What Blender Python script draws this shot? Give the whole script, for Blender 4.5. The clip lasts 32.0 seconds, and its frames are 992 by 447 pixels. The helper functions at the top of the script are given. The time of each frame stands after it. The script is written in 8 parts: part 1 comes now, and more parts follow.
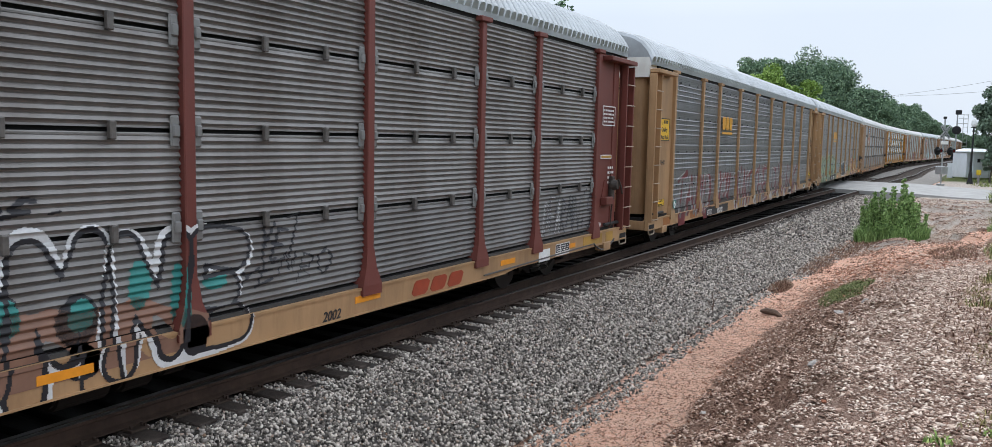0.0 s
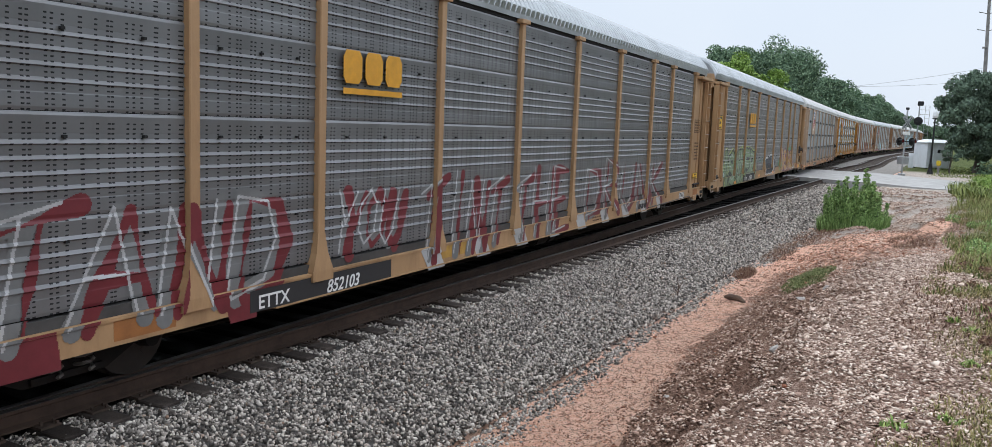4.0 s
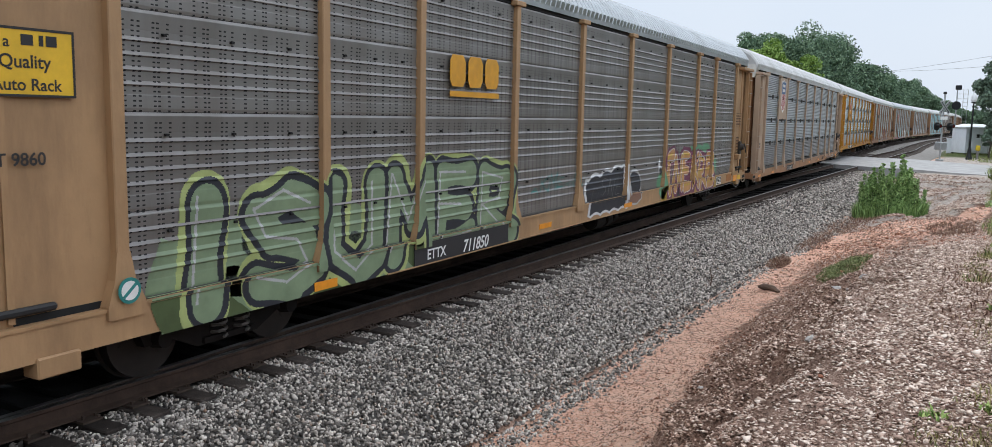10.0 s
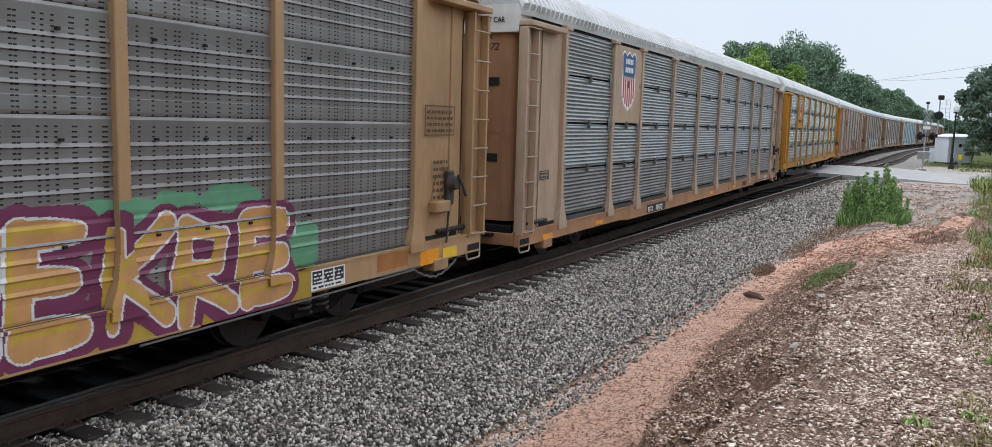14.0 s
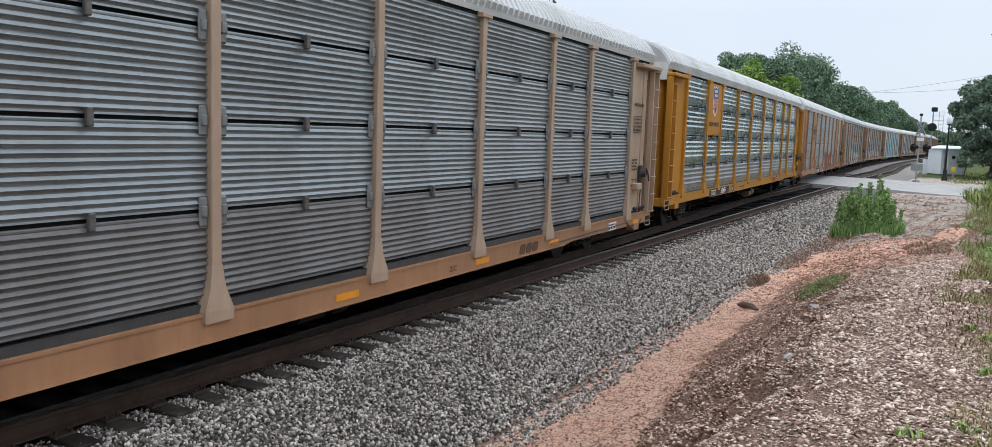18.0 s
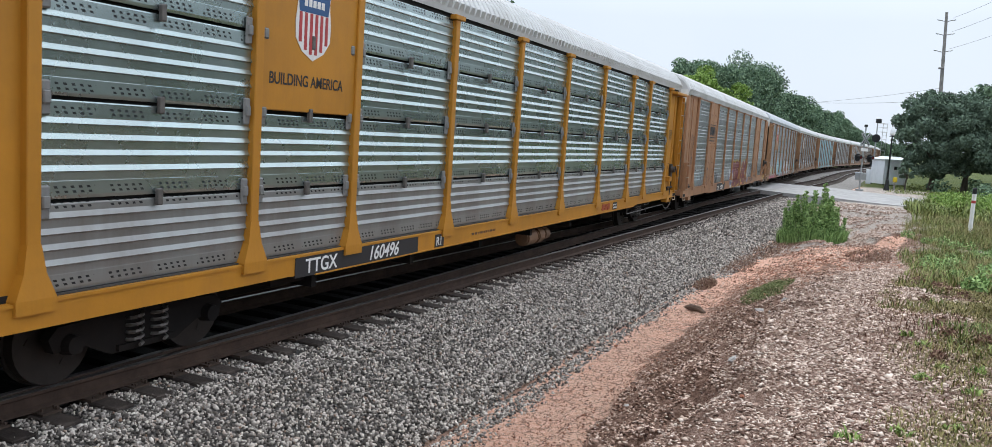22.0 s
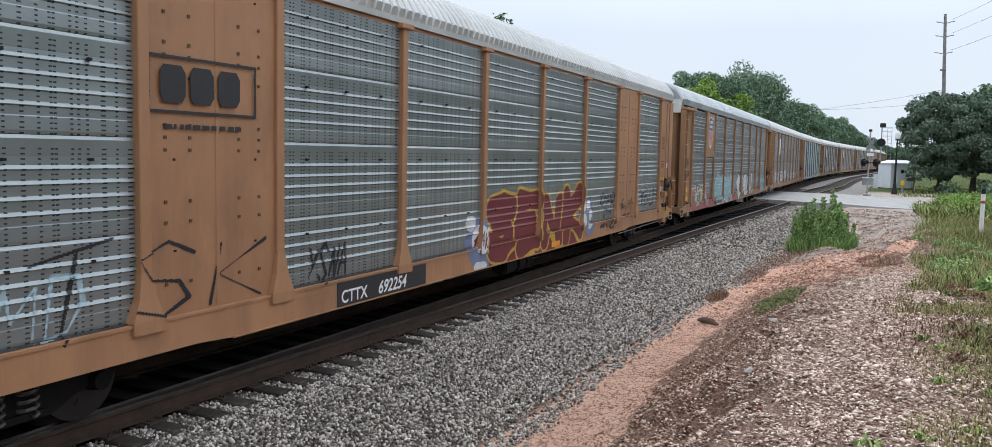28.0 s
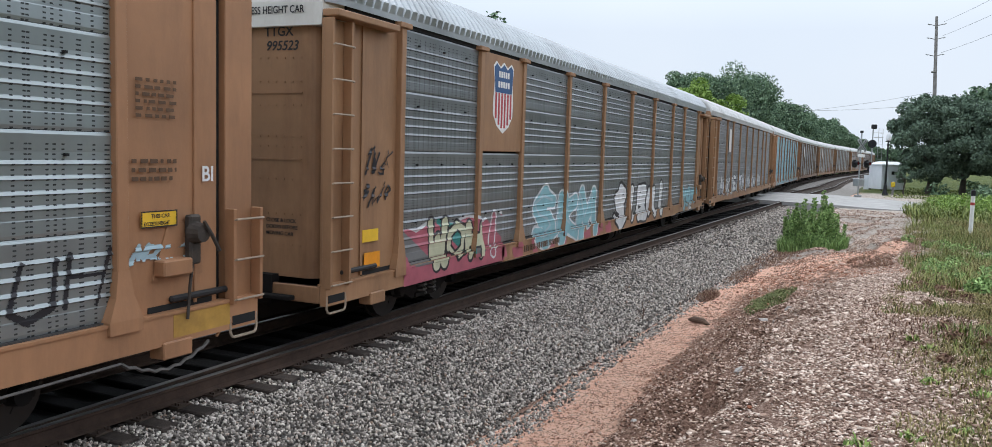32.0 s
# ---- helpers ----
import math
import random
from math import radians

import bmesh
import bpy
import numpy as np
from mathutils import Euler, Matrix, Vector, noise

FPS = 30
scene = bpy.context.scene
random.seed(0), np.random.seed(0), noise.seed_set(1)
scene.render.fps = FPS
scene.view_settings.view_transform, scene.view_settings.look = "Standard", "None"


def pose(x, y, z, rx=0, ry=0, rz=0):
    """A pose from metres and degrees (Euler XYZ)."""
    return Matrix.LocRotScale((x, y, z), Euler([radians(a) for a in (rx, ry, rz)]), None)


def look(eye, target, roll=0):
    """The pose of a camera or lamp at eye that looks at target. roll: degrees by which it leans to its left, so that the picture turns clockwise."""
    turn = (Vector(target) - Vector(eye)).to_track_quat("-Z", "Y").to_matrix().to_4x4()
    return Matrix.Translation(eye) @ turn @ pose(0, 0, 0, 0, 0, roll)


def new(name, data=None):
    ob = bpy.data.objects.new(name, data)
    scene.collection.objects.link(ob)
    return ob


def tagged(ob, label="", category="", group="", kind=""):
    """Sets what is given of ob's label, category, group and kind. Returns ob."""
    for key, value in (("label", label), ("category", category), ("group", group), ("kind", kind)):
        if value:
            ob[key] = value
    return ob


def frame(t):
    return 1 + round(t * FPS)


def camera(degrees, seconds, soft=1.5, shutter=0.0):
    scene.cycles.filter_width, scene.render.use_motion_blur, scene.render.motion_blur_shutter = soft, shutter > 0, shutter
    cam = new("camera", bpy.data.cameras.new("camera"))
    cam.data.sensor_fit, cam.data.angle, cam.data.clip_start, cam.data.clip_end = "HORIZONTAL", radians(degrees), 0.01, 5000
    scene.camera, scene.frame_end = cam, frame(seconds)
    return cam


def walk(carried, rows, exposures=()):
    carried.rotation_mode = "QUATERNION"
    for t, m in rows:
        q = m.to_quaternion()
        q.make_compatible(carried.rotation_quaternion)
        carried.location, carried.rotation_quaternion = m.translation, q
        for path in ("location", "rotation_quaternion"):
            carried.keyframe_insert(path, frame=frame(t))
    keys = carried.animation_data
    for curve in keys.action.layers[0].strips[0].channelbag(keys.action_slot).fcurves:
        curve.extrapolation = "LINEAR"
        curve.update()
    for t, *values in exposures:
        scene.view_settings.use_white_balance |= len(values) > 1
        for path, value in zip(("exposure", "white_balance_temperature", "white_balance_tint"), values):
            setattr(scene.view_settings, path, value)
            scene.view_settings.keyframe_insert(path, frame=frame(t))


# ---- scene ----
# Camera: held by hand at one spot on the bank beside the line.
EYE = (7.69, 0.0, 2.644)
# seconds, yaw, pitch, roll
PATH = [
    (0, 28.36, -5.77, -1.25),
    (0.5, 27.32, -6.06, -1.60),
    (1, 27.11, -6.13, -1.53),
    (1.5, 26.95, -6.51, -2.23),
    (2, 26.93, -6.43, -2.00),
    (2.5, 26.87, -6.45, -2.30),
    (3, 26.13, -6.60, -2.34),
    (3.5, 26.18, -6.94, -2.27),
    (5.5, 27.31, -6.00, -1.52),
    (6, 27.92, -6.03, -1.38),
    (6.5, 28.10, -6.23, -1.69),
    (7, 28.52, -6.49, -1.68),
    (7.5, 27.24, -6.40, -1.51),
    (8, 26.69, -6.75, -1.17),
    (8.5, 26.89, -6.73, -1.31),
    (9, 27.25, -6.67, -1.18),
    (9.5, 27.33, -6.54, -1.01),
    (10, 28.26, -7.39, -1.19),
    (10.5, 28.33, -7.33, -1.65),
    (11, 28.46, -7.98, -1.09),
    (11.5, 28.45, -7.89, -1.28),
    (12, 28.55, -7.79, -1.02),
    (12.5, 28.31, -7.58, -1.17),
    (13, 27.92, -7.42, -1.47),
    (13.5, 28.13, -7.44, -1.58),
    (14, 27.38, -6.93, -1.60),
    (14.5, 26.80, -6.50, -2.37),
    (15, 26.62, -6.78, -2.76),
    (15.5, 26.82, -7.42, -2.20),
    (17.5, 27.32, -6.83, -1.69),
    (18, 27.06, -6.30, -1.93),
    (18.5, 26.26, -5.73, -1.89),
    (19, 25.74, -5.39, -2.01),
    (19.5, 25.64, -5.37, -1.96),
    (20, 25.63, -5.35, -1.49),
    (20.5, 25.63, -5.96, -1.52),
    (21, 25.90, -6.20, -2.62),
    (21.5, 24.01, -4.70, -3.57),
    (22, 24.01, -6.25, -3.68),
    (22.5, 24.41, -6.52, -3.52),
    (23, 23.94, -6.45, -3.04),
    (23.5, 24.51, -6.78, -2.14),
    (24, 24.76, -4.90, -1.95),
    (24.5, 24.48, -5.43, -1.23),
    (25, 24.50, -5.19, -1.43),
    (25.5, 24.79, -4.90, -1.41),
    (26, 24.42, -4.97, -1.32),
    (26.5, 23.98, -4.59, -1.55),
    (28.5, 24.41, -5.00, -1.13),
    (29, 24.21, -5.25, -1.45),
    (29.5, 23.74, -5.45, -1.43),
    (30, 23.76, -5.02, -1.33),
    (30.5, 24.03, -4.72, -1.53),
    (31, 24.00, -4.59, -1.65),
    (31.5, 23.88, -4.58, -1.54),
    (32, 23.81, -4.94, -1.62),
]
cam = camera(61.0, 32.0, soft=0.5, shutter=0.05)
walk(cam, [(t, pose(*EYE, 90 + pitch, roll, yaw)) for t, yaw, pitch, roll in PATH],
     exposures=[(0, 0.14), (3, 0.12), (6, 0.10), (9, 0.06), (13, 0.10), (15.5, 0.10), (20, 0.14), (23, 0.19), (26, 0.12), (32, 0.12)])

# ---------------------------------------------------------------- sky, sun
world = bpy.data.worlds.new("overcast_sky")
scene.world = world
world.use_nodes = True
wn, wl = world.node_tree.nodes, world.node_tree.links
wn.clear()
w_out = wn.new("ShaderNodeOutputWorld")
w_bg = wn.new("ShaderNodeBackground")
w_sky = wn.new("ShaderNodeTexSky")
w_sky.sky_type, w_sky.sun_disc = 'NISHITA', False
w_sky.sun_elevation, w_sky.sun_rotation = radians(58), radians(60)
w_sky.air_density, w_sky.dust_density = 1.0, 4.0
w_mul = wn.new("ShaderNodeMixRGB")
w_mul.blend_type = 'MULTIPLY'
w_mul.inputs[0].default_value = 1.0
w_mul.inputs[2].default_value = (0.12, 0.12, 0.12, 1)
w_co = wn.new("ShaderNodeTexCoord")
w_noise = wn.new("ShaderNodeTexNoise")
w_noise.inputs["Scale"].default_value = 1.6
w_noise.inputs["Detail"].default_value = 5
w_ramp = wn.new("ShaderNodeValToRGB")
w_ramp.color_ramp.elements[0].color = (0.68, 0.785, 0.94, 1)
w_ramp.color_ramp.elements[1].color = (0.80, 0.875, 0.975, 1)
w_ramp.color_ramp.elements[0].position, w_ramp.color_ramp.elements[1].position = 0.3, 0.7
w_mix = wn.new("ShaderNodeMixRGB")
w_mix.inputs[0].default_value = 0.9
wl.new(w_co.outputs["Generated"], w_noise.inputs["Vector"])
wl.new(w_noise.outputs["Fac"], w_ramp.inputs["Fac"])
wl.new(w_sky.outputs["Color"], w_mul.inputs[1])
wl.new(w_mul.outputs["Color"], w_mix.inputs[1])
wl.new(w_ramp.outputs["Color"], w_mix.inputs[2])
# an overcast dome is brighter overhead than at the horizon
w_sep = wn.new("ShaderNodeSeparateXYZ")
w_up = wn.new("ShaderNodeMapRange")
w_up.inputs[1].default_value, w_up.inputs[2].default_value = 0.14, 0.42
w_up.inputs[3].default_value, w_up.inputs[4].default_value = 1.0, 1.72
w_dome = wn.new("ShaderNodeVectorMath")
w_dome.operation = 'SCALE'
wl.new(w_co.outputs["Generated"], w_sep.inputs[0])
wl.new(w_sep.outputs["Z"], w_up.inputs[0])
wl.new(w_mix.outputs["Color"], w_dome.inputs[0])
wl.new(w_up.outputs[0], w_dome.inputs["Scale"])
wl.new(w_dome.outputs["Vector"], w_bg.inputs["Color"])
w_bg.inputs["Strength"].default_value = 1.0
wl.new(w_bg.outputs["Background"], w_out.inputs["Surface"])

sun_data = bpy.data.lights.new("sun", 'SUN')
sun_data.energy, sun_data.angle, sun_data.color = 0.8, radians(40), (1.0, 0.945, 0.85)
sun = new("sun", sun_data)
sun.matrix_world = look((-9, 12, 40), (0, 5, 0))


# ---------------------------------------------------------------- materials
def mat(name, color, rough=0.7, metal=0.0, var=0.25, scale=3.0, bump=0.0, bump_scale=40.0, dirt=None, dirt_amt=0.0, dirt_scale=1.2,
        streak=False, rnd=0.0, spec=0.4):
    """Principled surface with variation at two scales, stains of a second colour and fine relief."""
    m = bpy.data.materials.new(name)
    m.use_nodes = True
    n, l = m.node_tree.nodes, m.node_tree.links
    b = n["Principled BSDF"]
    b.inputs["Metallic"].default_value = metal
    b.inputs["Specular IOR Level"].default_value = spec
    co = n.new("ShaderNodeTexCoord")
    mp = n.new("ShaderNodeMapping")
    l.new(co.outputs["Object"], mp.inputs["Vector"])
    n1 = n.new("ShaderNodeTexNoise")
    n1.inputs["Scale"].default_value, n1.inputs["Detail"].default_value = scale, 6
    n1.inputs["Roughness"].default_value = 0.65
    l.new(mp.outputs["Vector"], n1.inputs["Vector"])
    r1 = n.new("ShaderNodeValToRGB")
    r1.color_ramp.elements[0].position, r1.color_ramp.elements[1].position = 0.3, 0.72
    c = color
    r1.color_ramp.elements[0].color = (c[0] * (1 - var), c[1] * (1 - var), c[2] * (1 - var), 1)
    r1.color_ramp.elements[1].color = (min(1, c[0] * (1 + var)), min(1, c[1] * (1 + var)), min(1, c[2] * (1 + var)), 1)
    l.new(n1.outputs["Fac"], r1.inputs["Fac"])
    col = r1.outputs["Color"]
    if dirt:
        mp2 = n.new("ShaderNodeMapping")
        mp2.inputs["Scale"].default_value = (1, 1, 0.22) if streak else (1, 1, 1)
        l.new(co.outputs["Object"], mp2.inputs["Vector"])
        n2 = n.new("ShaderNodeTexNoise")
        n2.inputs["Scale"].default_value, n2.inputs["Detail"].default_value = dirt_scale, 8
        n2.inputs["Roughness"].default_value = 0.7
        l.new(mp2.outputs["Vector"], n2.inputs["Vector"])
        r2 = n.new("ShaderNodeValToRGB")
        r2.color_ramp.elements[0].position, r2.color_ramp.elements[1].position = 0.45, 0.75
        r2.color_ramp.elements[1].color = (dirt_amt, dirt_amt, dirt_amt, 1)
        l.new(n2.outputs["Fac"], r2.inputs["Fac"])
        mx = n.new("ShaderNodeMixRGB")
        mx.inputs[2].default_value = (*dirt, 1)
        l.new(r2.outputs["Color"], mx.inputs[0])
        l.new(col, mx.inputs[1])
        col = mx.outputs["Color"]
    if rnd:
        oi = n.new("ShaderNodeObjectInfo")
        mr = n.new("ShaderNodeMapRange")
        mr.inputs[3].default_value, mr.inputs[4].default_value = 1 - rnd, 1 + rnd
        l.new(oi.outputs["Random"], mr.inputs[0])
        mu = n.new("ShaderNodeVectorMath")
        mu.operation = 'SCALE'
        l.new(col, mu.inputs[0])
        l.new(mr.outputs[0], mu.inputs["Scale"])
        col = mu.outputs["Vector"]
    l.new(col, b.inputs["Base Color"])
    rr = n.new("ShaderNodeMapRange")
    rr.inputs[3].default_value, rr.inputs[4].default_value = max(0.05, rough - 0.12), min(1, rough + 0.12)
    l.new(n1.outputs["Fac"], rr.inputs[0])
    l.new(rr.outputs[0], b.inputs["Roughness"])
    if bump:
        n3 = n.new("ShaderNodeTexNoise")
        n3.inputs["Scale"].default_value, n3.inputs["Detail"].default_value = bump_scale, 4
        l.new(mp.outputs["Vector"], n3.inputs["Vector"])
        bp = n.new("ShaderNodeBump")
        bp.inputs["Strength"].default_value, bp.inputs["Distance"].default_value = bump, 0.02
        l.new(n3.outputs["Fac"], bp.inputs["Height"])
        l.new(bp.outputs["Normal"], b.inputs["Normal"])
    return m


def island_mat(name, stops, rough=0.9):
    """Stones or leaves in one mesh: each island takes a colour of its own."""
    m = bpy.data.materials.new(name)
    m.use_nodes = True
    n, l = m.node_tree.nodes, m.node_tree.links
    b = n["Principled BSDF"]
    b.inputs["Roughness"].default_value = rough
    b.inputs["Specular IOR Level"].default_value = 0.25
    g = n.new("ShaderNodeNewGeometry")
    r = n.new("ShaderNodeValToRGB")
    e = r.color_ramp.elements
    while len(e) < len(stops):
        e.new(0.5)
    for i, (p, c) in enumerate(stops):
        e[i].position, e[i].color = p, (*c, 1)
    l.new(g.outputs["Random Per Island"], r.inputs["Fac"])
    l.new(r.outputs["Color"], b.inputs["Base Color"])
    return m


RUST = (0.10, 0.045, 0.022)
M_RAIL = mat("rail_steel", (0.052, 0.034, 0.026), 0.8, 0.05, 0.35, 6, 0.2, dirt=(0.105, 0.066, 0.048), dirt_amt=0.6, spec=0.2)
M_RAILTOP = mat("worn_rail_head", (0.20, 0.19, 0.18), 0.45, 0.9, 0.15, 8)
M_TIE = mat("creosoted_timber", (0.045, 0.036, 0.031), 0.9, 0, 0.35, 5, 0.5, 60, dirt=(0.10, 0.078, 0.066), dirt_amt=0.6, rnd=0.4, spec=0.15)
def shade_inwards(m, at, to):
    """Shade and oil put into the timber's colour inwards of its weathered end."""
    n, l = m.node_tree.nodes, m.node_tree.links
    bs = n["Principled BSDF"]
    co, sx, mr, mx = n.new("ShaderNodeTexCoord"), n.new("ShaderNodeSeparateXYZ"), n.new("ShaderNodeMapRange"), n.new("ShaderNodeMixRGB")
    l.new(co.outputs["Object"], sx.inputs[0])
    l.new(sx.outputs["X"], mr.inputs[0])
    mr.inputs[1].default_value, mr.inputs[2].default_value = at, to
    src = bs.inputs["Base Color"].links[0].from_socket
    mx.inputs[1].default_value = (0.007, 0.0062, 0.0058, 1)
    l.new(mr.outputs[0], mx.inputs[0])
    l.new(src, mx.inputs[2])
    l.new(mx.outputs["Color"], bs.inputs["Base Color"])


shade_inwards(M_TIE, -0.70, -0.48)
M_OLDTIE = mat("weathered_grey_timber", (0.12, 0.10, 0.086), 0.9, 0, 0.35, 3, 0.3, 40, spec=0.15)
M_PLATE = mat("rusty_tie_plate", (0.06, 0.04, 0.03), 0.8, 0.2, 0.3, 12)
M_DARK = mat("black_underframe", (0.009, 0.008, 0.008), 0.8, 0.05, 0.4, 4, dirt=(0.03, 0.022, 0.017), dirt_amt=0.5, spec=0.2)
M_WHEEL = mat("wheel_steel", (0.028, 0.023, 0.020), 0.6, 0.3, 0.3, 6)
M_SPRING = mat("coil_spring_steel", (0.14, 0.13, 0.12), 0.5, 0.4, 0.3, 9)
M_BRAKE = mat("greasy_brake_iron", (0.05, 0.042, 0.036), 0.6, 0.2, 0.4, 9, dirt=(0.14, 0.09, 0.05), dirt_amt=0.6)
M_CHAIN = mat("grey_chain_steel", (0.10, 0.092, 0.085), 0.6, 0.3, 0.3, 9)
M_RUNG = mat("worn_rung_steel", (0.36, 0.29, 0.22), 0.45, 0.4, 0.25, 14)
# Near-black; shade of gaps and openings put into colour, also black bolts.
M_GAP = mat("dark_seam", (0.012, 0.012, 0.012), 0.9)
M_RUBBER = mat("black_hose", (0.015, 0.015, 0.016), 0.6)
M_WHITE = mat("white_lettering", (0.72, 0.72, 0.70), 0.6, 0, 0.12, 9)
M_BLACK = mat("black_lettering", (0.025, 0.024, 0.025), 0.6, 0, 0.2, 9)
M_BROWNTXT = mat("brown_lettering", (0.10, 0.055, 0.03), 0.7, 0, 0.2, 9)
M_SIGNY = mat("yellow_placard", (0.72, 0.44, 0.03), 0.55, 0, 0.12, 5)
M_ORANGE = mat("orange_reflector", (0.75, 0.28, 0.02), 0.4, 0, 0.15, 6)
M_BLUE = mat("shield_blue", (0.03, 0.09, 0.22), 0.5, 0, 0.15, 6)
M_RED = mat("shield_red", (0.42, 0.05, 0.05), 0.5, 0, 0.15, 6)
M_SHW = mat("shield_white", (0.75, 0.73, 0.70), 0.5, 0, 0.1, 6)


def paint(name, c, dirt=RUST, amt=0.35):
    return mat(name, c, 0.55, 0, 0.16, 0.8, 0.06, 30, dirt=dirt, dirt_amt=amt, dirt_scale=1.7, streak=True)


P_TAN = paint("weathered_yellow_paint", (0.385, 0.232, 0.116), (0.15, 0.085, 0.045), 0.7)
P_SALMON = paint("faded_tan_paint", (0.355, 0.180, 0.090), (0.15, 0.078, 0.045), 0.6)
P_PALE = paint("faded_beige_paint", (0.42, 0.30, 0.21), (0.22, 0.12, 0.075), 0.6)
P_GOLD = paint("golden_yellow_paint", (0.44, 0.192, 0.016), (0.22, 0.10, 0.025), 0.4)
P_RED = paint("oxide_red_paint", (0.15, 0.04, 0.03), (0.07, 0.03, 0.024), 0.45)
P_ORANGE = paint("orange_brown_paint", (0.315, 0.172, 0.088), (0.11, 0.054, 0.03), 0.65)
P_BROWN = paint("brown_paint", (0.20, 0.11, 0.06), (0.08, 0.045, 0.03), 0.5)
P_WHITE = paint("white_roof_paint", (0.62, 0.60, 0.55), (0.25, 0.18, 0.12), 0.35)
ROOF_GREY = mat("galvanised_roof", (0.42, 0.44, 0.45), 0.38, 0.7, 0.16, 0.8, dirt=(0.2, 0.19, 0.18), dirt_amt=0.5, dirt_scale=0.9)
ROOF_WHITE = mat("pale_roof_sheet", (0.52, 0.515, 0.50), 0.45, 0.4, 0.12, 0.8, dirt=(0.3, 0.27, 0.23), dirt_amt=0.5, dirt_scale=0.9)


def panel_mat(name, c, rough, metal, holes=0.0, style="slots", dirt=(0.06, 0.05, 0.045), amt=0.45):
    """Galvanised side screen; holes: how dark the punched holes show, as slots in uneven columns or as paired rows near both edges."""
    m = mat(name, c, rough, metal, 0.12, 0.9, 0.0, dirt=dirt, dirt_amt=amt, dirt_scale=1.0, streak=True, rnd=0.08)
    if not holes:
        return m
    n, l = m.node_tree.nodes, m.node_tree.links
    b = n["Principled BSDF"]
    co = n.new("ShaderNodeTexCoord")
    sx = n.new("ShaderNodeSeparateXYZ")
    l.new(co.outputs["Object"], sx.inputs[0])

    def op(kind, a, bb):
        k = n.new("ShaderNodeMath")
        k.operation = kind
        for i, v in enumerate((a, bb)):
            if isinstance(v, (int, float)):
                k.inputs[i].default_value = v
            else:
                l.new(v, k.inputs[i])
        return k.outputs[0]

    def cell(sock, size, fill, shift=0.0):
        return op('LESS_THAN', op('FRACT', op('ADD', op('DIVIDE', sock, size), 50.0 + shift), 0.0), fill)
    y, z = sx.outputs["Y"], sx.outputs["Z"]
    if style == "slots":
        cols = op('MAXIMUM', cell(y, 0.155, 0.20), cell(y, 0.262, 0.12, 0.37))
        hole = op('MULTIPLY', op('MULTIPLY', cols, cell(z, 0.0425, 0.33)), op('LESS_THAN', z, 0.80))
    else:
        rows_ = op('MAXIMUM', op('LESS_THAN', op('ABSOLUTE', op('SUBTRACT', z, 0.09), 0.0), 0.042), op('LESS_THAN', op('ABSOLUTE', op('SUBTRACT', z, 0.755), 0.0), 0.042))
        hole = op('MULTIPLY', op('MULTIPLY', cell(op('ADD', y, op('MULTIPLY', z, 0.5)), 0.082, 0.42), cell(z, 0.042, 0.5, 0.86)), op('MULTIPLY', rows_, cell(y, 0.56, 0.74)))
    src = b.inputs["Base Color"].links[0].from_socket
    mx = n.new("ShaderNodeMixRGB")
    mx.inputs[2].default_value = (0.010, 0.011, 0.012, 1)
    l.new(op('MULTIPLY', hole, holes), mx.inputs[0])
    l.new(src, mx.inputs[1])
    l.new(mx.outputs["Color"], b.inputs["Base Color"])
    rsrc = b.inputs["Roughness"].links[0].from_socket
    l.new(op('MAXIMUM', rsrc, hole), b.inputs["Roughness"])
    l.new(op('MULTIPLY', op('SUBTRACT', 1.0, hole), metal), b.inputs["Metallic"])
    return m


SCR_GREY = panel_mat("weathered_grey_screen", (0.225, 0.216, 0.205), 0.44, 0.5, dirt=(0.09, 0.074, 0.064), amt=0.7)
SCR_PERF = panel_mat("dull_perforated_screen", (0.205, 0.208, 0.212), 0.43, 0.5, holes=0.95, dirt=(0.10, 0.09, 0.085))
SCR_BLUE = panel_mat("clean_galvanised_screen", (0.255, 0.278, 0.282), 0.36, 0.6, dirt=(0.14, 0.12, 0.105), amt=0.45)
SCR_SHINY = panel_mat("bright_galvanised_screen", (0.41, 0.49, 0.485), 0.27, 0.9, holes=0.95, style="pairs", dirt=(0.26, 0.25, 0.23), amt=0.35)
SCR_WARM = panel_mat("dull_brownish_perforated_screen", (0.226, 0.217, 0.206), 0.43, 0.45, holes=0.95, dirt=(0.11, 0.085, 0.07), amt=0.6)
# Lowest-tier screen copies: dirtier, and their colour darkened to stand in for shade.
SCR_GRIMY_DIM = panel_mat("dimmed_grimy_galvanised_screen", (0.30, 0.31, 0.30), 0.42, 0.6, holes=0.95, style="pairs", dirt=(0.17, 0.145, 0.13), amt=0.75)
SCR_DUSTY_DIM = panel_mat("dimmed_dusty_ribbed_screen", (0.185, 0.180, 0.172), 0.5, 0.4, dirt=(0.10, 0.082, 0.07), amt=0.75)
SCR_SLATE = panel_mat("slate_grey_perforated_screen", (0.235, 0.252, 0.258), 0.38, 0.6, holes=0.9, dirt=(0.10, 0.095, 0.09), amt=0.4)
SCR_GREEN = panel_mat("green_grey_perforated_screen", (0.31, 0.345, 0.345), 0.36, 0.7, holes=0.9, dirt=(0.13, 0.125, 0.12), amt=0.35)


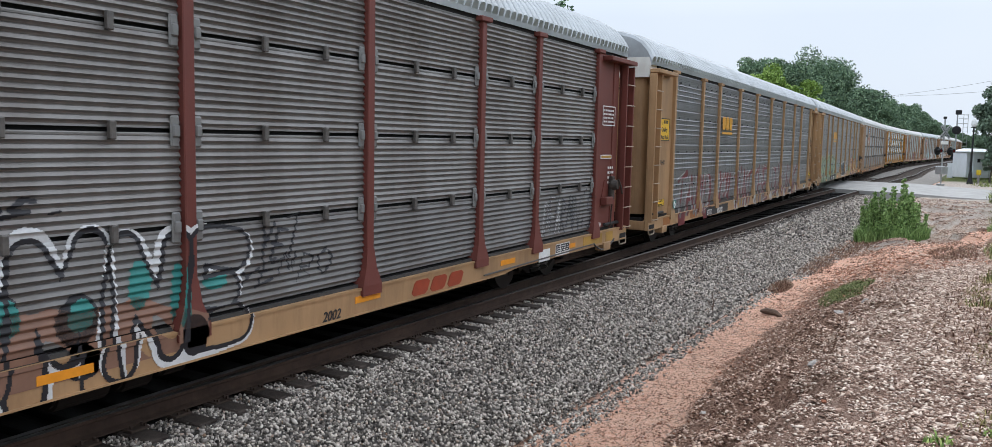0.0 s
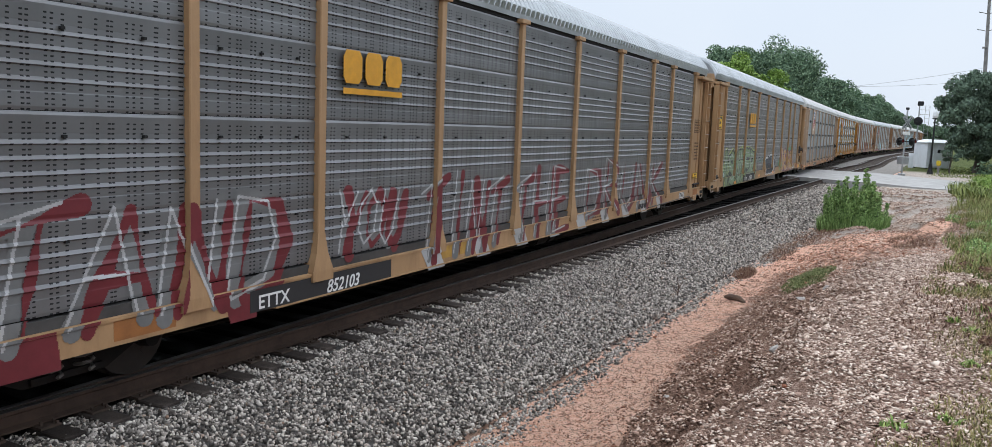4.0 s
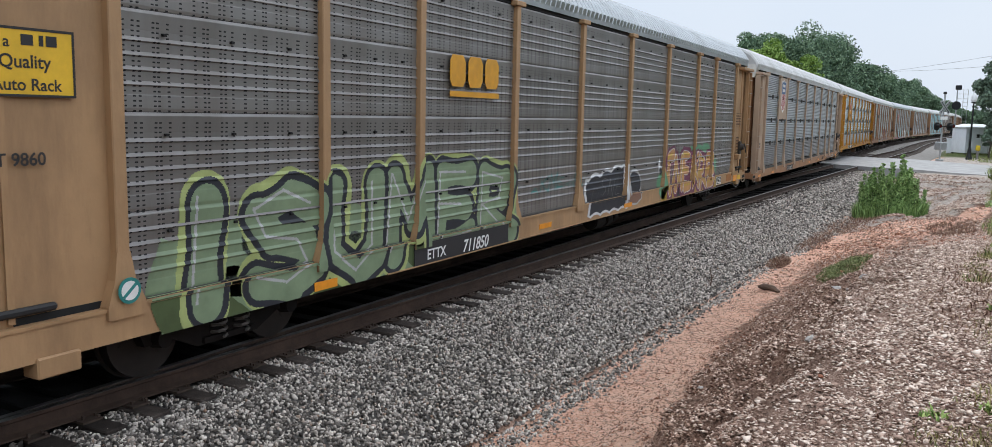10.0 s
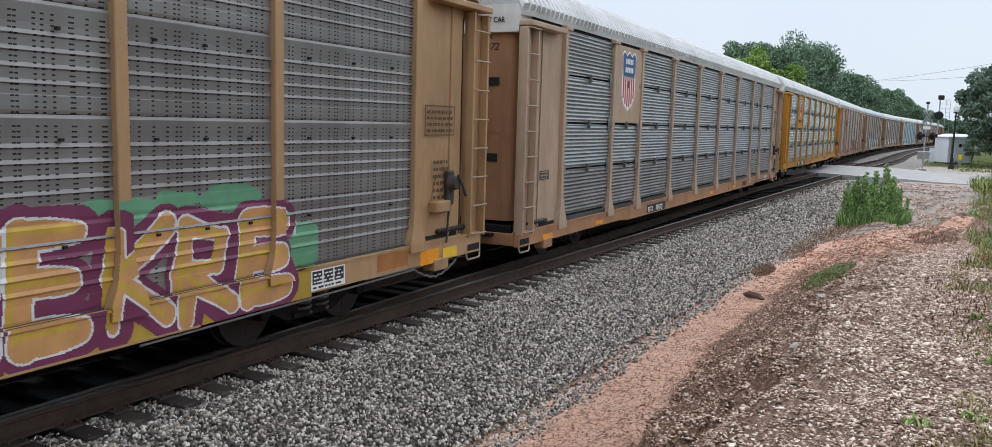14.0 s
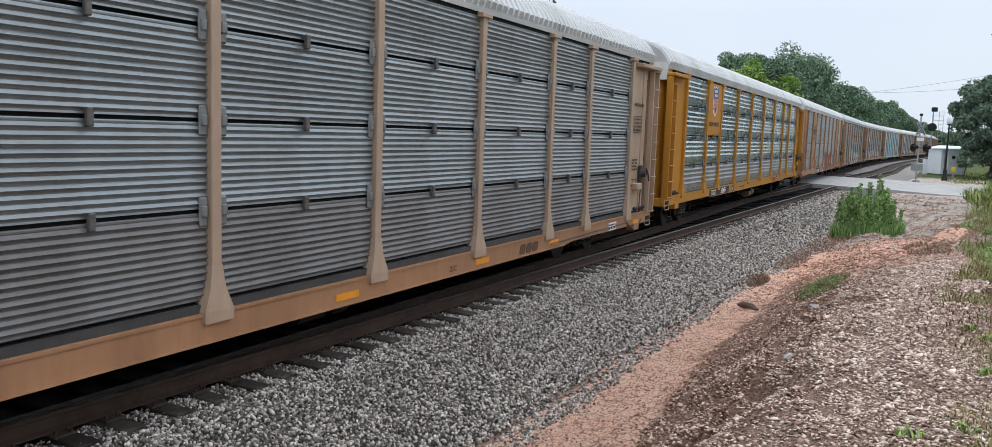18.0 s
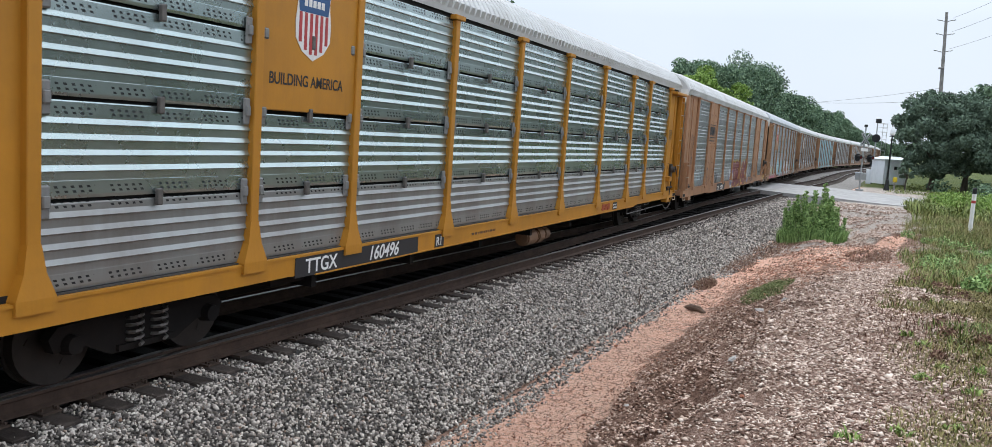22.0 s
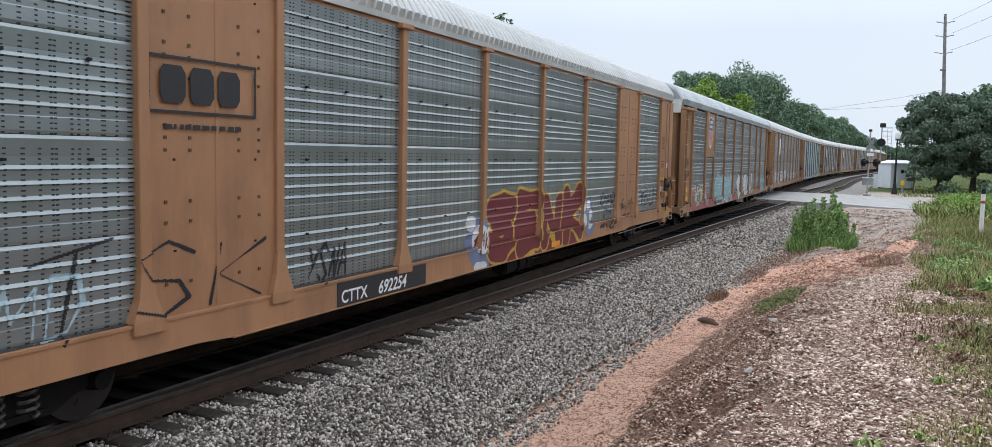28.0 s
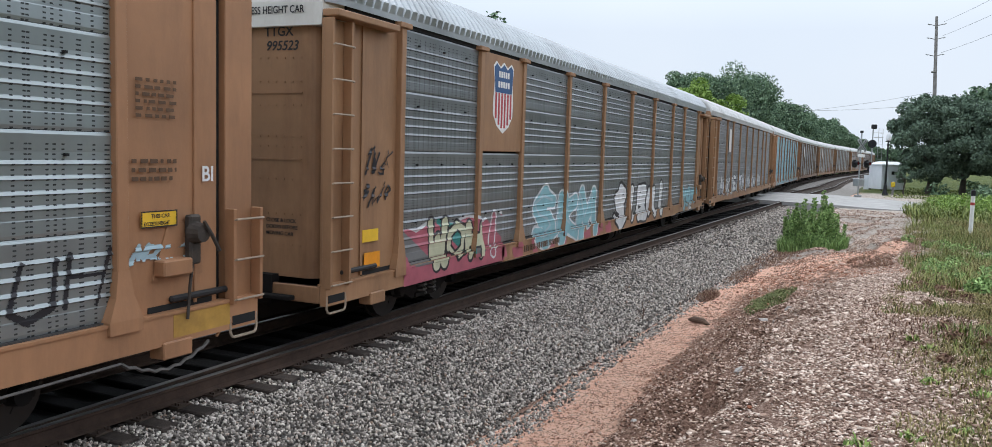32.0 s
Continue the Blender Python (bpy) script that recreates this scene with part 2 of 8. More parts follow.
# ---------------------------------------------------------------- mesh helpers
def mesh_of(name, verts, faces, materials=(), smooth=False, mats=None):
    me = bpy.data.meshes.new(name)
    me.from_pydata([tuple(v) for v in verts] if not hasattr(verts, "shape") else verts.tolist(), [], faces if not hasattr(faces, "shape") else faces.tolist())
    for m in materials:
        me.materials.append(m)
    if mats is not None:
        me.polygons.foreach_set("material_index", np.asarray(mats, dtype=np.int32))
    if smooth:
        me.polygons.foreach_set("use_smooth", [True] * len(me.polygons))
    me.update()
    return me


def part_mesh(name, me, parent=None, label="", at=(0, 0, 0)):
    ob = new(name, me)
    ob.parent = parent
    ob.location = at
    if label:
        ob["label"] = label
    return ob


def part(name, bm, material, parent=None, label="", at=(0, 0, 0)):
    me = bpy.data.meshes.new(name)
    bm.to_mesh(me)
    bm.free()
    me.materials.append(material)
    return part_mesh(name, me, parent, label, at)


def box(bm, x0, x1, y0, y1, z0, z1, bev=0.0):
    r = bmesh.ops.create_cube(bm, size=1.0)
    vs = r["verts"]
    for v in vs:
        v.co = Vector(((x0 + x1) / 2 + v.co.x * (x1 - x0), (y0 + y1) / 2 + v.co.y * (y1 - y0), (z0 + z1) / 2 + v.co.z * (z1 - z0)))
    if bev:
        es = list({e for v in vs for e in v.link_edges})
        bmesh.ops.bevel(bm, geom=es, offset=bev, segments=1, affect='EDGES')
    return bm


def boxes(*specs, bev=0.0):
    bm = bmesh.new()
    for s in specs:
        box(bm, *s, bev=bev)
    return bm


def tube(bm, pts, r, n=8, closed=False):
    """A round bar through the points."""
    pts = [Vector(p) for p in pts]
    rings = []
    for i, p in enumerate(pts):
        d = (pts[min(i + 1, len(pts) - 1)] - pts[max(i - 1, 0)]).normalized()
        a = d.cross(Vector((0.3, 0.2, 1))).normalized()
        if a.length < 0.5:
            a = d.cross(Vector((1, 0, 0))).normalized()
        b = d.cross(a)
        rr = r[i] if hasattr(r, "__len__") else r
        rings.append([bm.verts.new(p + (a * math.cos(2 * math.pi * k / n) + b * math.sin(2 * math.pi * k / n)) * rr) for k in range(n)])
    for i in range(len(rings) - 1):
        for k in range(n):
            bm.faces.new((rings[i][k], rings[i][(k + 1) % n], rings[i + 1][(k + 1) % n], rings[i + 1][k]))
    bm.faces.new(rings[0][::-1])
    bm.faces.new(rings[-1])
    return bm


def prism_x(bm, outline, x0, x1):
    """A plate: the outline in (y, z), from x0 to x1."""
    a = [bm.verts.new((x0, y, z)) for y, z in outline]
    b = [bm.verts.new((x1, y, z)) for y, z in outline]
    n = len(outline)
    bm.faces.new(a[::-1])
    bm.faces.new(b)
    for i in range(n):
        bm.faces.new((a[i], a[(i + 1) % n], b[(i + 1) % n], b[i]))
    bmesh.ops.recalc_face_normals(bm, faces=bm.faces)
    return bm


# ---------------------------------------------------------------- the two tracks
_S = np.arange(-160.0, 520.0, 1.0)
# straight past the bank, a faint swing left, a right-hand curve behind the crossing, straightening out again
_kap = np.interp(_S, (20, 45, 66, 80, 100, 135, 170, 205, 270, 300), (0, -0.00034, 0, 0.00026, 0.00095, 0.00105, 0.0005, -0.0006, -0.0006, 0))
_th = np.cumsum(_kap)
_tx, _ty = np.cumsum(np.sin(_th)), np.cumsum(np.cos(_th))
_tx -= np.interp(0, _S, _tx)
_ty -= np.interp(0, _S, _ty)


def line_at(s, off=0.0):
    """Place beside the centre line of the train's track, s metres along."""
    th = np.interp(s, _S, _th)
    return np.interp(s, _S, _tx) + off * np.cos(th), np.interp(s, _S, _ty) - off * np.sin(th), th


def side_off_far(s):
    o = 0.70 + 0.033 * s + 0.000154 * max(s, 0) ** 2
    return min(o, 5.05) if s < 400 else 5.05


# train's advance, metres since 23 s
KN_T, KN_V = (0, 8, 16, 24, 32), (4.609, 4.398, 4.692, 4.911, 5.198)
_g = np.linspace(0, 32, 641)
_v = np.interp(_g, KN_T, KN_V)
_c = np.concatenate([[0], np.cumsum((_v[1:] + _v[:-1]) / 2 * 0.05)])


def advance(t):
    slip = np.interp(t, (0, 1.5, 3, 3.5, 4.5, 5.5, 6, 8, 11), (0.85, 0.58, 0.38, 0.32, 0.10, -0.11, -0.15, -0.05, 0.0))
    return float(np.interp(t, _g, _c) - np.interp(23.0, _g, _c) + slip)


# ---------------------------------------------------------------- ground
def smooth01(a, b, v):
    t = min(1.0, max(0.0, (v - a) / (b - a)))
    return t * t * (3 - 2 * t)


BANK_W = (-60, -4.5, -2.0, 2.9, 3.7, 4.2, 5.0, 5.7, 6.7, 8.0, 13.0, 60.0)
BANK_Z = (-0.9, -0.7, -0.75, -0.74, -0.70, -0.50, 0.10, 0.45, 1.0, 1.08, 1.15, 1.3)
FLAT_Z = (-0.5, -0.6, -0.75, -0.72, -0.66, -0.58, -0.40, -0.28, -0.10, 0.0, 0.1, 0.3)


def lateral(x, y):
    """Distance to the right of the siding's nearer rail."""
    cx = float(np.interp(y, _ty, _tx))
    return x - cx - side_off_far(max(0.0, y))


def path_right(y):
    """Where the sandy path ends and the eroded slope begins, right of the nearer rail."""
    return float(np.interp(y, (3, 6.7, 8.3, 10, 12.2, 15.3, 16.5, 19.2, 21.3), (4.95, 4.62, 4.34, 4.10, 3.82, 3.66, 3.8, 3.62, 3.5)))


def crest_left(y):
    """Where the brown slope gives way to the pale chips of the crest."""
    return float(np.interp(y, (3, 6, 8.5, 11, 14.3, 18, 21.8, 25.4, 30), (5.8, 5.8, 5.8, 5.75, 5.5, 5.65, 5.75, 6.3, 6.6)))


def red_band(w, y):
    """How far inside the band of red earth that runs from the path up over the bank."""
    lo = float(np.interp(w, (2.5, 3.77, 4.3, 4.88, 5.57, 6.4, 7.5), (19.0, 21.4, 21.9, 21.2, 23.1, 26.3, 28.5)))
    hi = float(np.interp(w, (2.5, 3.0, 3.48, 4.72, 6.2, 7.5), (21.5, 23.7, 27.1, 27.6, 29.6, 31.0)))
    return min(y - lo, hi - y, (7.2 - w) * 2.0) * 0.5


def verge(y):
    """Left edge of the turf on the crest."""
    return float(np.interp(y, (2, 5.2, 6.0, 6.5, 7.3, 9.2, 12, 15, 21, 31, 45, 60), (7.5, 7.8, 8.15, 8.4, 8.12, 7.95, 8.15, 8.5, 8.9, 8.5, 8.9, 9.8)))


def gz(x, y):
    w = lateral(x, y)
    b = 1 - smooth01(9, 26, y)
    z = b * np.interp(w, BANK_W, BANK_Z) + (1 - b) * np.interp(w, BANK_W, FLAT_Z)
    r = smooth01(43, 52, y) * (1 - smooth01(100, 140, y)) * smooth01(1.5, 3.2, w)
    z = z * (1 - r) + (-0.16) * r
    # Unseen far-side bank, added to keep low light from under the cars.
    if w < -3.6:
        z += 1.9 * smooth01(3.6, 6.0, -w) * (1 - smooth01(38, 48, y))
    near = smooth01(60, 30, abs(x)) * smooth01(120, 60, abs(y))
    n = noise.noise(Vector((x * 0.9, y * 0.9, 3.1))) * 0.05 + noise.noise(Vector((x * 3.1, y * 3.1, 7.7))) * 0.022
    slope = smooth01(3.6, 4.4, w) * (1 - smooth01(5.6, 6.6, w)) * b
    # washed-out ledges where the red earth crosses the bank
    n += 0.10 * smooth01(-0.10, 0.06, red_band(w, y)) * smooth01(18, 21, y) * (1 - smooth01(30, 34, y)) * smooth01(3.9, 4.6, w)
    far_b = smooth01(24, 30, y) * (1 - smooth01(46, 52, y)) * smooth01(3.4, 4.4, w) * (1 - smooth01(7.5, 9, w))
    ridge = noise.noise(Vector((x * 0.35 - y * 0.10, y * 0.5 + x * 0.55, 6.1)))
    n += far_b * (0.20 * smooth01(-0.02, 0.05, ridge) + 0.12 * smooth01(0.22, 0.27, ridge) - 0.12)
    n += slope * (noise.noise(Vector((x * 2.2, y * 1.1, 1.2))) * 0.15 + noise.noise(Vector((x * 5.0, y * 3.0, 5.2))) * 0.08 - 0.16 * (1 - min(1, abs(noise.noise(Vector((x * 1.5 + y * 0.5, y * 0.55, 8.8)))) * 6)))
    # a small washed-out step below the crest
    n += 0.16 * smooth01(-0.03, 0.03, w - 5.62 - 0.35 * noise.noise(Vector((x * 0.4, y * 0.8, 2.2)))) * b * (1 - smooth01(6.0, 6.7, w))
    return float(z) + n * near


def ground_material():
    m = bpy.data.materials.new("bare_earth_and_grass")
    m.use_nodes = True
    n, l = m.node_tree.nodes, m.node_tree.links
    b = n["Principled BSDF"]
    b.inputs["Roughness"].default_value = 0.95
    b.inputs["Specular IOR Level"].default_value = 0.15
    at = n.new("ShaderNodeAttribute")
    at.attribute_name = "beside"
    al = n.new("ShaderNodeAttribute")
    al.attribute_name = "along"
    co = n.new("ShaderNodeTexCoord")

    def noise_tex(scale, detail=6, rough=0.65):
        t = n.new("ShaderNodeTexNoise")
        t.inputs["Scale"].default_value, t.inputs["Detail"].default_value, t.inputs["Roughness"].default_value = scale, detail, rough
        l.new(co.outputs["Object"], t.inputs["Vector"])
        return t.outputs["Fac"]

    def math_node(op, a, bb=None, c=None):
        k = n.new("ShaderNodeMath")
        k.operation = op
        for i, v in enumerate((a, bb, c)):
            if v is None:
                continue
            if isinstance(v, (int, float)):
                k.inputs[i].default_value = v
            else:
                l.new(v, k.inputs[i])
        return k.outputs[0]

    def ramp(fac, *stops):
        r = n.new("ShaderNodeValToRGB")
        e = r.color_ramp.elements
        while len(e) < len(stops):
            e.new(0.5)
        for i, (p, c) in enumerate(stops):
            e[i].position, e[i].color = p, (*c, 1)
        l.new(fac, r.inputs["Fac"])
        return r.outputs["Color"]

    def step(v, lo, hi):
        k = n.new("ShaderNodeMapRange")
        k.interpolation_type = 'SMOOTHSTEP'
        k.inputs[1].default_value, k.inputs[2].default_value = lo, hi
        l.new(v, k.inputs[0])
        return k.outputs[0]

    def mix(fac, a, bb):
        k = n.new("ShaderNodeMixRGB")
        l.new(fac, k.inputs[0])
        l.new(a, k.inputs[1])
        l.new(bb, k.inputs[2])
        return k.outputs["Color"]
    bed = ramp(noise_tex(24, 6, 0.8), (0.3, (0.05, 0.045, 0.042)), (0.55, (0.15, 0.14, 0.135)), (0.75, (0.36, 0.345, 0.33)))
    wob = math_node('MULTIPLY_ADD', noise_tex(0.9, 6), 2.8, -1.4)
    w = math_node('ADD', at.outputs["Fac"], wob)
    fine = noise_tex(9, 8, 0.75)
    big = noise_tex(1.3, 6)
    red = ramp(noise_tex(14, 9, 0.8), (0.30, (0.25, 0.105, 0.065)), (0.41, (0.68, 0.35, 0.235)), (0.58, (0.92, 0.62, 0.475)))
    pale = ramp(noise_tex(18, 8, 0.8), (0.32, (0.34, 0.155, 0.095)), (0.43, (0.76, 0.44, 0.31)), (0.60, (0.95, 0.69, 0.55)))
    path = mix(math_node('MULTIPLY', step(big, 0.45, 0.65), 0.7), red, pale)
    # dried mud: a net of cracks
    vor = n.new("ShaderNodeTexVoronoi")
    vor.feature = 'DISTANCE_TO_EDGE'
    vor.inputs["Scale"].default_value = 5.5
    vw = n.new("ShaderNodeVectorMath")
    vw.operation = 'ADD'
    vn = n.new("ShaderNodeTexNoise")
    vn.inputs["Scale"].default_value, vn.inputs["Detail"].default_value = 5.0, 4
    l.new(co.outputs["Object"], vn.inputs["Vector"])
    vs = n.new("ShaderNodeVectorMath")
    vs.operation = 'SCALE'
    vs.inputs["Scale"].default_value = 0.22
    l.new(vn.outputs["Color"], vs.inputs[0])
    l.new(co.outputs["Object"], vw.inputs[0])
    l.new(vs.outputs["Vector"], vw.inputs[1])
    l.new(vw.outputs["Vector"], vor.inputs["Vector"])
    crack = step(math_node('MULTIPLY', vor.outputs["Distance"], -1), -0.055, -0.01)
    earth = ramp(noise_tex(30, 3), (0.0, (0.12, 0.058, 0.036)), (1.0, (0.24, 0.12, 0.08)))
    brown = ramp(noise_tex(22, 8, 0.8), (0.34, (0.046, 0.024, 0.016)), (0.50, (0.24, 0.138, 0.098)), (0.66, (0.52, 0.35, 0.27)))
    stony = ramp(noise_tex(30, 6, 0.9), (0.36, (0.095, 0.048, 0.033)), (0.5, (0.34, 0.210, 0.155)), (0.64, (0.70, 0.53, 0.43)))
    grass = ramp(noise_tex(20, 8, 0.8), (0.3, (0.07, 0.058, 0.034)), (0.5, (0.15, 0.135, 0.07)), (0.75, (0.28, 0.24, 0.15)))
    far = ramp(noise_tex(0.35, 6), (0.35, (0.06, 0.085, 0.025)), (0.65, (0.13, 0.15, 0.05)))
    fray = math_node('ADD', math_node('MULTIPLY_ADD', noise_tex(1.7, 7, 0.7), 1.5, -0.75), math_node('MULTIPLY_ADD', noise_tex(8, 5, 0.7), 0.5, -0.25))

    def zone(name, k=1.0):
        q = n.new("ShaderNodeAttribute")
        q.attribute_name = name
        return math_node('ADD', q.outputs["Fac"], math_node('MULTIPLY', fray, k))
    yy = al.outputs["Fac"]
    sand = ramp(noise_tex(12, 9, 0.8), (0.30, (0.44, 0.235, 0.155)), (0.44, (0.76, 0.47, 0.34)), (0.64, (0.92, 0.67, 0.53)))
    slope = zone("slope", 0.9)
    # pale washed sand lies along the foot of the slope
    sandy = math_node('MULTIPLY', step(math_node('ADD', slope, math_node('MULTIPLY', fray, 0.6)), -0.95, -0.45), step(math_node('MULTIPLY', yy, -1), -15.5, -12.5))
    c = mix(math_node('MULTIPLY', sandy, 0.6), path, sand)
    c = mix(math_node('MULTIPLY', crack, math_node('MULTIPLY', step(noise_tex(2.1, 3), 0.36, 0.52), 0.8)), c, earth)
    c = mix(step(math_node('MULTIPLY', at.outputs["Fac"], -1), -2.75, -2.45), c, bed)
    c = mix(step(slope, -0.08, 0.16), c, brown)
    c = mix(step(zone("crest", 1.1), -0.10, 0.35), c, stony)
    c = mix(step(zone("turf", 1.6), 0.0, 0.7), c, grass)
    far_stony = math_node('MULTIPLY', step(math_node('ADD', yy, math_node('MULTIPLY', fray, 3.0)), 26.0, 29.0), step(w, 2.6, 3.4))
    chalk = ramp(noise_tex(9, 9, 0.85), (0.34, (0.17, 0.125, 0.10)), (0.48, (0.46, 0.39, 0.335)), (0.66, (0.74, 0.67, 0.60)))
    c = mix(far_stony, c, chalk)
    c = mix(math_node('MULTIPLY', step(yy, 24, 34), step(w, 7.6, 9.0)), c, grass)
    band = zone("red_band", 0.7)
    c = mix(math_node('MULTIPLY', step(band, -0.75, -0.15), step(slope, 0.1, 0.5)), c, brown)
    c = mix(step(band, -0.12, 0.12), c, red)
    c = mix(math_node('MULTIPLY', step(yy, 78, 84), step(w, 1.0, 3.0)), c, far)
    c = mix(step(math_node('MULTIPLY', at.outputs["Fac"], -1), 4.2, 5.5), c, far)
    c = mix(step(w, 14, 18), c, far)
    l.new(c, b.inputs["Base Color"])
    bp = n.new("ShaderNodeBump")
    bp.inputs["Strength"].default_value, bp.inputs["Distance"].default_value = 1.0, 0.09
    h = math_node('ADD', noise_tex(14, 8, 0.75), math_node('MULTIPLY', noise_tex(45, 4, 0.7), 0.5))
    l.new(h, bp.inputs["Height"])
    l.new(bp.outputs["Normal"], b.inputs["Normal"])
    return m


def build_ground():
    xs = sorted(set([-1500, -600, -250, -120, -70, -45, -30, -20, -14, -9, -6, -4, -2] + [round(-1 + 0.3 * i, 2) for i in range(15)] + [round(3.4 + 0.13 * i, 2) for i in range(44)] + [round(9.2 + 0.3 * i, 2) for i in range(16)]
                    + [14, 15, 16.5, 18, 20, 23, 27, 33, 42, 60, 90, 150, 300, 700, 1500]))
    ys = sorted(set([-600, -250, -120, -60, -35, -22, -14, -9, -6, -4, -2, 0] + [round(1 + 0.16 * i, 2) for i in range(130)] + [22 + 0.3 * i for i in range(37)]
                    + [33 + 0.8 * i for i in range(90)] + [106, 112, 120, 130, 145, 165, 190, 220, 260, 310, 400, 600, 1000, 2000]))
    verts, beside, along = [], [], []
    zones = {"slope": [], "crest": [], "red_band": [], "turf": []}
    for y in ys:
        for x in xs:
            verts.append((x, y, gz(x, y)))
            beside.append(lateral(x, y))
            along.append(y)
            w = beside[-1]
            for key, v in (("slope", w - path_right(y)), ("crest", w - crest_left(y)), ("red_band", red_band(w, y)), ("turf", x - verge(y))):
                zones[key].append(v)
    nx = len(xs)
    faces = [(j * nx + i, j * nx + i + 1, (j + 1) * nx + i + 1, (j + 1) * nx + i) for j in range(len(ys) - 1) for i in range(nx - 1)]
    me = mesh_of("ground", verts, faces, [ground_material()], True)
    for nm, vals in (("beside", beside), ("along", along), *zones.items()):
        a = me.attributes.new(nm, 'FLOAT', 'POINT')
        a.data.foreach_set("value", vals)
    return tagged(new("ground", me), "red earth path and stony grassed bank beside the railway line", "ground", kind="structure")


build_ground()


def unseen_backdrop():
    """Unseen wood-like wall behind the camera, added to darken reflections and close the place."""
    m = mat("backdrop_foliage_green", (0.055, 0.075, 0.035), 0.95, 0, 0.5, 0.5, 0.6, 2.0)
    verts, faces = [], []
    n = 60
    for i in range(n + 1):
        a = radians(8 + 198 * i / n)
        r = float(np.interp(math.degrees(a), (8, 14, 26), (135, 115, 55))) + 5 * math.sin(i * 1.7)
        x, y = EYE[0] + r * math.sin(a), r * math.cos(a)
        top = (10.5 + 2.2 * math.sin(i * 2.3) + 1.4 * math.sin(i * 5.1)) * max(1.0, r / 85)
        verts += [(x, y, -1.0), (x, y, top), (x + 4 * math.sin(a), y + 4 * math.cos(a), top), (x + 4 * math.sin(a), y + 4 * math.cos(a), -1.0)]
    for i in range(n):
        k = 4 * i
        faces += [(k, k + 1, k + 5, k + 4), (k + 1, k + 2, k + 6, k + 5), (k + 2, k + 3, k + 7, k + 6)]
    tagged(new("backdrop", mesh_of("backdrop", verts, faces, [m])), "unseen dark green wall behind the bank, added to darken reflections", "backdrop", kind="structure")


unseen_backdrop()

M_BALLAST = mat("crushed_granite_bed", (0.055, 0.050, 0.046), 0.95, 0, 0.6, 22, 1.0, 30, dirt=(0.11, 0.095, 0.085), dirt_amt=0.6, dirt_scale=3)
M_GRAVEL = mat("pale_track_gravel", (0.27, 0.25, 0.228), 0.95, 0, 0.45, 12, 1.0, 30, dirt=(0.14, 0.12, 0.105), dirt_amt=0.6, dirt_scale=1.5)
# Bed below the train: shade as well as oil stain put into the colour.
M_OILY_SHADE = mat("shade_and_oil_black_bed", (0.006, 0.0055, 0.005), 0.98, 0, 0.5, 18, 1.0, 30)
M_STONES = island_mat("crushed_granite_stones", [(0.0, (0.030, 0.026, 0.023)), (0.30, (0.125, 0.108, 0.094)), (0.60, (0.31, 0.274, 0.240)), (0.93, (0.68, 0.615, 0.545)), (1.0, (0.26, 0.165, 0.115))])
M_RUBBLE = island_mat("pale_limestone_chips", [(0.0, (0.11, 0.062, 0.045)), (0.3, (0.33, 0.215, 0.162)), (0.65, (0.57, 0.43, 0.342)), (1.0, (0.84, 0.70, 0.595))])
M_REDCHIP = island_mat("red_clay_lumps", [(0.0, (0.11, 0.045, 0.028)), (0.4, (0.34, 0.15, 0.09)), (0.75, (0.52, 0.30, 0.21)), (1.0, (0.66, 0.50, 0.40))])
M_BROWNCHIP = island_mat("earthy_brown_chips", [(0.0, (0.060, 0.031, 0.021)), (0.35, (0.21, 0.118, 0.082)), (0.7, (0.46, 0.305, 0.23)), (1.0, (0.80, 0.63, 0.52))])


def ballast_z(y, u):
    """Top of the stone bed; u: to the right of the main centre line."""
    w = u - side_off_far(max(0, y))
    if u < -1.7:
        z = -0.26 - (-1.7 - u) * 0.42
    elif w > 0.56:
        z = -0.238 - min(w - 0.56, 0.5) * 0.12 - max(0.0, min(w - 1.06, 2.0)) * 0.245
    elif w > 0.05:
        z = -0.238
    else:
        z = -0.275
    return max(z, -0.78)


def build_ballast():
    ss = [-120, -60, -30, -15, -8] + [-4 + 0.6 * i for i in range(120)] + [70 + 4 * i for i in range(85)]
    cols = [-3.2, -2.6, -1.9, -1.2, -0.6, 0, 0.5]
    verts, faces = [], []
    for s in ss:
        off = side_off_far(max(0, s))
        for u in cols + [0.55 + (off + 2.9 - 0.55) * k / 12 for k in range(13)]:
            x, y, th = line_at(s, u)
            z = ballast_z(s, u) + noise.noise(Vector((x * 2.1, y * 2.1, 9))) * 0.018
            if u > off + 2.6:
                z = -0.95
            verts.append((x, y, z))
    n = len(cols) + 13
    for j in range(len(ss) - 1):
        for i in range(n - 1):
            faces.append((j * n + i, j * n + i + 1, (j + 1) * n + i + 1, (j + 1) * n + i))
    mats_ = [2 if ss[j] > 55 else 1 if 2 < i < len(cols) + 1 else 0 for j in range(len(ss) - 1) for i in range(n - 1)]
    return tagged(new("ballast_bed", mesh_of("ballast_bed", verts, faces, [M_BALLAST, M_OILY_SHADE, M_GRAVEL], True, mats_)), "grey crushed granite ballast bed under the tracks", "ballast", kind="structure")


build_ballast()

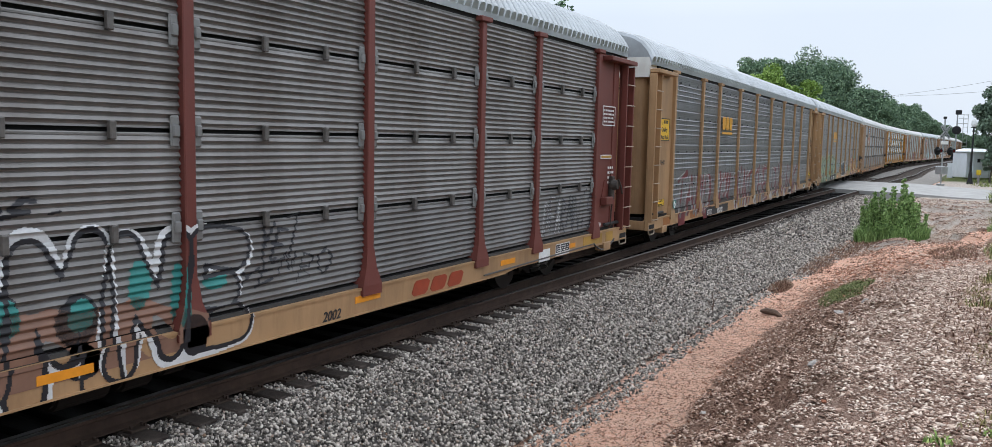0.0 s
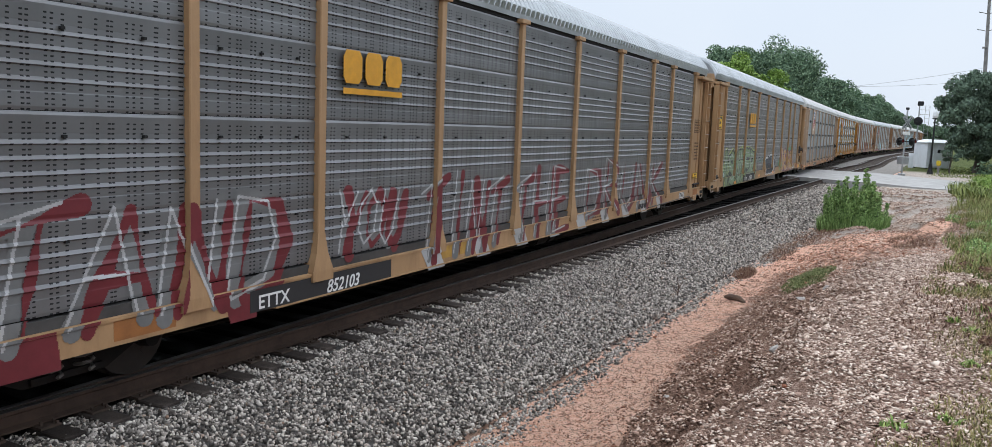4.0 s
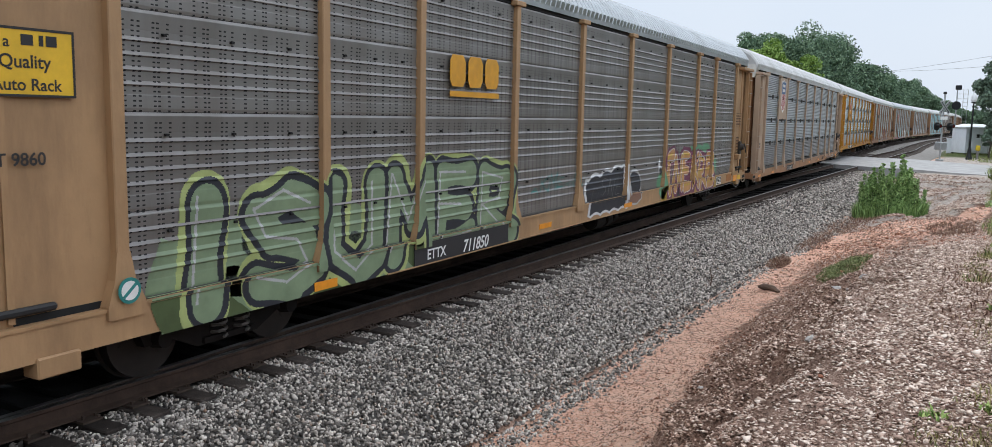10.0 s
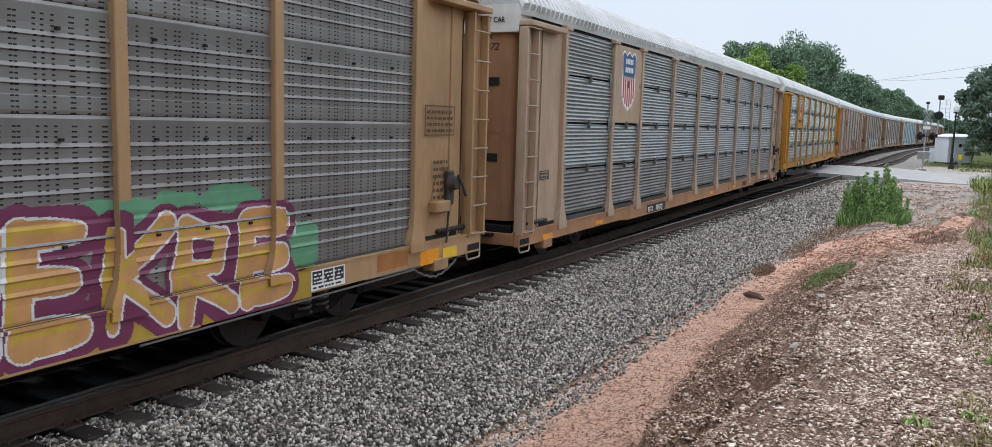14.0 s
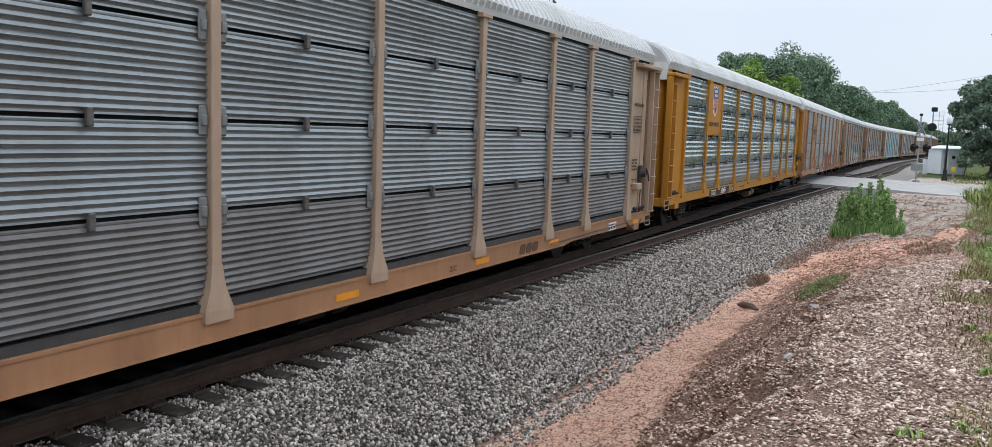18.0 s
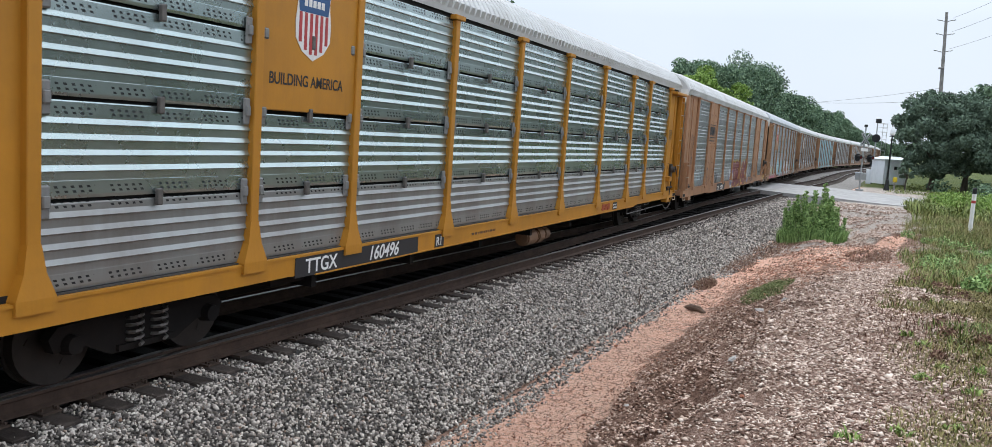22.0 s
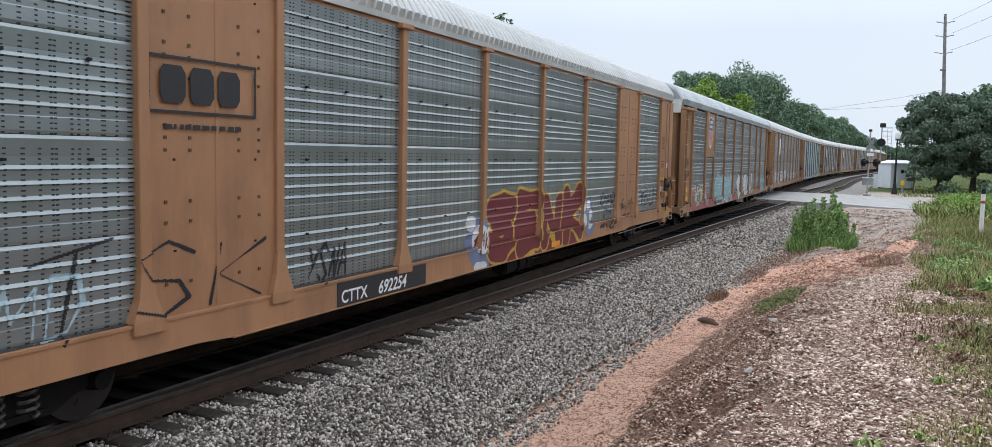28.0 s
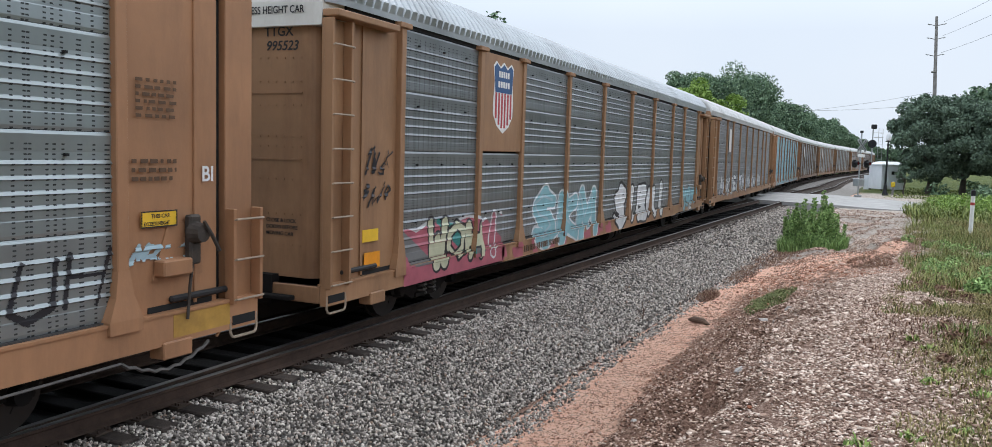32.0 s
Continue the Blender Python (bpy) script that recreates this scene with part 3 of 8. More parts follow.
_phi = (1 + 5 ** 0.5) / 2
ICO_V = np.array([(-1, _phi, 0), (1, _phi, 0), (-1, -_phi, 0), (1, -_phi, 0), (0, -1, _phi), (0, 1, _phi), (0, -1, -_phi), (0, 1, -_phi), (_phi, 0, -1), (_phi, 0, 1), (-_phi, 0, -1), (-_phi, 0, 1)]) / 1.9
ICO_F = np.array([(0, 11, 5), (0, 5, 1), (0, 1, 7), (0, 7, 10), (0, 10, 11), (1, 5, 9), (5, 11, 4), (11, 10, 2), (10, 7, 6), (7, 1, 8), (3, 9, 4), (3, 4, 2), (3, 2, 6), (3, 6, 8), (3, 8, 9), (4, 9, 5), (2, 4, 11), (6, 2, 10), (8, 6, 7), (9, 8, 1)])


def fast_mesh(name, verts, tris, material):
    """Triangles straight from arrays."""
    me = bpy.data.meshes.new(name)
    nv, nf = len(verts), len(tris)
    me.vertices.add(nv)
    me.vertices.foreach_set("co", np.ascontiguousarray(verts, dtype=np.float32).ravel())
    me.loops.add(nf * 3)
    me.loops.foreach_set("vertex_index", np.ascontiguousarray(tris, dtype=np.int32).ravel())
    me.polygons.add(nf)
    me.polygons.foreach_set("loop_start", np.arange(0, nf * 3, 3, dtype=np.int32))
    me.materials.append(material)
    me.update(calc_edges=True)
    me.validate()
    return me


OCT_V = np.array([(1, 0, 0), (-1, 0, 0), (0, 1, 0), (0, -1, 0), (0, 0, 1), (0, 0, -1)]) * 1.15
OCT_F = np.array([(0, 2, 4), (2, 1, 4), (1, 3, 4), (3, 0, 4), (2, 0, 5), (1, 2, 5), (3, 1, 5), (0, 3, 5)])


def rocks(name, centres, sizes, flat, material, rng, rough_cut=False, slim=0.8, tilt=0.35):
    """Many broken stones in one mesh; rough_cut: eight faces each."""
    n = len(centres)
    bv, bf = (OCT_V, OCT_F) if rough_cut else (ICO_V, ICO_F)
    v = bv[None] * (1 + rng.uniform(-0.38, 0.38, (n, len(bv), 1))) + rng.uniform(-0.18, 0.18, (n, len(bv), 3))
    v = v * np.stack([np.ones(n), rng.uniform(slim - 0.2, slim + 0.2, n), flat * rng.uniform(0.7, 1.2, n)], 1)[:, None, :]
    q = rng.normal(size=(n, 3)) * np.array([tilt, tilt, 3.0])
    a, b, c = q[:, 0], q[:, 1], q[:, 2]
    z0, o1 = np.zeros(n), np.ones(n)
    rx = np.stack([o1, z0, z0, z0, np.cos(a), -np.sin(a), z0, np.sin(a), np.cos(a)], 1).reshape(n, 3, 3)
    ry = np.stack([np.cos(b), z0, np.sin(b), z0, o1, z0, -np.sin(b), z0, np.cos(b)], 1).reshape(n, 3, 3)
    rz = np.stack([np.cos(c), -np.sin(c), z0, np.sin(c), np.cos(c), z0, z0, z0, o1], 1).reshape(n, 3, 3)
    v = np.einsum('nij,nkj->nki', rz @ ry @ rx, v) * sizes[:, None, None] + centres[:, None, :]
    f = (bf[None] + (np.arange(n) * len(bv))[:, None, None]).reshape(-1, 3)
    return new(name, fast_mesh(name, v.reshape(-1, 3), f, material))


TIE_STEP, TIE_0 = 0.505, 5.27


def scatter_ballast():
    rng = np.random.default_rng(4)
    for rough_cut, zones in ((False, ((4.2, 8.5, 1450, 0.0195),)), (True, ((-5, 4.2, 160, 0.034), (8.5, 17, 1500, 0.0215), (17, 28, 950, 0.026), (28, 54, 260, 0.040)))):
        pts, size = [], []
        for y0, y1, dens, sz in zones:
            n = int((y1 - y0) * 2.95 * dens)
            ys = rng.uniform(y0, y1, n)
            us = rng.uniform(0, 1, n)
            for y, k in zip(ys, us):
                o = side_off_far(max(0.0, y))
                reach = float(np.interp(y, (8, 11, 13, 19, 21, 25), (2.93, 2.93, 2.80, 2.74, 2.82, 3.05))) + 0.14 * noise.noise(Vector((0.3, y * 0.5, 6.0))) + 0.10 * noise.noise(Vector((0.7, y * 2.3, 6.0)))
                u = o + 0.02 + k * reach
                if k > 0.94:
                    u += abs(rng.normal(0, 0.12))
                if u < o + 0.55 and rng.random() < 0.95 and abs((y - TIE_0) / TIE_STEP - round((y - TIE_0) / TIE_STEP)) < 0.27:
                    u = o + 0.57 + k * 2.2
                if u > o + 2.72:
                    pts.append((u, y, gz(u, y) + 0.006))
                    continue
                pts.append((u, y, ballast_z(y, u) + rng.uniform(-0.012, 0.014) + 0.010))
            size += list(sz * rng.uniform(0.55, 1.45, n))
        ob = rocks("ballast_stones", np.array(pts), np.array(size), 0.75, M_STONES, rng, rough_cut, 0.62, 0.6)
        tagged(ob, "loose grey and white crushed granite ballast stones", "ballast", kind="stuff")


scatter_ballast()


def scatter_far_shoulder():
    rng = np.random.default_rng(14)
    n = 9000
    ys, us = rng.uniform(3, 48, n), rng.uniform(-3.1, -1.35, n)
    pts = [(u, y, ballast_z(y, u) + 0.012) for u, y in zip(us, ys)]
    ob = rocks("ballast_stones", np.array(pts), 0.034 * rng.uniform(0.6, 1.3, n), 0.75, M_STONES, rng, True)
    tagged(ob, "loose grey and white crushed granite ballast stones", "ballast", kind="stuff")


scatter_far_shoulder()


def scatter_rubble():
    rng = np.random.default_rng(8)
    sets = (("bank_rubble", M_RUBBLE, "pale flat limestone chips strewn over the bank", 0.32,
             ((-5, 3.5, 5.4, 8.0, 160, 0.032), (3.5, 9, 5.5, 8.0, 1700, 0.021), (9, 15, 5.4, 7.8, 1300, 0.023), (15, 24, 5.0, 7.2, 700, 0.026), (24, 40, 3.8, 7.0, 220, 0.040), (40, 52, 2.8, 6.4, 110, 0.055), (4, 26, 2.9, 4.2, 40, 0.014), (3.5, 16, 4.0, 5.6, 120, 0.017))),
            ("slope_rubble", M_BROWNCHIP, "dark earthy stone chips on the eroded slope", 0.45,
             ((-5, 3.5, 3.8, 5.9, 160, 0.030), (3.5, 12, 3.75, 5.9, 1500, 0.020), (12, 20, 3.9, 5.8, 900, 0.022), (20, 28, 3.8, 5.8, 260, 0.030), (3.5, 12, 6.8, 9.0, 160, 0.018), (26, 48, 3.2, 7.6, 110, 0.034))),
            ("red_rubble", M_REDCHIP, "crumbled red clay lumps across the path", 0.55,
             ((17.5, 24.5, 3.2, 6.4, 240, 0.026), (4, 18, 2.75, 4.5, 420, 0.011), (4, 14, 3.3, 4.6, 160, 0.018), (20.5, 30, 3.6, 7.0, 120, 0.035), (5.7, 6.5, 6.0, 6.5, 500, 0.018))))
    for name, material, label, flat, zones in sets:
        pts, size = [], []
        for y0, y1, w0, w1, dens, sz in zones:
            for _ in range(int((y1 - y0) * (w1 - w0) * dens)):
                y, w = rng.uniform(y0, y1), rng.normal((w0 + w1) / 2, (w1 - w0) * 0.33) if rng.random() < 0.5 else rng.uniform(w0, w1)
                if noise.noise(Vector((w * 1.6, y * 0.9, 2.0))) < -0.45 and rng.random() < 0.5:
                    continue
                if name == "bank_rubble" and red_band(w, y) > 0 and rng.random() < 0.85:
                    continue
                if name != "red_rubble" and y < 26 and w < path_right(y) and rng.random() < 0.93:
                    continue
                if name != "bank_rubble" and y < 15 and w > 5.2 and rng.random() < (w - 5.2) * 1.2:
                    continue
                if name == "slope_rubble" and red_band(w, y) > 0 and rng.random() < 0.7:
                    continue
                x = w + side_off_far(max(0.0, y))
                pts.append((x, y, gz(x, y) + 0.004))
                size.append(sz * rng.uniform(0.45, 1.0) * (1.9 if rng.random() < 0.05 else 1.0))
        ob = rocks(name, np.array(pts), np.array(size), flat, material, rng, True, 0.66, 0.28)
        tagged(ob, label, "gravel", kind="stuff")


scatter_rubble()

# ---------------------------------------------------------------- rails and sleepers
RAIL_SEC = [(-0.075, -0.18), (0.075, -0.18), (0.075, -0.165), (0.012, -0.145), (0.010, -0.05), (0.036, -0.035), (0.036, -0.006), (0.028, 0.0), (-0.028, 0.0), (-0.036, -0.006), (-0.036, -0.035), (-0.010, -0.05), (-0.012, -0.145), (-0.075, -0.165)]


def rail(offset, s_list, label):
    verts, faces, mats = [], [], []
    n = len(RAIL_SEC)
    for s in s_list:
        for a, z in RAIL_SEC:
            x, y, _ = line_at(s, offset(s) + a)
            verts.append((x, y, z))
    for j in range(len(s_list) - 1):
        for i in range(n):
            faces.append((j * n + i, j * n + (i + 1) % n, (j + 1) * n + (i + 1) % n, (j + 1) * n + i))
            mats.append(1 if i in (6, 7, 8) else 0)
    faces += [tuple(range(n))[::-1], tuple((len(s_list) - 1) * n + i for i in range(n))]
    mats += [0, 0]
    me = mesh_of("rail", verts, faces, [M_RAIL, M_RAILTOP], False, mats)
    return tagged(new("rail", me), label, "rail", group="rails", kind="structure")


def steps(a, b):
    out, s = [], a
    while s < b:
        out.append(s)
        s += 2.0 if s < 90 else 5.0
    return out + [b]


near_rail = rail(side_off_far, [-100, -40, -10, -2] + steps(0.5, 330), "rusty steel rail with a worn bright head, nearer rail of the siding")
rail(lambda s: 0.755, steps(2.4, 330), "rusty steel running rail of the main line")
rail(lambda s: -0.755, steps(-100, 330), "rusty steel running rail of the main line")
rail(lambda s: side_off_far(s) - 1.51, steps(2.4, 330), "rusty steel rail of the siding curving off the main line")

def build_ties():
    rng = random.Random(5)
    timbers = tagged(new("track_timbers"), "weathered dark creosoted timber sleepers set in ballast", "sleepers", kind="structure")
    cache = {}
    far_v, far_f = [], []
    for i in range(-22, 600):
        s = TIE_0 + TIE_STEP * i + rng.uniform(-0.03, 0.03)
        if 55.0 < s < 70.8 or s > 300:
            continue
        right = side_off_far(max(0, s)) + 0.50 + rng.uniform(-0.07, 0.05)
        spans = [(-1.3, right)] if right < 5.0 else [(-1.3, 1.3), (right - 2.6, right)]
        for a, b in spans:
            key = round((b - a) * 5) / 5
            turn = rng.uniform(-0.012, 0.012)
            if s < 60:
                if key not in cache:
                    bm = boxes((-key, 0, -0.112, 0.112, -0.17, 0), bev=0.012)
                    me = bpy.data.meshes.new("sleeper")
                    bm.to_mesh(me)
                    bm.free()
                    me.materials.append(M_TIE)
                    cache[key] = me
                o = part_mesh("sleeper", cache[key], timbers)
                x, y, th = line_at(s, b)
                o.matrix_basis = pose(x, y, -0.195 + rng.uniform(-0.012, 0.006), 0, rng.uniform(-0.6, 0.6), math.degrees(turn - th))
            else:
                k = len(far_v)
                for u, ds, z in ((a, -.11, -.195), (b, -.11, -.195), (b, .11, -.195), (a, .11, -.195), (a, -.11, -.36), (b, -.11, -.36), (b, .11, -.36), (a, .11, -.36)):
                    x, y, _ = line_at(s + ds, u)
                    far_v.append((x, y, z))
                far_f += [(k, k + 1, k + 2, k + 3), (k, k + 4, k + 5, k + 1), (k + 1, k + 5, k + 6, k + 2), (k + 2, k + 6, k + 7, k + 3), (k + 3, k + 7, k + 4, k)]
    far = part_mesh("distant_sleepers", mesh_of("distant_sleepers", far_v, far_f, [M_OLDTIE]), timbers)
    far["kind"] = "stuff"
    bm = bmesh.new()
    for i in range(-8, 60):
        s = TIE_0 + TIE_STEP * i
        o = side_off_far(max(0, s))
        box(bm, o - 0.17, o + 0.19, s - 0.10, s + 0.10, -0.20, -0.178)
        for e in (0.105, 0.15):
            for q in (-0.06, 0.065):
                if rng.random() < 0.75:
                    box(bm, o + e, o + e + 0.022, s + q, s + q + 0.022, -0.18, -0.15 + rng.uniform(-.01, .012))
    p = part("tie_plates", bm, M_PLATE, timbers, "rusty tie plates and spikes")
    p["kind"] = "stuff"


build_ties()

# ---------------------------------------------------------------- the autorack cars
HALF = 13.375
POST_Y = [p - HALF for p in (1.85, 4.55, 6.50, 9.25, 12.0, 14.75, 17.5, 20.25, 22.2, 24.9)]
TIERS_RIB, TIERS_FLAT, TIERS_WIDE = (0.87, 1.77, 2.65, 3.55, 4.40), (0.93, 1.73, 2.60, 3.47, 4.36), (1.02, 1.82, 2.69, 3.55, 4.38)
SEAM = {"rib": 0.040, "flat": 0.006, "wide": 0.035}
M_KICK = mat("dull_kick_strip", (0.060, 0.058, 0.056), 0.6, 0.1, 0.3, 3, dirt=(0.03, 0.027, 0.025), dirt_amt=0.6)
M_LOCK = mat("galvanised_lock_plate", (0.24, 0.245, 0.24), 0.5, 0.3, 0.2, 6, dirt=(0.12, 0.10, 0.085), dirt_amt=0.5)
MESHES = {}


def shared(key, name, make, material, parent, label="", at=(0, 0, 0)):
    """A part whose mesh is built once and then shared by all like parts."""
    k = (key, material.name)
    if k not in MESHES:
        bm = make()
        me = bpy.data.meshes.new(name)
        bm.to_mesh(me)
        bm.free()
        me.materials.append(material)
        MESHES[k] = me
    return part_mesh(name, MESHES[k], parent, label, at)


def tier_profile(kind, h):
    """Section (x, z) of one side screen, from its foot up."""
    pts = [(0.0, 0.0)]
    if kind == "rib":
        n = 11
        step = (h - 0.05) / n
        for i in range(n):
            z = 0.02 + i * step
            d = 0.031 if i in (3, 5, 7) else 0.024
            pts += [(-0.004, z), (0.002, z + step * 0.22), (d - 0.005, z + step * 0.40), (d, z + step * 0.47), (d - 0.003, z + step * 0.54), (0.007, z + step * 0.90), (0.0, z + step * 0.97)]
        pts += [(0.004, h - 0.028)]
    elif kind == "flat":
        pts += [(0.006, 0.03), (0.006, 0.14)]
        for i in range(4):
            z = 0.15 + i * 0.125
            pts += [(0.004, z), (0.006, z + 0.070), (0.020, z + 0.078), (0.024, z + 0.082), (0.021, z + 0.086), (0.009, z + 0.108), (0.004, z + 0.114)]
        pts += [(0.004, h - 0.175), (0.005, h - 0.168), (0.014, h - 0.03)]
    else:
        pts += [(0.006, 0.03), (0.006, 0.15)]
        for i in range(4):
            z = 0.155 + i * 0.135
            pts += [(0.005, z), (0.007, z + 0.072), (0.028, z + 0.079), (0.031, z + 0.083), (0.028, z + 0.087), (0.010, z + 0.122), (0.005, z + 0.131)]
        pts += [(0.006, h - 0.14)]
    pts += [(0.004, h - 0.012), (0.0, h)]
    return pts


def make_tier(kind, width, h):
    def build():
        bm = bmesh.new()
        pro = tier_profile(kind, h)
        back = [(-0.03, h), (-0.03, 0.0)]
        cols = []
        for y in (-width / 2, width / 2):
            cols.append([bm.verts.new((x, y, z)) for x, z in pro + back])
        n = len(pro) + 2
        for i in range(n):
            bm.faces.new((cols[0][i], cols[1][i], cols[1][(i + 1) % n], cols[0][(i + 1) % n]))
        bm.faces.new(cols[0][::-1])
        bm.faces.new(cols[1])
        bmesh.ops.recalc_face_normals(bm, faces=bm.faces)
        return bm
    return build


def post_mesh(top):
    """Side post, flared to its foot on the sill's top edge."""
    def build():
        bm = bmesh.new()
        box(bm, -0.10, 0.035, -0.066, 0.066, top + 0.40, 4.36, bev=0.010)
        a = [(-0.066, top + 0.48, 0.036), (0.066, top + 0.48, 0.036), (0.105, top + 0.24, 0.050), (0.19, top + 0.03, 0.070), (0.19, top - 0.09, 0.070), (-0.19, top - 0.09, 0.070), (-0.19, top + 0.03, 0.070), (-0.105, top + 0.24, 0.050)]
        f = [bm.verts.new((x, y, z)) for y, z, x in a]
        g = [bm.verts.new((-0.10, y, z)) for y, z, x in a]
        for q in ((0, 1, 2, 7), (7, 2, 3, 6), (6, 3, 4, 5)):
            bm.faces.new([f[k] for k in q])
        for i in range(8):
            bm.faces.new((f[i], f[(i + 1) % 8], g[(i + 1) % 8], g[i]))
        bmesh.ops.recalc_face_normals(bm, faces=bm.faces)
        return bm
    return build


def roof_mesh(kind):
    """Sheet roof with ribs across it, drawn down over the eaves."""
    sec = [(1.50, 4.42), (1.505, 4.50), (1.47, 4.60), (1.38, 4.76), (1.22, 4.94), (0.98, 5.08), (0.60, 5.17), (0.0, 5.20)]
    sec = sec + [(-x, z) for x, z in sec[-2::-1]]

    def build():
        bm = bmesh.new()
        rowsv = []
        n = 4 * int(2 * HALF / 0.20)
        for j in range(n + 1):
            y = -HALF + 0.05 + (2 * HALF - 0.1) * (j + (0.0, -0.35, 0.0, 0.35)[j % 4]) / n
            e = min(1.0, (HALF - abs(y)) / 0.55)
            k = 1 - 0.05 * (1 - e) ** 2
            lift = (0.0, 0.075, 0.085, 0.075)[j % 4]
            r = []
            for i, (x, z) in enumerate(sec):
                q = lift if 1 < i < len(sec) - 2 else 0
                up = (z - 4.42) / 0.78
                r.append(bm.verts.new((x * k + math.copysign(q * (1 - up), x), y, 4.42 + (z - 4.42) * k + q * up)))
            rowsv.append(r)
        for j in range(n):
            for i in range(len(sec) - 1):
                bm.faces.new((rowsv[j][i], rowsv[j + 1][i], rowsv[j + 1][i + 1], rowsv[j][i + 1]))
        bm.faces.new(rowsv[0])
        bm.faces.new(rowsv[-1][::-1])
        bmesh.ops.recalc_face_normals(bm, faces=bm.faces)
        return bm
    return build


def sill_mesh(bot, top):
    """Deep side sill with a lip along its top and bottom edges."""
    def build():
        e = bot + 0.035
        o = [(-HALF, top), (HALF, top), (HALF, e), (HALF - 5.2, e), (HALF - 5.7, bot), (-HALF + 5.7, bot), (-HALF + 5.2, e), (-HALF, e)]
        bm = bmesh.new()
        prism_x(bm, o, 1.44, 1.53)
        box(bm, 1.40, 1.545, -HALF, HALF, top - 0.015, top + 0.012)
        box(bm, 1.42, 1.55, -HALF + 5.7, HALF - 5.7, bot - 0.008, bot + 0.010)
        return bm
    return build


def end_wall_mesh(sign):
    """Rounded end doors, wrapped round the corners."""
    def build():
        bm = bmesh.new()
        pts = []
        for i in range(9):
            a = i / 8 * math.pi / 2
            pts.append((1.08 + 0.26 * math.sin(a), sign * (HALF - 0.12 - 0.30 * (1 - math.cos(a)))))
        pts = [(-x, y) for x, y in pts[::-1]] + pts
        lo = [bm.verts.new((x, y, 0.93)) for x, y in pts]
        hi = [bm.verts.new((x, y, 4.14)) for x, y in pts]
        for i in range(len(pts) - 1):
            bm.faces.new((lo[i], lo[i + 1], hi[i + 1], hi[i]))
        bl = [bm.verts.new((x, sign * (HALF - 0.8), z)) for x in (-1.34, 1.34) for z in (0.93, 4.14)]
        bm.faces.new(lo + [bl[2], bl[0]])
        bm.faces.new(hi + [bl[3], bl[1]])
        bm.faces.new((lo[-1], hi[-1], bl[3], bl[2]))
        bm.faces.new((lo[0], hi[0], bl[1], bl[0]))
        for z in (2.45, 3.3):
            box(bm, -1.06, 1.06, sign * (HALF - 0.13), sign * (HALF - 0.105), z, z + 0.02)
        bmesh.ops.recalc_face_normals(bm, faces=bm.faces)
        return bm
    return build


def gable_mesh(sign):
    def build():
        bm = bmesh.new()
        sec = [(1.40, 4.14), (1.42, 4.45), (1.36, 4.66), (1.18, 4.86), (0.92, 5.0), (0.5, 5.1), (0, 5.12)]
        sec = sec + [(-x, z) for x, z in sec[-2::-1]]
        a = [bm.verts.new((x, sign * (HALF - 0.03 - 0.10 * max(0, z - 4.4)), z)) for x, z in sec]
        b = [bm.verts.new((x, sign * (HALF - 0.6), z)) for x, z in sec]
        bm.faces.new(a)
        bm.faces.new(b[::-1])
        n = len(sec)
        for i in range(n):
            bm.faces.new((a[i], a[(i + 1) % n], b[(i + 1) % n], b[i]))
        bmesh.ops.recalc_face_normals(bm, faces=bm.faces)
        return bm
    return build


def bogie_mesh():
    bm = bmesh.new()
    for sx in (1, -1):
        o = [(-1.12, 0.50), (-1.02, 0.60), (-0.62, 0.62), (-0.40, 0.74), (0.40, 0.74), (0.62, 0.62), (1.02, 0.60), (1.12, 0.50), (1.06, 0.36), (0.74, 0.38), (0.42, 0.22), (-0.42, 0.22), (-0.74, 0.38), (-1.06, 0.36)]
        prism_x(bm, o, sx * 0.94, sx * 1.06)
        for y in (-0.89, 0.89):
            r = bmesh.ops.create_cone(bm, cap_ends=True, segments=12, radius1=0.11, radius2=0.09, depth=0.14)
            bmesh.ops.transform(bm, matrix=pose(sx * 1.08, y, 0.42, 0, 90, 0), verts=r["verts"])
        box(bm, sx * 1.05, sx * 1.10, -0.36, 0.36, 0.24, 0.30)
    box(bm, -0.95, 0.95, -0.2, 0.2, 0.40, 0.66)
    return bm


def spring_mesh():
    bm = bmesh.new()
    pts = [(0.085 * math.cos(a * 0.8), 0.085 * math.sin(a * 0.8), 0.28 + 0.34 * a / 36) for a in range(37)]
    return tube(bm, pts, 0.019, 5)


def wheelset_mesh():
    bm = bmesh.new()
    for sx in (1, -1):
        for r, x0, x1 in ((0.42, 0.70, 0.835), (0.445, 0.68, 0.715)):
            c = bmesh.ops.create_cone(bm, cap_ends=True, segments=32, radius1=r, radius2=r, depth=x1 - x0)
            bmesh.ops.transform(bm, matrix=pose(sx * (x0 + x1) / 2, 0, 0, 0, 90, 0), verts=c["verts"])
        c = bmesh.ops.create_cone(bm, cap_ends=True, segments=16, radius1=0.13, radius2=0.10, depth=0.06)
        bmesh.ops.transform(bm, matrix=pose(sx * 0.86, 0, 0, 0, 90 * sx, 0), verts=c["verts"])
        for k in range(3):
            a = k * 2.094
            box(bm, sx * 0.83, sx * 0.842, math.cos(a) * 0.26 - 0.035, math.cos(a) * 0.26 + 0.035, math.sin(a) * 0.26 - 0.035, math.sin(a) * 0.26 + 0.035)
    c = bmesh.ops.create_cone(bm, cap_ends=True, segments=10, radius1=0.08, radius2=0.08, depth=1.5)
    bmesh.ops.transform(bm, matrix=pose(0, 0, 0, 0, 90, 0), verts=c["verts"])
    return bm


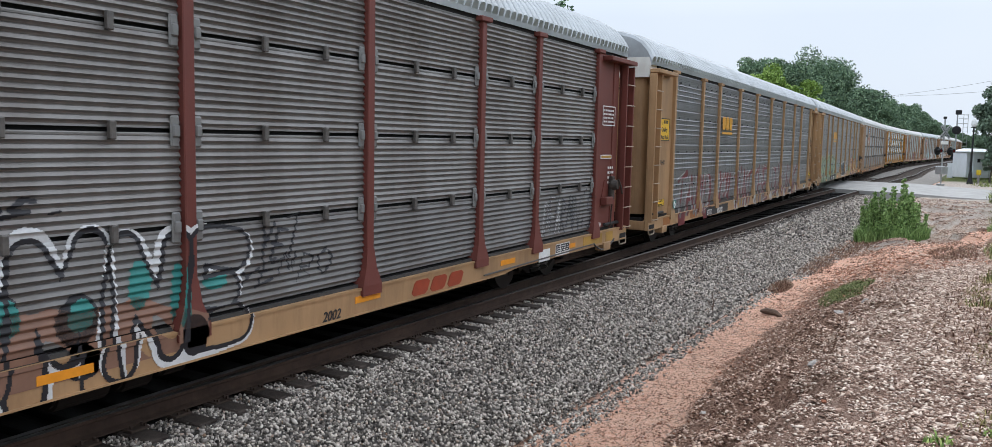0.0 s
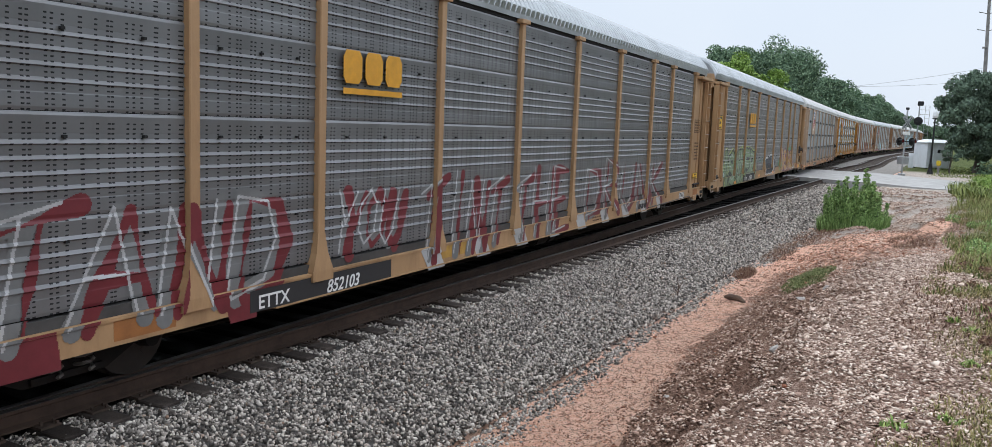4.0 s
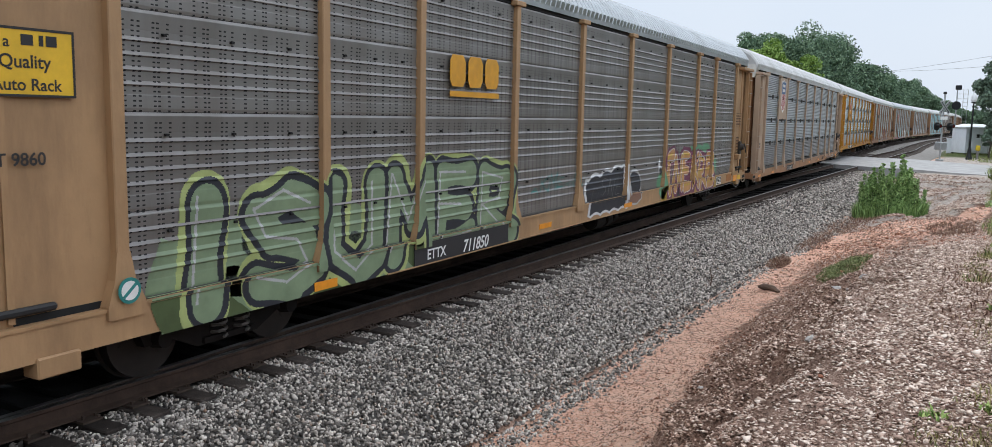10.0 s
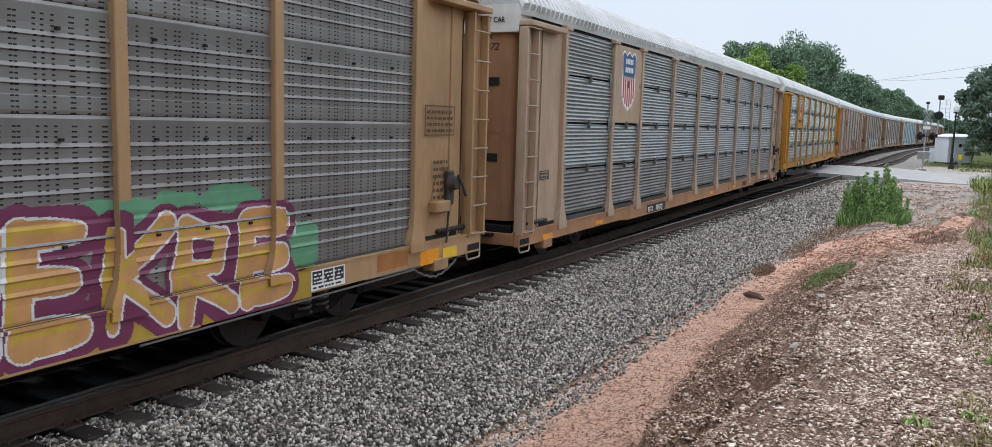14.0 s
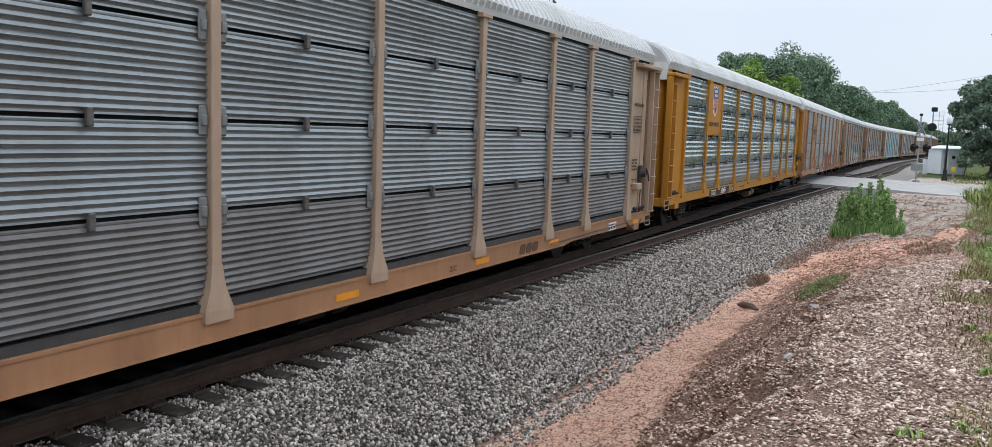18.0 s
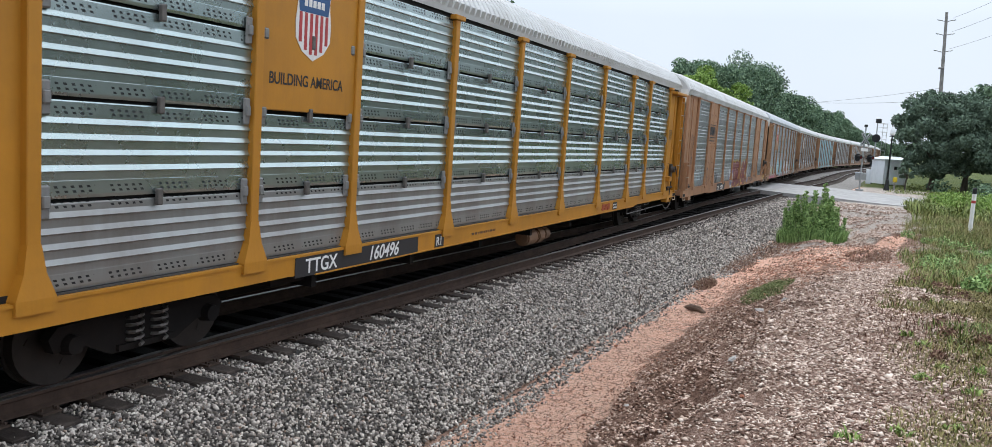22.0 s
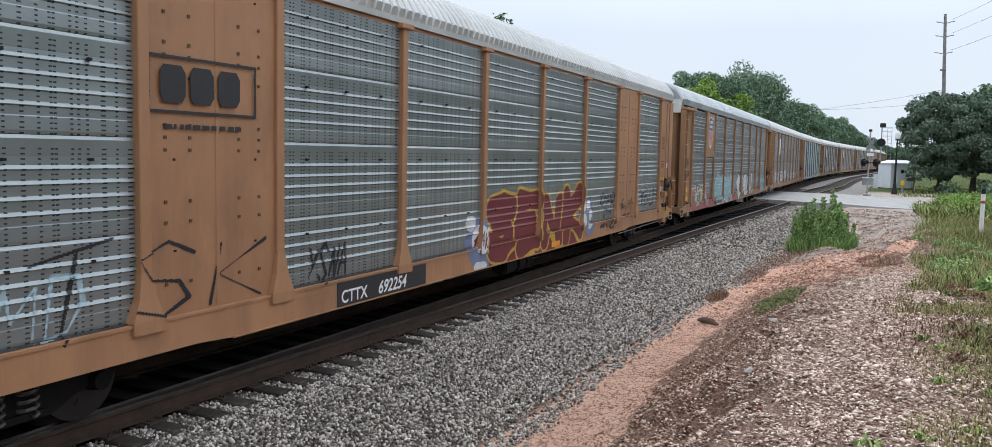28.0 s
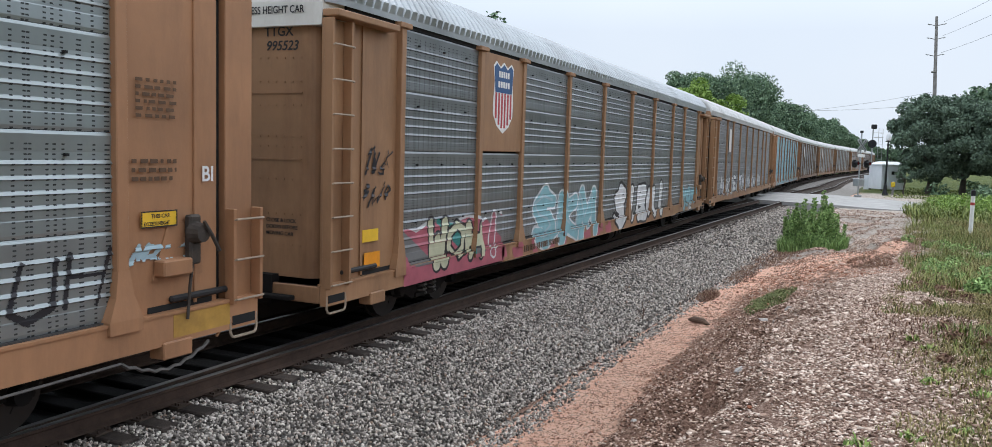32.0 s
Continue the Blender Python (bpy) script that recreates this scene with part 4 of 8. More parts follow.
def ladder_plate_mesh(low, z0):
    return lambda: boxes((1.45, 1.469, 0.026, 0.394, z0, z0 + 0.06)) if low else boxes((1.42, 1.469, 0.0, 0.42, z0, 4.22))


def stile_mesh(z0, z1):
    return lambda: boxes((1.47, 1.60, -0.025, 0.025, z0, z1), bev=0.006)


def rung_mesh():
    bm = bmesh.new()
    return tube(bm, [(1.585, -0.01, 0), (1.625, 0.0, 0.012), (1.63, 0.05, 0.012), (1.63, 0.37, 0.012), (1.625, 0.42, 0.012), (1.585, 0.43, 0)], 0.012, 6)


def stirrup_mesh():
    return tube(bmesh.new(), [(1.52, 0.0, 0.16), (1.53, 0.0, 0.0), (1.535, 0.02, -0.045), (1.54, 0.05, -0.06), (1.54, 0.37, -0.06), (1.535, 0.40, -0.045), (1.53, 0.42, 0.0), (1.52, 0.42, 0.16)], 0.016, 6)


def coupler_mesh():
    bm = bmesh.new()
    box(bm, -0.16, 0.16, -0.45, 0.0, 0.62, 0.92, bev=0.03)
    box(bm, -0.14, 0.02, -0.70, -0.40, 0.64, 0.90, bev=0.04)
    box(bm, 0.0, 0.16, -0.62, -0.40, 0.66, 0.86, bev=0.04)
    box(bm, -0.7, 0.7, -0.02, 0.14, 0.58, 0.96)
    return bm


def hose_mesh():
    bm = bmesh.new()
    return tube(bm, [(0.35, 0.05, 0.62), (0.37, -0.15, 0.46), (0.36, -0.4, 0.33), (0.33, -0.66, 0.32)], 0.024, 6)


def underframe_mesh():
    bm = bmesh.new()
    # Centre sill deepened to cut light crossing under the car.
    box(bm, -0.30, 0.30, -HALF + 0.2, HALF - 0.2, 0.30, 0.80)
    box(bm, -1.44, 1.44, -HALF + 0.1, HALF - 0.1, 0.80, 0.86)
    # Full-width slab added to block light below the deck.
    box(bm, -1.28, 1.28, -8.2, 8.2, 0.62, 0.80)
    y = -7.5
    while y < 7.6:
        box(bm, -1.40, 1.40, y - 0.05, y + 0.05, 0.54, 0.80)
        y += 2.5
    return bm


def tank_mesh(r, d):
    def build():
        bm = bmesh.new()
        c = bmesh.ops.create_cone(bm, cap_ends=True, segments=14, radius1=r, radius2=r, depth=d)
        bmesh.ops.transform(bm, matrix=pose(1.15, 0, 0.44, 90, 0, 0), verts=c["verts"])
        bmesh.ops.bevel(bm, geom=[e for e in bm.edges if e.calc_face_angle(0) > 1], offset=0.03, segments=2, affect='EDGES')
        return bm
    return build


def brake_bracket_mesh():
    bm = bmesh.new()
    box(bm, 1.45, 1.60, -0.28, 0.10, 1.34, 1.50, bev=0.015)
    prism_x(bm, [(-0.30, 1.30), (0.36, 1.30), (0.36, 1.55), (0.10, 1.85), (-0.10, 1.85)], 1.44, 1.468)
    return bm


def brake_gear_mesh():
    bm = bmesh.new()
    box(bm, 1.47, 1.56, 0.10, 0.26, 1.42, 1.92, bev=0.02)
    c = bmesh.ops.create_cone(bm, cap_ends=True, segments=14, radius1=0.12, radius2=0.09, depth=0.12)
    bmesh.ops.transform(bm, matrix=pose(1.60, 0.18, 1.74, 0, 90, 0), verts=c["verts"])
    tube(bm, [(1.66, 0.18, 1.86), (1.69, 0.26, 1.72), (1.68, 0.38, 1.55)], 0.02, 6)
    tube(bm, [(1.57, 0.12, 1.45), (1.56, 0.09, 1.2), (1.56, 0.06, 0.88)], 0.016, 6)
    return bm


def chain_mesh():
    bm = bmesh.new()
    pts = [(1.54, -0.9 + 0.08 * i, 0.60 - 0.16 * math.sin(math.pi * i / 14) - 0.02 * (i % 2)) for i in range(15)]
    tube(bm, pts, 0.018, 5)
    tube(bm, [(1.54, -5.4, 0.56), (1.54, -0.9, 0.60)], 0.014, 5)
    return bm


def door_rivets_mesh():
    bm = bmesh.new()
    for z in (1.35, 1.75, 2.2, 2.62, 2.75, 3.15, 3.45, 3.75):
        x = -1.04
        while x < 1.05:
            box(bm, x - 0.011, x + 0.011, -HALF + 0.108, -HALF + 0.118, z - 0.011, z + 0.011)
            x += 0.13
    return bm


def screen_bolts_mesh(tiers):
    bm = bmesh.new()
    for i in range(9):
        for k in range(4):
            for q in (0.2, 0.5, 0.8):
                y = POST_Y[i] + (POST_Y[i + 1] - POST_Y[i]) * q
                box(bm, 1.455, 1.492, y - 0.018, y + 0.018, tiers[k + 1] - 0.215, tiers[k + 1] - 0.19)
    return bm


def plate_rivets_mesh():
    bm = bmesh.new()
    for z in (1.3, 1.9, 2.1, 2.6, 2.72, 2.84, 3.3, 3.5, 3.62, 3.9):
        for y in (-0.7, -0.38, 0.32, 0.64):
            box(bm, 1.49, 1.502, y - 0.016, y + 0.016, z - 0.016, z + 0.016)
    return bm


def seam_rods_mesh():
    bm = bmesh.new()
    tube(bm, [(0, 0, 0.95), (0, 0, 4.5)], 0.025, 6)
    for z in (1.6, 2.9, 4.1):
        box(bm, -0.05, 0.05, -0.03, 0.03, z, z + 0.45)
    return bm


def autorack(spec):
    label, P, scr, kind, roof = spec["label"], spec["paint"], spec["screen"], spec["kind"], spec["roof"]
    car = tagged(new("autorack_car"), label, "railway car", group="cars of the freight train")
    shared("under", "underframe", underframe_mesh, M_DARK, car, "black steel underframe")
    # Solid core in near-black, the shade inside the rack put into its colour.
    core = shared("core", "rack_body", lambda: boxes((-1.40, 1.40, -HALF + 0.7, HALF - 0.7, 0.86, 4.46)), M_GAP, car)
    shared(("roof", 0), "roof", roof_mesh(0), roof, car, "ribbed sheet-metal roof")
    bot, top = spec["sill_z"]
    tiers = spec["tiers"]
    SHAPE[car.name] = spec
    shared(("sill", bot, top), "side_sill", sill_mesh(bot, top), spec.get("sill", P), car)
    shared(("kick", top, tiers[0]), "kick_strip", lambda: boxes((1.40, 1.488, -HALF + 1.9, HALF - 1.9, top + 0.013, max(top + 0.03, tiers[0] - 0.02))), M_KICK, car, "dull dark grey kick strip")
    plates = spec.get("plates", ())
    for i in range(9):
        y0, y1 = POST_Y[i] + 0.06, POST_Y[i + 1] - 0.06
        if i in plates:
            shared(("plate", round(y1 - y0, 2)), "side_plate", lambda: boxes((1.40, 1.49, -(y1 - y0) / 2, (y1 - y0) / 2, top, 4.40), (1.48, 1.50, -0.03, 0.03, top + 0.04, 4.36), bev=0.008), P, car, at=(0, (y0 + y1) / 2, 0))
            continue
        for k in range(4):
            if i == spec.get("board") and k >= 2:
                continue
            h = tiers[k + 1] - tiers[k] - SEAM[kind]
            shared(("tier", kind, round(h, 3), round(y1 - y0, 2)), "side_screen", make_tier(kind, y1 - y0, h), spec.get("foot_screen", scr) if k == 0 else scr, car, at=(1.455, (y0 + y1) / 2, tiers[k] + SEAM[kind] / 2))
        if i == spec.get("board"):
            shared(("board", round(y1 - y0, 2)), "emblem_board", lambda: boxes((1.43, 1.50, -(y1 - y0) / 2 - 0.02, (y1 - y0) / 2 + 0.02, tiers[2] + 0.03, 4.36), bev=0.01), P, car, at=(0, (y0 + y1) / 2, 0))
        if kind in ("rib", "wide"):
            for k in (1, 2, 3):
                for yy in (y0 + 0.07, y1 - 0.07):
                    shared("lockplate", "lock_plate", lambda: boxes((1.46, 1.495, -0.05, 0.05, -0.15, 0.14), (1.49, 1.515, -0.04, 0.04, -0.06, 0.06), bev=0.015), M_LOCK, car, at=(0, yy, tiers[k]))
                for yy in ((y0 + y1) / 2,) if y1 - y0 < 2.2 else (y0 + (y1 - y0) * 0.36, y0 + (y1 - y0) * 0.72) if spec is SPECS[0] else ((y0 + y1) / 2,):
                    shared("latch", "screen_latch", lambda: boxes((1.47, 1.525, -0.032, 0.032, -0.085, 0.075), bev=0.01), M_SPRING, car, at=(0, yy, tiers[k]))
    shared("doorrivets", "door_rivets", door_rivets_mesh, spec.get("door", P), car)["kind"] = "stuff"
    if kind == "flat":
        shared(("screenbolts", tiers), "screen_bolts", lambda: screen_bolts_mesh(tiers), M_GAP, car)["kind"] = "stuff"
    for i in plates:
        shared("platerivets", "plate_rivets", plate_rivets_mesh, M_BROWNTXT, car, at=(0, (POST_Y[i] + POST_Y[i + 1]) / 2, 0))["kind"] = "stuff"
    for y in POST_Y:
        p = shared(("post", top), "post", post_mesh(top), P, car, at=(1.50, y, 0))
        shared("cap", "cap", lambda: boxes((-0.08, 0.075, -0.16, 0.16, 4.345, 4.42), bev=0.01), P, p)
    # Default rail colour is near-black, the shade of the gap under the eaves.
    shared("toprail", "top_rail", lambda: boxes((1.38, 1.46, -HALF + 0.5, HALF - 0.5, 4.37, 4.44)), spec.get("rail", M_GAP), car)
    for sg in (-1, 1):
        y_in = POST_Y[0] if sg < 0 else POST_Y[-1]
        y_end = sg * (HALF - 0.56)
        a, b = min(y_in, y_end), max(y_in, y_end)
        shared(("endplate", sg, top), "end_panel", lambda: boxes((1.36, 1.45, a, b, top, 4.38), (1.44, 1.475, (a + b) / 2 + 0.30 * sg, (a + b) / 2 + 0.34 * sg, top + 0.04, 4.3), bev=0.008), P, car)
        # Near-black strip on the panel; colour stands in for a shaded gap.
        shared(("foot", sg, top), "panel_foot", lambda: boxes((1.40, 1.456, a + 0.35, b - 0.08, top + 0.014, top + 0.075)), M_GAP, car, "near-black strip painted as the shaded gap under the end panel")
        shared(("platform", sg), "end_platform", lambda: boxes((-1.30, 1.36, min(sg * (HALF - 0.5), sg * (HALF - 0.02)), max(sg * (HALF - 0.5), sg * (HALF - 0.02)), 0.70, 0.86), (0.55, 1.05, min(sg * (HALF - 0.4), sg * (HALF + 0.12)), max(sg * (HALF - 0.4), sg * (HALF + 0.12)), 0.66, 0.72), bev=0.01), M_DARK, car, "grimy black end platform")
        # Near-black strip set in the gap by the ladder to paint its shade.
        shared(("slot", sg), "door_slot", lambda: boxes((1.30, 1.37, min(sg * (HALF - 0.60), sg * (HALF - 0.40)), max(sg * (HALF - 0.60), sg * (HALF - 0.40)), 0.87, 4.2)), M_GAP, car, "near-black strip painted as the shaded gap beside the ladder")
        shared(("endwall", sg), "end_door", end_wall_mesh(sg), spec.get("door", P), car)
        shared(("gable", sg), "end_cap", gable_mesh(sg), spec.get("gable", P), car)
        shared(("bumper", sg), "bumper_strip", lambda: boxes((1.45, 1.515, min(sg * (HALF - 1.25), sg * (HALF - 0.40)), max(sg * (HALF - 1.25), sg * (HALF - 0.40)), 0.09, 0.155), bev=0.02), M_RUBBER, car, "black rubber bumper strip", at=(0, 0, top))
        shared(("jack", sg), "jacking_pad", lambda: boxes((1.36, 1.56, min(sg * (HALF - 1.40), sg * (HALF - 1.02)), max(sg * (HALF - 1.40), sg * (HALF - 1.02)), -0.10, 0.07), (1.34, 1.50, min(sg * (HALF - 1.48), sg * (HALF - 0.94)), max(sg * (HALF - 1.48), sg * (HALF - 0.94)), 0.05, 0.10), bev=0.012), spec.get("sill", P), car, at=(0, 0, bot))
        shared(("endbeam", sg), "end_beam", lambda: boxes((-1.40, 1.43, min(sg * (HALF - 0.10), sg * HALF), max(sg * (HALF - 0.10), sg * HALF), -0.24, -0.02), bev=0.012), spec.get("sill", P), car, at=(0, 0, top))
        low = spec.get("low_ladder", False)
        at = (0, -HALF + 0.02, 0) if sg < 0 else (0, HALF - 0.44, 0)
        lad = shared(("ladder", low, top), "ladder", ladder_plate_mesh(low, top - 0.04), P, car, at=at)
        for yy in (0.0, 0.42):
            shared(("stile", low, top), "stile", stile_mesh(top - 0.04, 1.95 if low else 4.22), P, lad, at=(0, yy, 0))
        z = top
        while z < (1.95 if low else 4.2):
            shared("rung", "rung", rung_mesh, spec.get("rung", M_RUNG), lad, at=(0, 0, z))
            z += 0.43
        if low:
            shared(("cornerplate", sg), "corner_panel", lambda: boxes((1.36, 1.46, 0.0, 0.42, top, 4.38), bev=0.01), P, car, at=at)
        else:
            shared(("bracket", sg), "ladder_bracket", lambda: boxes((1.42, 1.66, min(0, -sg * 1.5) + (0.42 if sg > 0 else 0), max(0, -sg * 1.5) + (0.42 if sg > 0 else 0), 4.24, 4.33), bev=0.012), P, car, at=at)
        shared("stirrup", "stirrup", stirrup_mesh, M_RUNG, car, "bare steel step", at=(0, at[1], bot))
        # Near-black patch on the sill, painted shade of a recess.
        shared("steppocket", "step_pocket", lambda: boxes((1.45, 1.537, 0.03, 0.39, 0.07, 0.17)), M_GAP, car, "near-black patch painted as the shaded opening above the step", at=(0, at[1], bot))
        shared("uncoupling", "uncoupling_lever", lambda: tube(bmesh.new(), [(1.45, 0.1, 0.78), (1.5, 0.02, 0.74), (1.5, -0.10, 0.70), (1.48, -0.16, 0.60)], 0.018, 6), P, car, at=at) if sg > 0 else None
        c = shared("coupler", "coupler", coupler_mesh, M_DARK, car, "rusty black coupler", at=(0, sg * HALF, 0))
        if sg > 0:
            c.rotation_euler = (0, 0, math.pi)
        h = shared("hose", "air_hose", hose_mesh, M_RUBBER, car, "black rubber air hose", at=(0, sg * HALF, 0))
        if sg > 0:
            h.rotation_euler = (0, 0, math.pi)
        shared("rods", "door_bar", seam_rods_mesh, M_RUBBER, car, "black door locking bar", at=(0.05, sg * (HALF - 0.06), 0))
        bg = shared("bogie", "bogie", bogie_mesh, M_DARK, car, "dark cast-steel bogie", at=(0, sg * 9.9, 0))
        for x in (0.98, -0.98):
            for y in (-0.16, 0.16):
                shared("spring", "spring", spring_mesh, M_SPRING, bg, at=(x + (0.10 if x > 0 else -0.10), y, 0))
        for dy in (-0.89, 0.89):
            w = shared("wheelset", "wheelset", wheelset_mesh, M_WHEEL, car, "worn steel wheels on an axle", at=(0, sg * 9.9 + dy, 0.42))
            WHEELS.append(w)
    # far side
    shared(("farside", kind), "far_side_screens", make_tier("rib", 2 * HALF - 3.7, 3.4), scr, car, at=(-1.44, 0, 0.9)).rotation_euler = (0, 0, math.pi)
    f = shared(("sill", bot, top), "side_sill", sill_mesh(bot, top), spec.get("sill", P), car)
    f.rotation_euler = (0, 0, math.pi)
    for dy, r, d in ((0, 0.17, 0.55), (0.55, 0.17, 0.35), (1.0, 0.13, 0.30)):
        shared(("tank", r, d), "air_tank", tank_mesh(r, d), spec.get("tankpaint", M_DARK), car, at=(0, 0.4 + dy, 0))
    if spec.get("brake", True):
        shared("bracket", "brake_bracket", brake_bracket_mesh, P, car, at=(0, HALF - 1.15, 0))
        shared("brake", "hand_brake", brake_gear_mesh, M_BRAKE, car, "dark greasy hand brake mechanism", at=(0, HALF - 1.15, 0))
    shared("chain", "brake_chain", chain_mesh, M_CHAIN, car, "grey steel brake chain and rod", at=(0, HALF - 1.0, 0))
    return car


WHEELS = []
SHAPE = {}
SPECS = [
    dict(tiers=TIERS_RIB, sill_z=(0.50, 0.80), label="autorack with oxide-red posts and weathered grey ribbed screens, tagged with graffiti", paint=P_RED, sill=P_TAN, screen=SCR_GREY, foot_screen=SCR_DUSTY_DIM, kind="rib", roof=ROOF_GREY),
    dict(tiers=TIERS_FLAT, sill_z=(0.52, 0.80), label="tan-yellow autorack with dull perforated screens and red and white graffiti", paint=P_TAN, screen=SCR_PERF, kind="flat", roof=ROOF_GREY, gable=P_WHITE, brake=False),
    dict(tiers=(0.95, 1.73, 2.60, 3.48, 4.36), sill_z=(0.60, 0.93), label="tan-yellow autorack with dull perforated screens and green block graffiti", paint=P_TAN, screen=SCR_WARM, kind="flat", roof=ROOF_GREY, gable=P_TAN),
    dict(tiers=TIERS_RIB, sill_z=(0.47, 0.755), label="beige autorack with clean galvanised ribbed screens and a shield emblem", paint=P_PALE, sill=P_SALMON, screen=SCR_BLUE, foot_screen=SCR_DUSTY_DIM, kind="rib", roof=ROOF_WHITE, gable=P_WHITE, board=1, door=P_SALMON),
    dict(tiers=TIERS_WIDE, sill_z=(0.735, 1.00), label="golden-yellow autorack with bright galvanised screens and a shield emblem", paint=P_GOLD, tankpaint=P_BROWN, screen=SCR_SHINY, foot_screen=SCR_GRIMY_DIM, kind="wide", roof=ROOF_WHITE, gable=P_WHITE, board=1),
    dict(tiers=(1.0, 1.82, 2.71, 3.57, 4.38), sill_z=(0.62, 0.97), label="faded orange-tan autorack with wide plates and dark red graffiti", paint=P_SALMON, screen=SCR_GREEN, kind="flat", roof=ROOF_WHITE, gable=P_WHITE, plates=(1, 7), low_ladder=True, door=P_WHITE, rail=P_SALMON),
    dict(tiers=TIERS_FLAT, sill_z=(0.58, 0.88), label="orange-tan autorack with perforated screens and blue, white and red graffiti", paint=P_ORANGE, screen=SCR_SLATE, kind="flat", roof=ROOF_GREY, gable=P_WHITE, board=1),
    dict(tiers=TIERS_FLAT, sill_z=(0.58, 0.88), label="orange-brown autorack with grey screens and a white scrawl along the foot", paint=P_ORANGE, screen=SCR_PERF, kind="flat", roof=ROOF_WHITE),
    dict(tiers=TIERS_FLAT, sill_z=(0.58, 0.88), label="autorack almost covered in turquoise graffiti", paint=P_SALMON, screen=SCR_BLUE, kind="flat", roof=ROOF_WHITE),
    dict(tiers=TIERS_FLAT, sill_z=(0.58, 0.88), label="brown autorack with dull grey screens", paint=P_BROWN, screen=SCR_PERF, kind="flat", roof=ROOF_WHITE),
    dict(tiers=TIERS_FLAT, sill_z=(0.58, 0.88), label="orange-brown autorack with dull grey screens", paint=P_ORANGE, screen=SCR_PERF, kind="flat", roof=ROOF_WHITE),
    dict(tiers=TIERS_FLAT, sill_z=(0.58, 0.88), label="brown autorack with dull grey screens", paint=P_BROWN, screen=SCR_PERF, kind="flat", roof=ROOF_WHITE),
    dict(tiers=TIERS_RIB, sill_z=(0.58, 0.88), label="orange-brown autorack with grey ribbed screens", paint=P_ORANGE, screen=SCR_GREY, kind="rib", roof=ROOF_WHITE),
    dict(tiers=TIERS_FLAT, sill_z=(0.58, 0.88), label="brown autorack with dull grey screens", paint=P_BROWN, screen=SCR_PERF, kind="flat", roof=ROOF_WHITE),
    dict(tiers=TIERS_RIB, sill_z=(0.58, 0.88), label="orange-brown autorack with grey ribbed screens", paint=P_ORANGE, screen=SCR_GREY, kind="rib", roof=ROOF_WHITE),
]
PITCH, GAP_EF = 28.05, 25.4
CARS = [autorack(sp) for sp in SPECS]
# centre of each car along the line at 23 s; the fifth car ends at GAP_EF
CENTRES = [GAP_EF + (i - 5) * PITCH + PITCH / 2 for i in range(len(CARS))]
for _i, _d in ((0, -0.10), (1, 0.12), (3, 0.07), (4, 0.0)):
    CENTRES[_i] += _d

# ---------------------------------------------------------------- lettering, emblems and spray paint on the cars
def spray(name, c):
    return mat("spray_" + name, c, 0.5, 0, 0.16, 2.5, dirt=(c[0] * 0.5, c[1] * 0.5, c[2] * 0.5), dirt_amt=0.4, dirt_scale=4)


S_WHITE, S_BLACK, S_TEAL = spray("white", (0.60, 0.61, 0.61)), spray("black", (0.018, 0.018, 0.022)), spray("teal", (0.03, 0.21, 0.19))
S_MAROON, S_GREEN, S_LIME = spray("maroon", (0.15, 0.022, 0.028)), spray("pale_green", (0.20, 0.27, 0.16)), spray("dark_green", (0.07, 0.10, 0.04))
S_YELLOW, S_MAGENTA, S_ORANGE = spray("yellow", (0.48, 0.31, 0.05)), spray("magenta", (0.15, 0.03, 0.075)), spray("orange", (0.50, 0.26, 0.10))
S_BLUE, S_PALE = spray("blue", (0.10, 0.22, 0.27)), spray("pale_blue", (0.34, 0.46, 0.50))
S_PALEGREY = spray("pale_grey", (0.42, 0.42, 0.42))
S_PINK, S_MINT = spray("pink", (0.38, 0.10, 0.13)), spray("mint", (0.12, 0.30, 0.17))

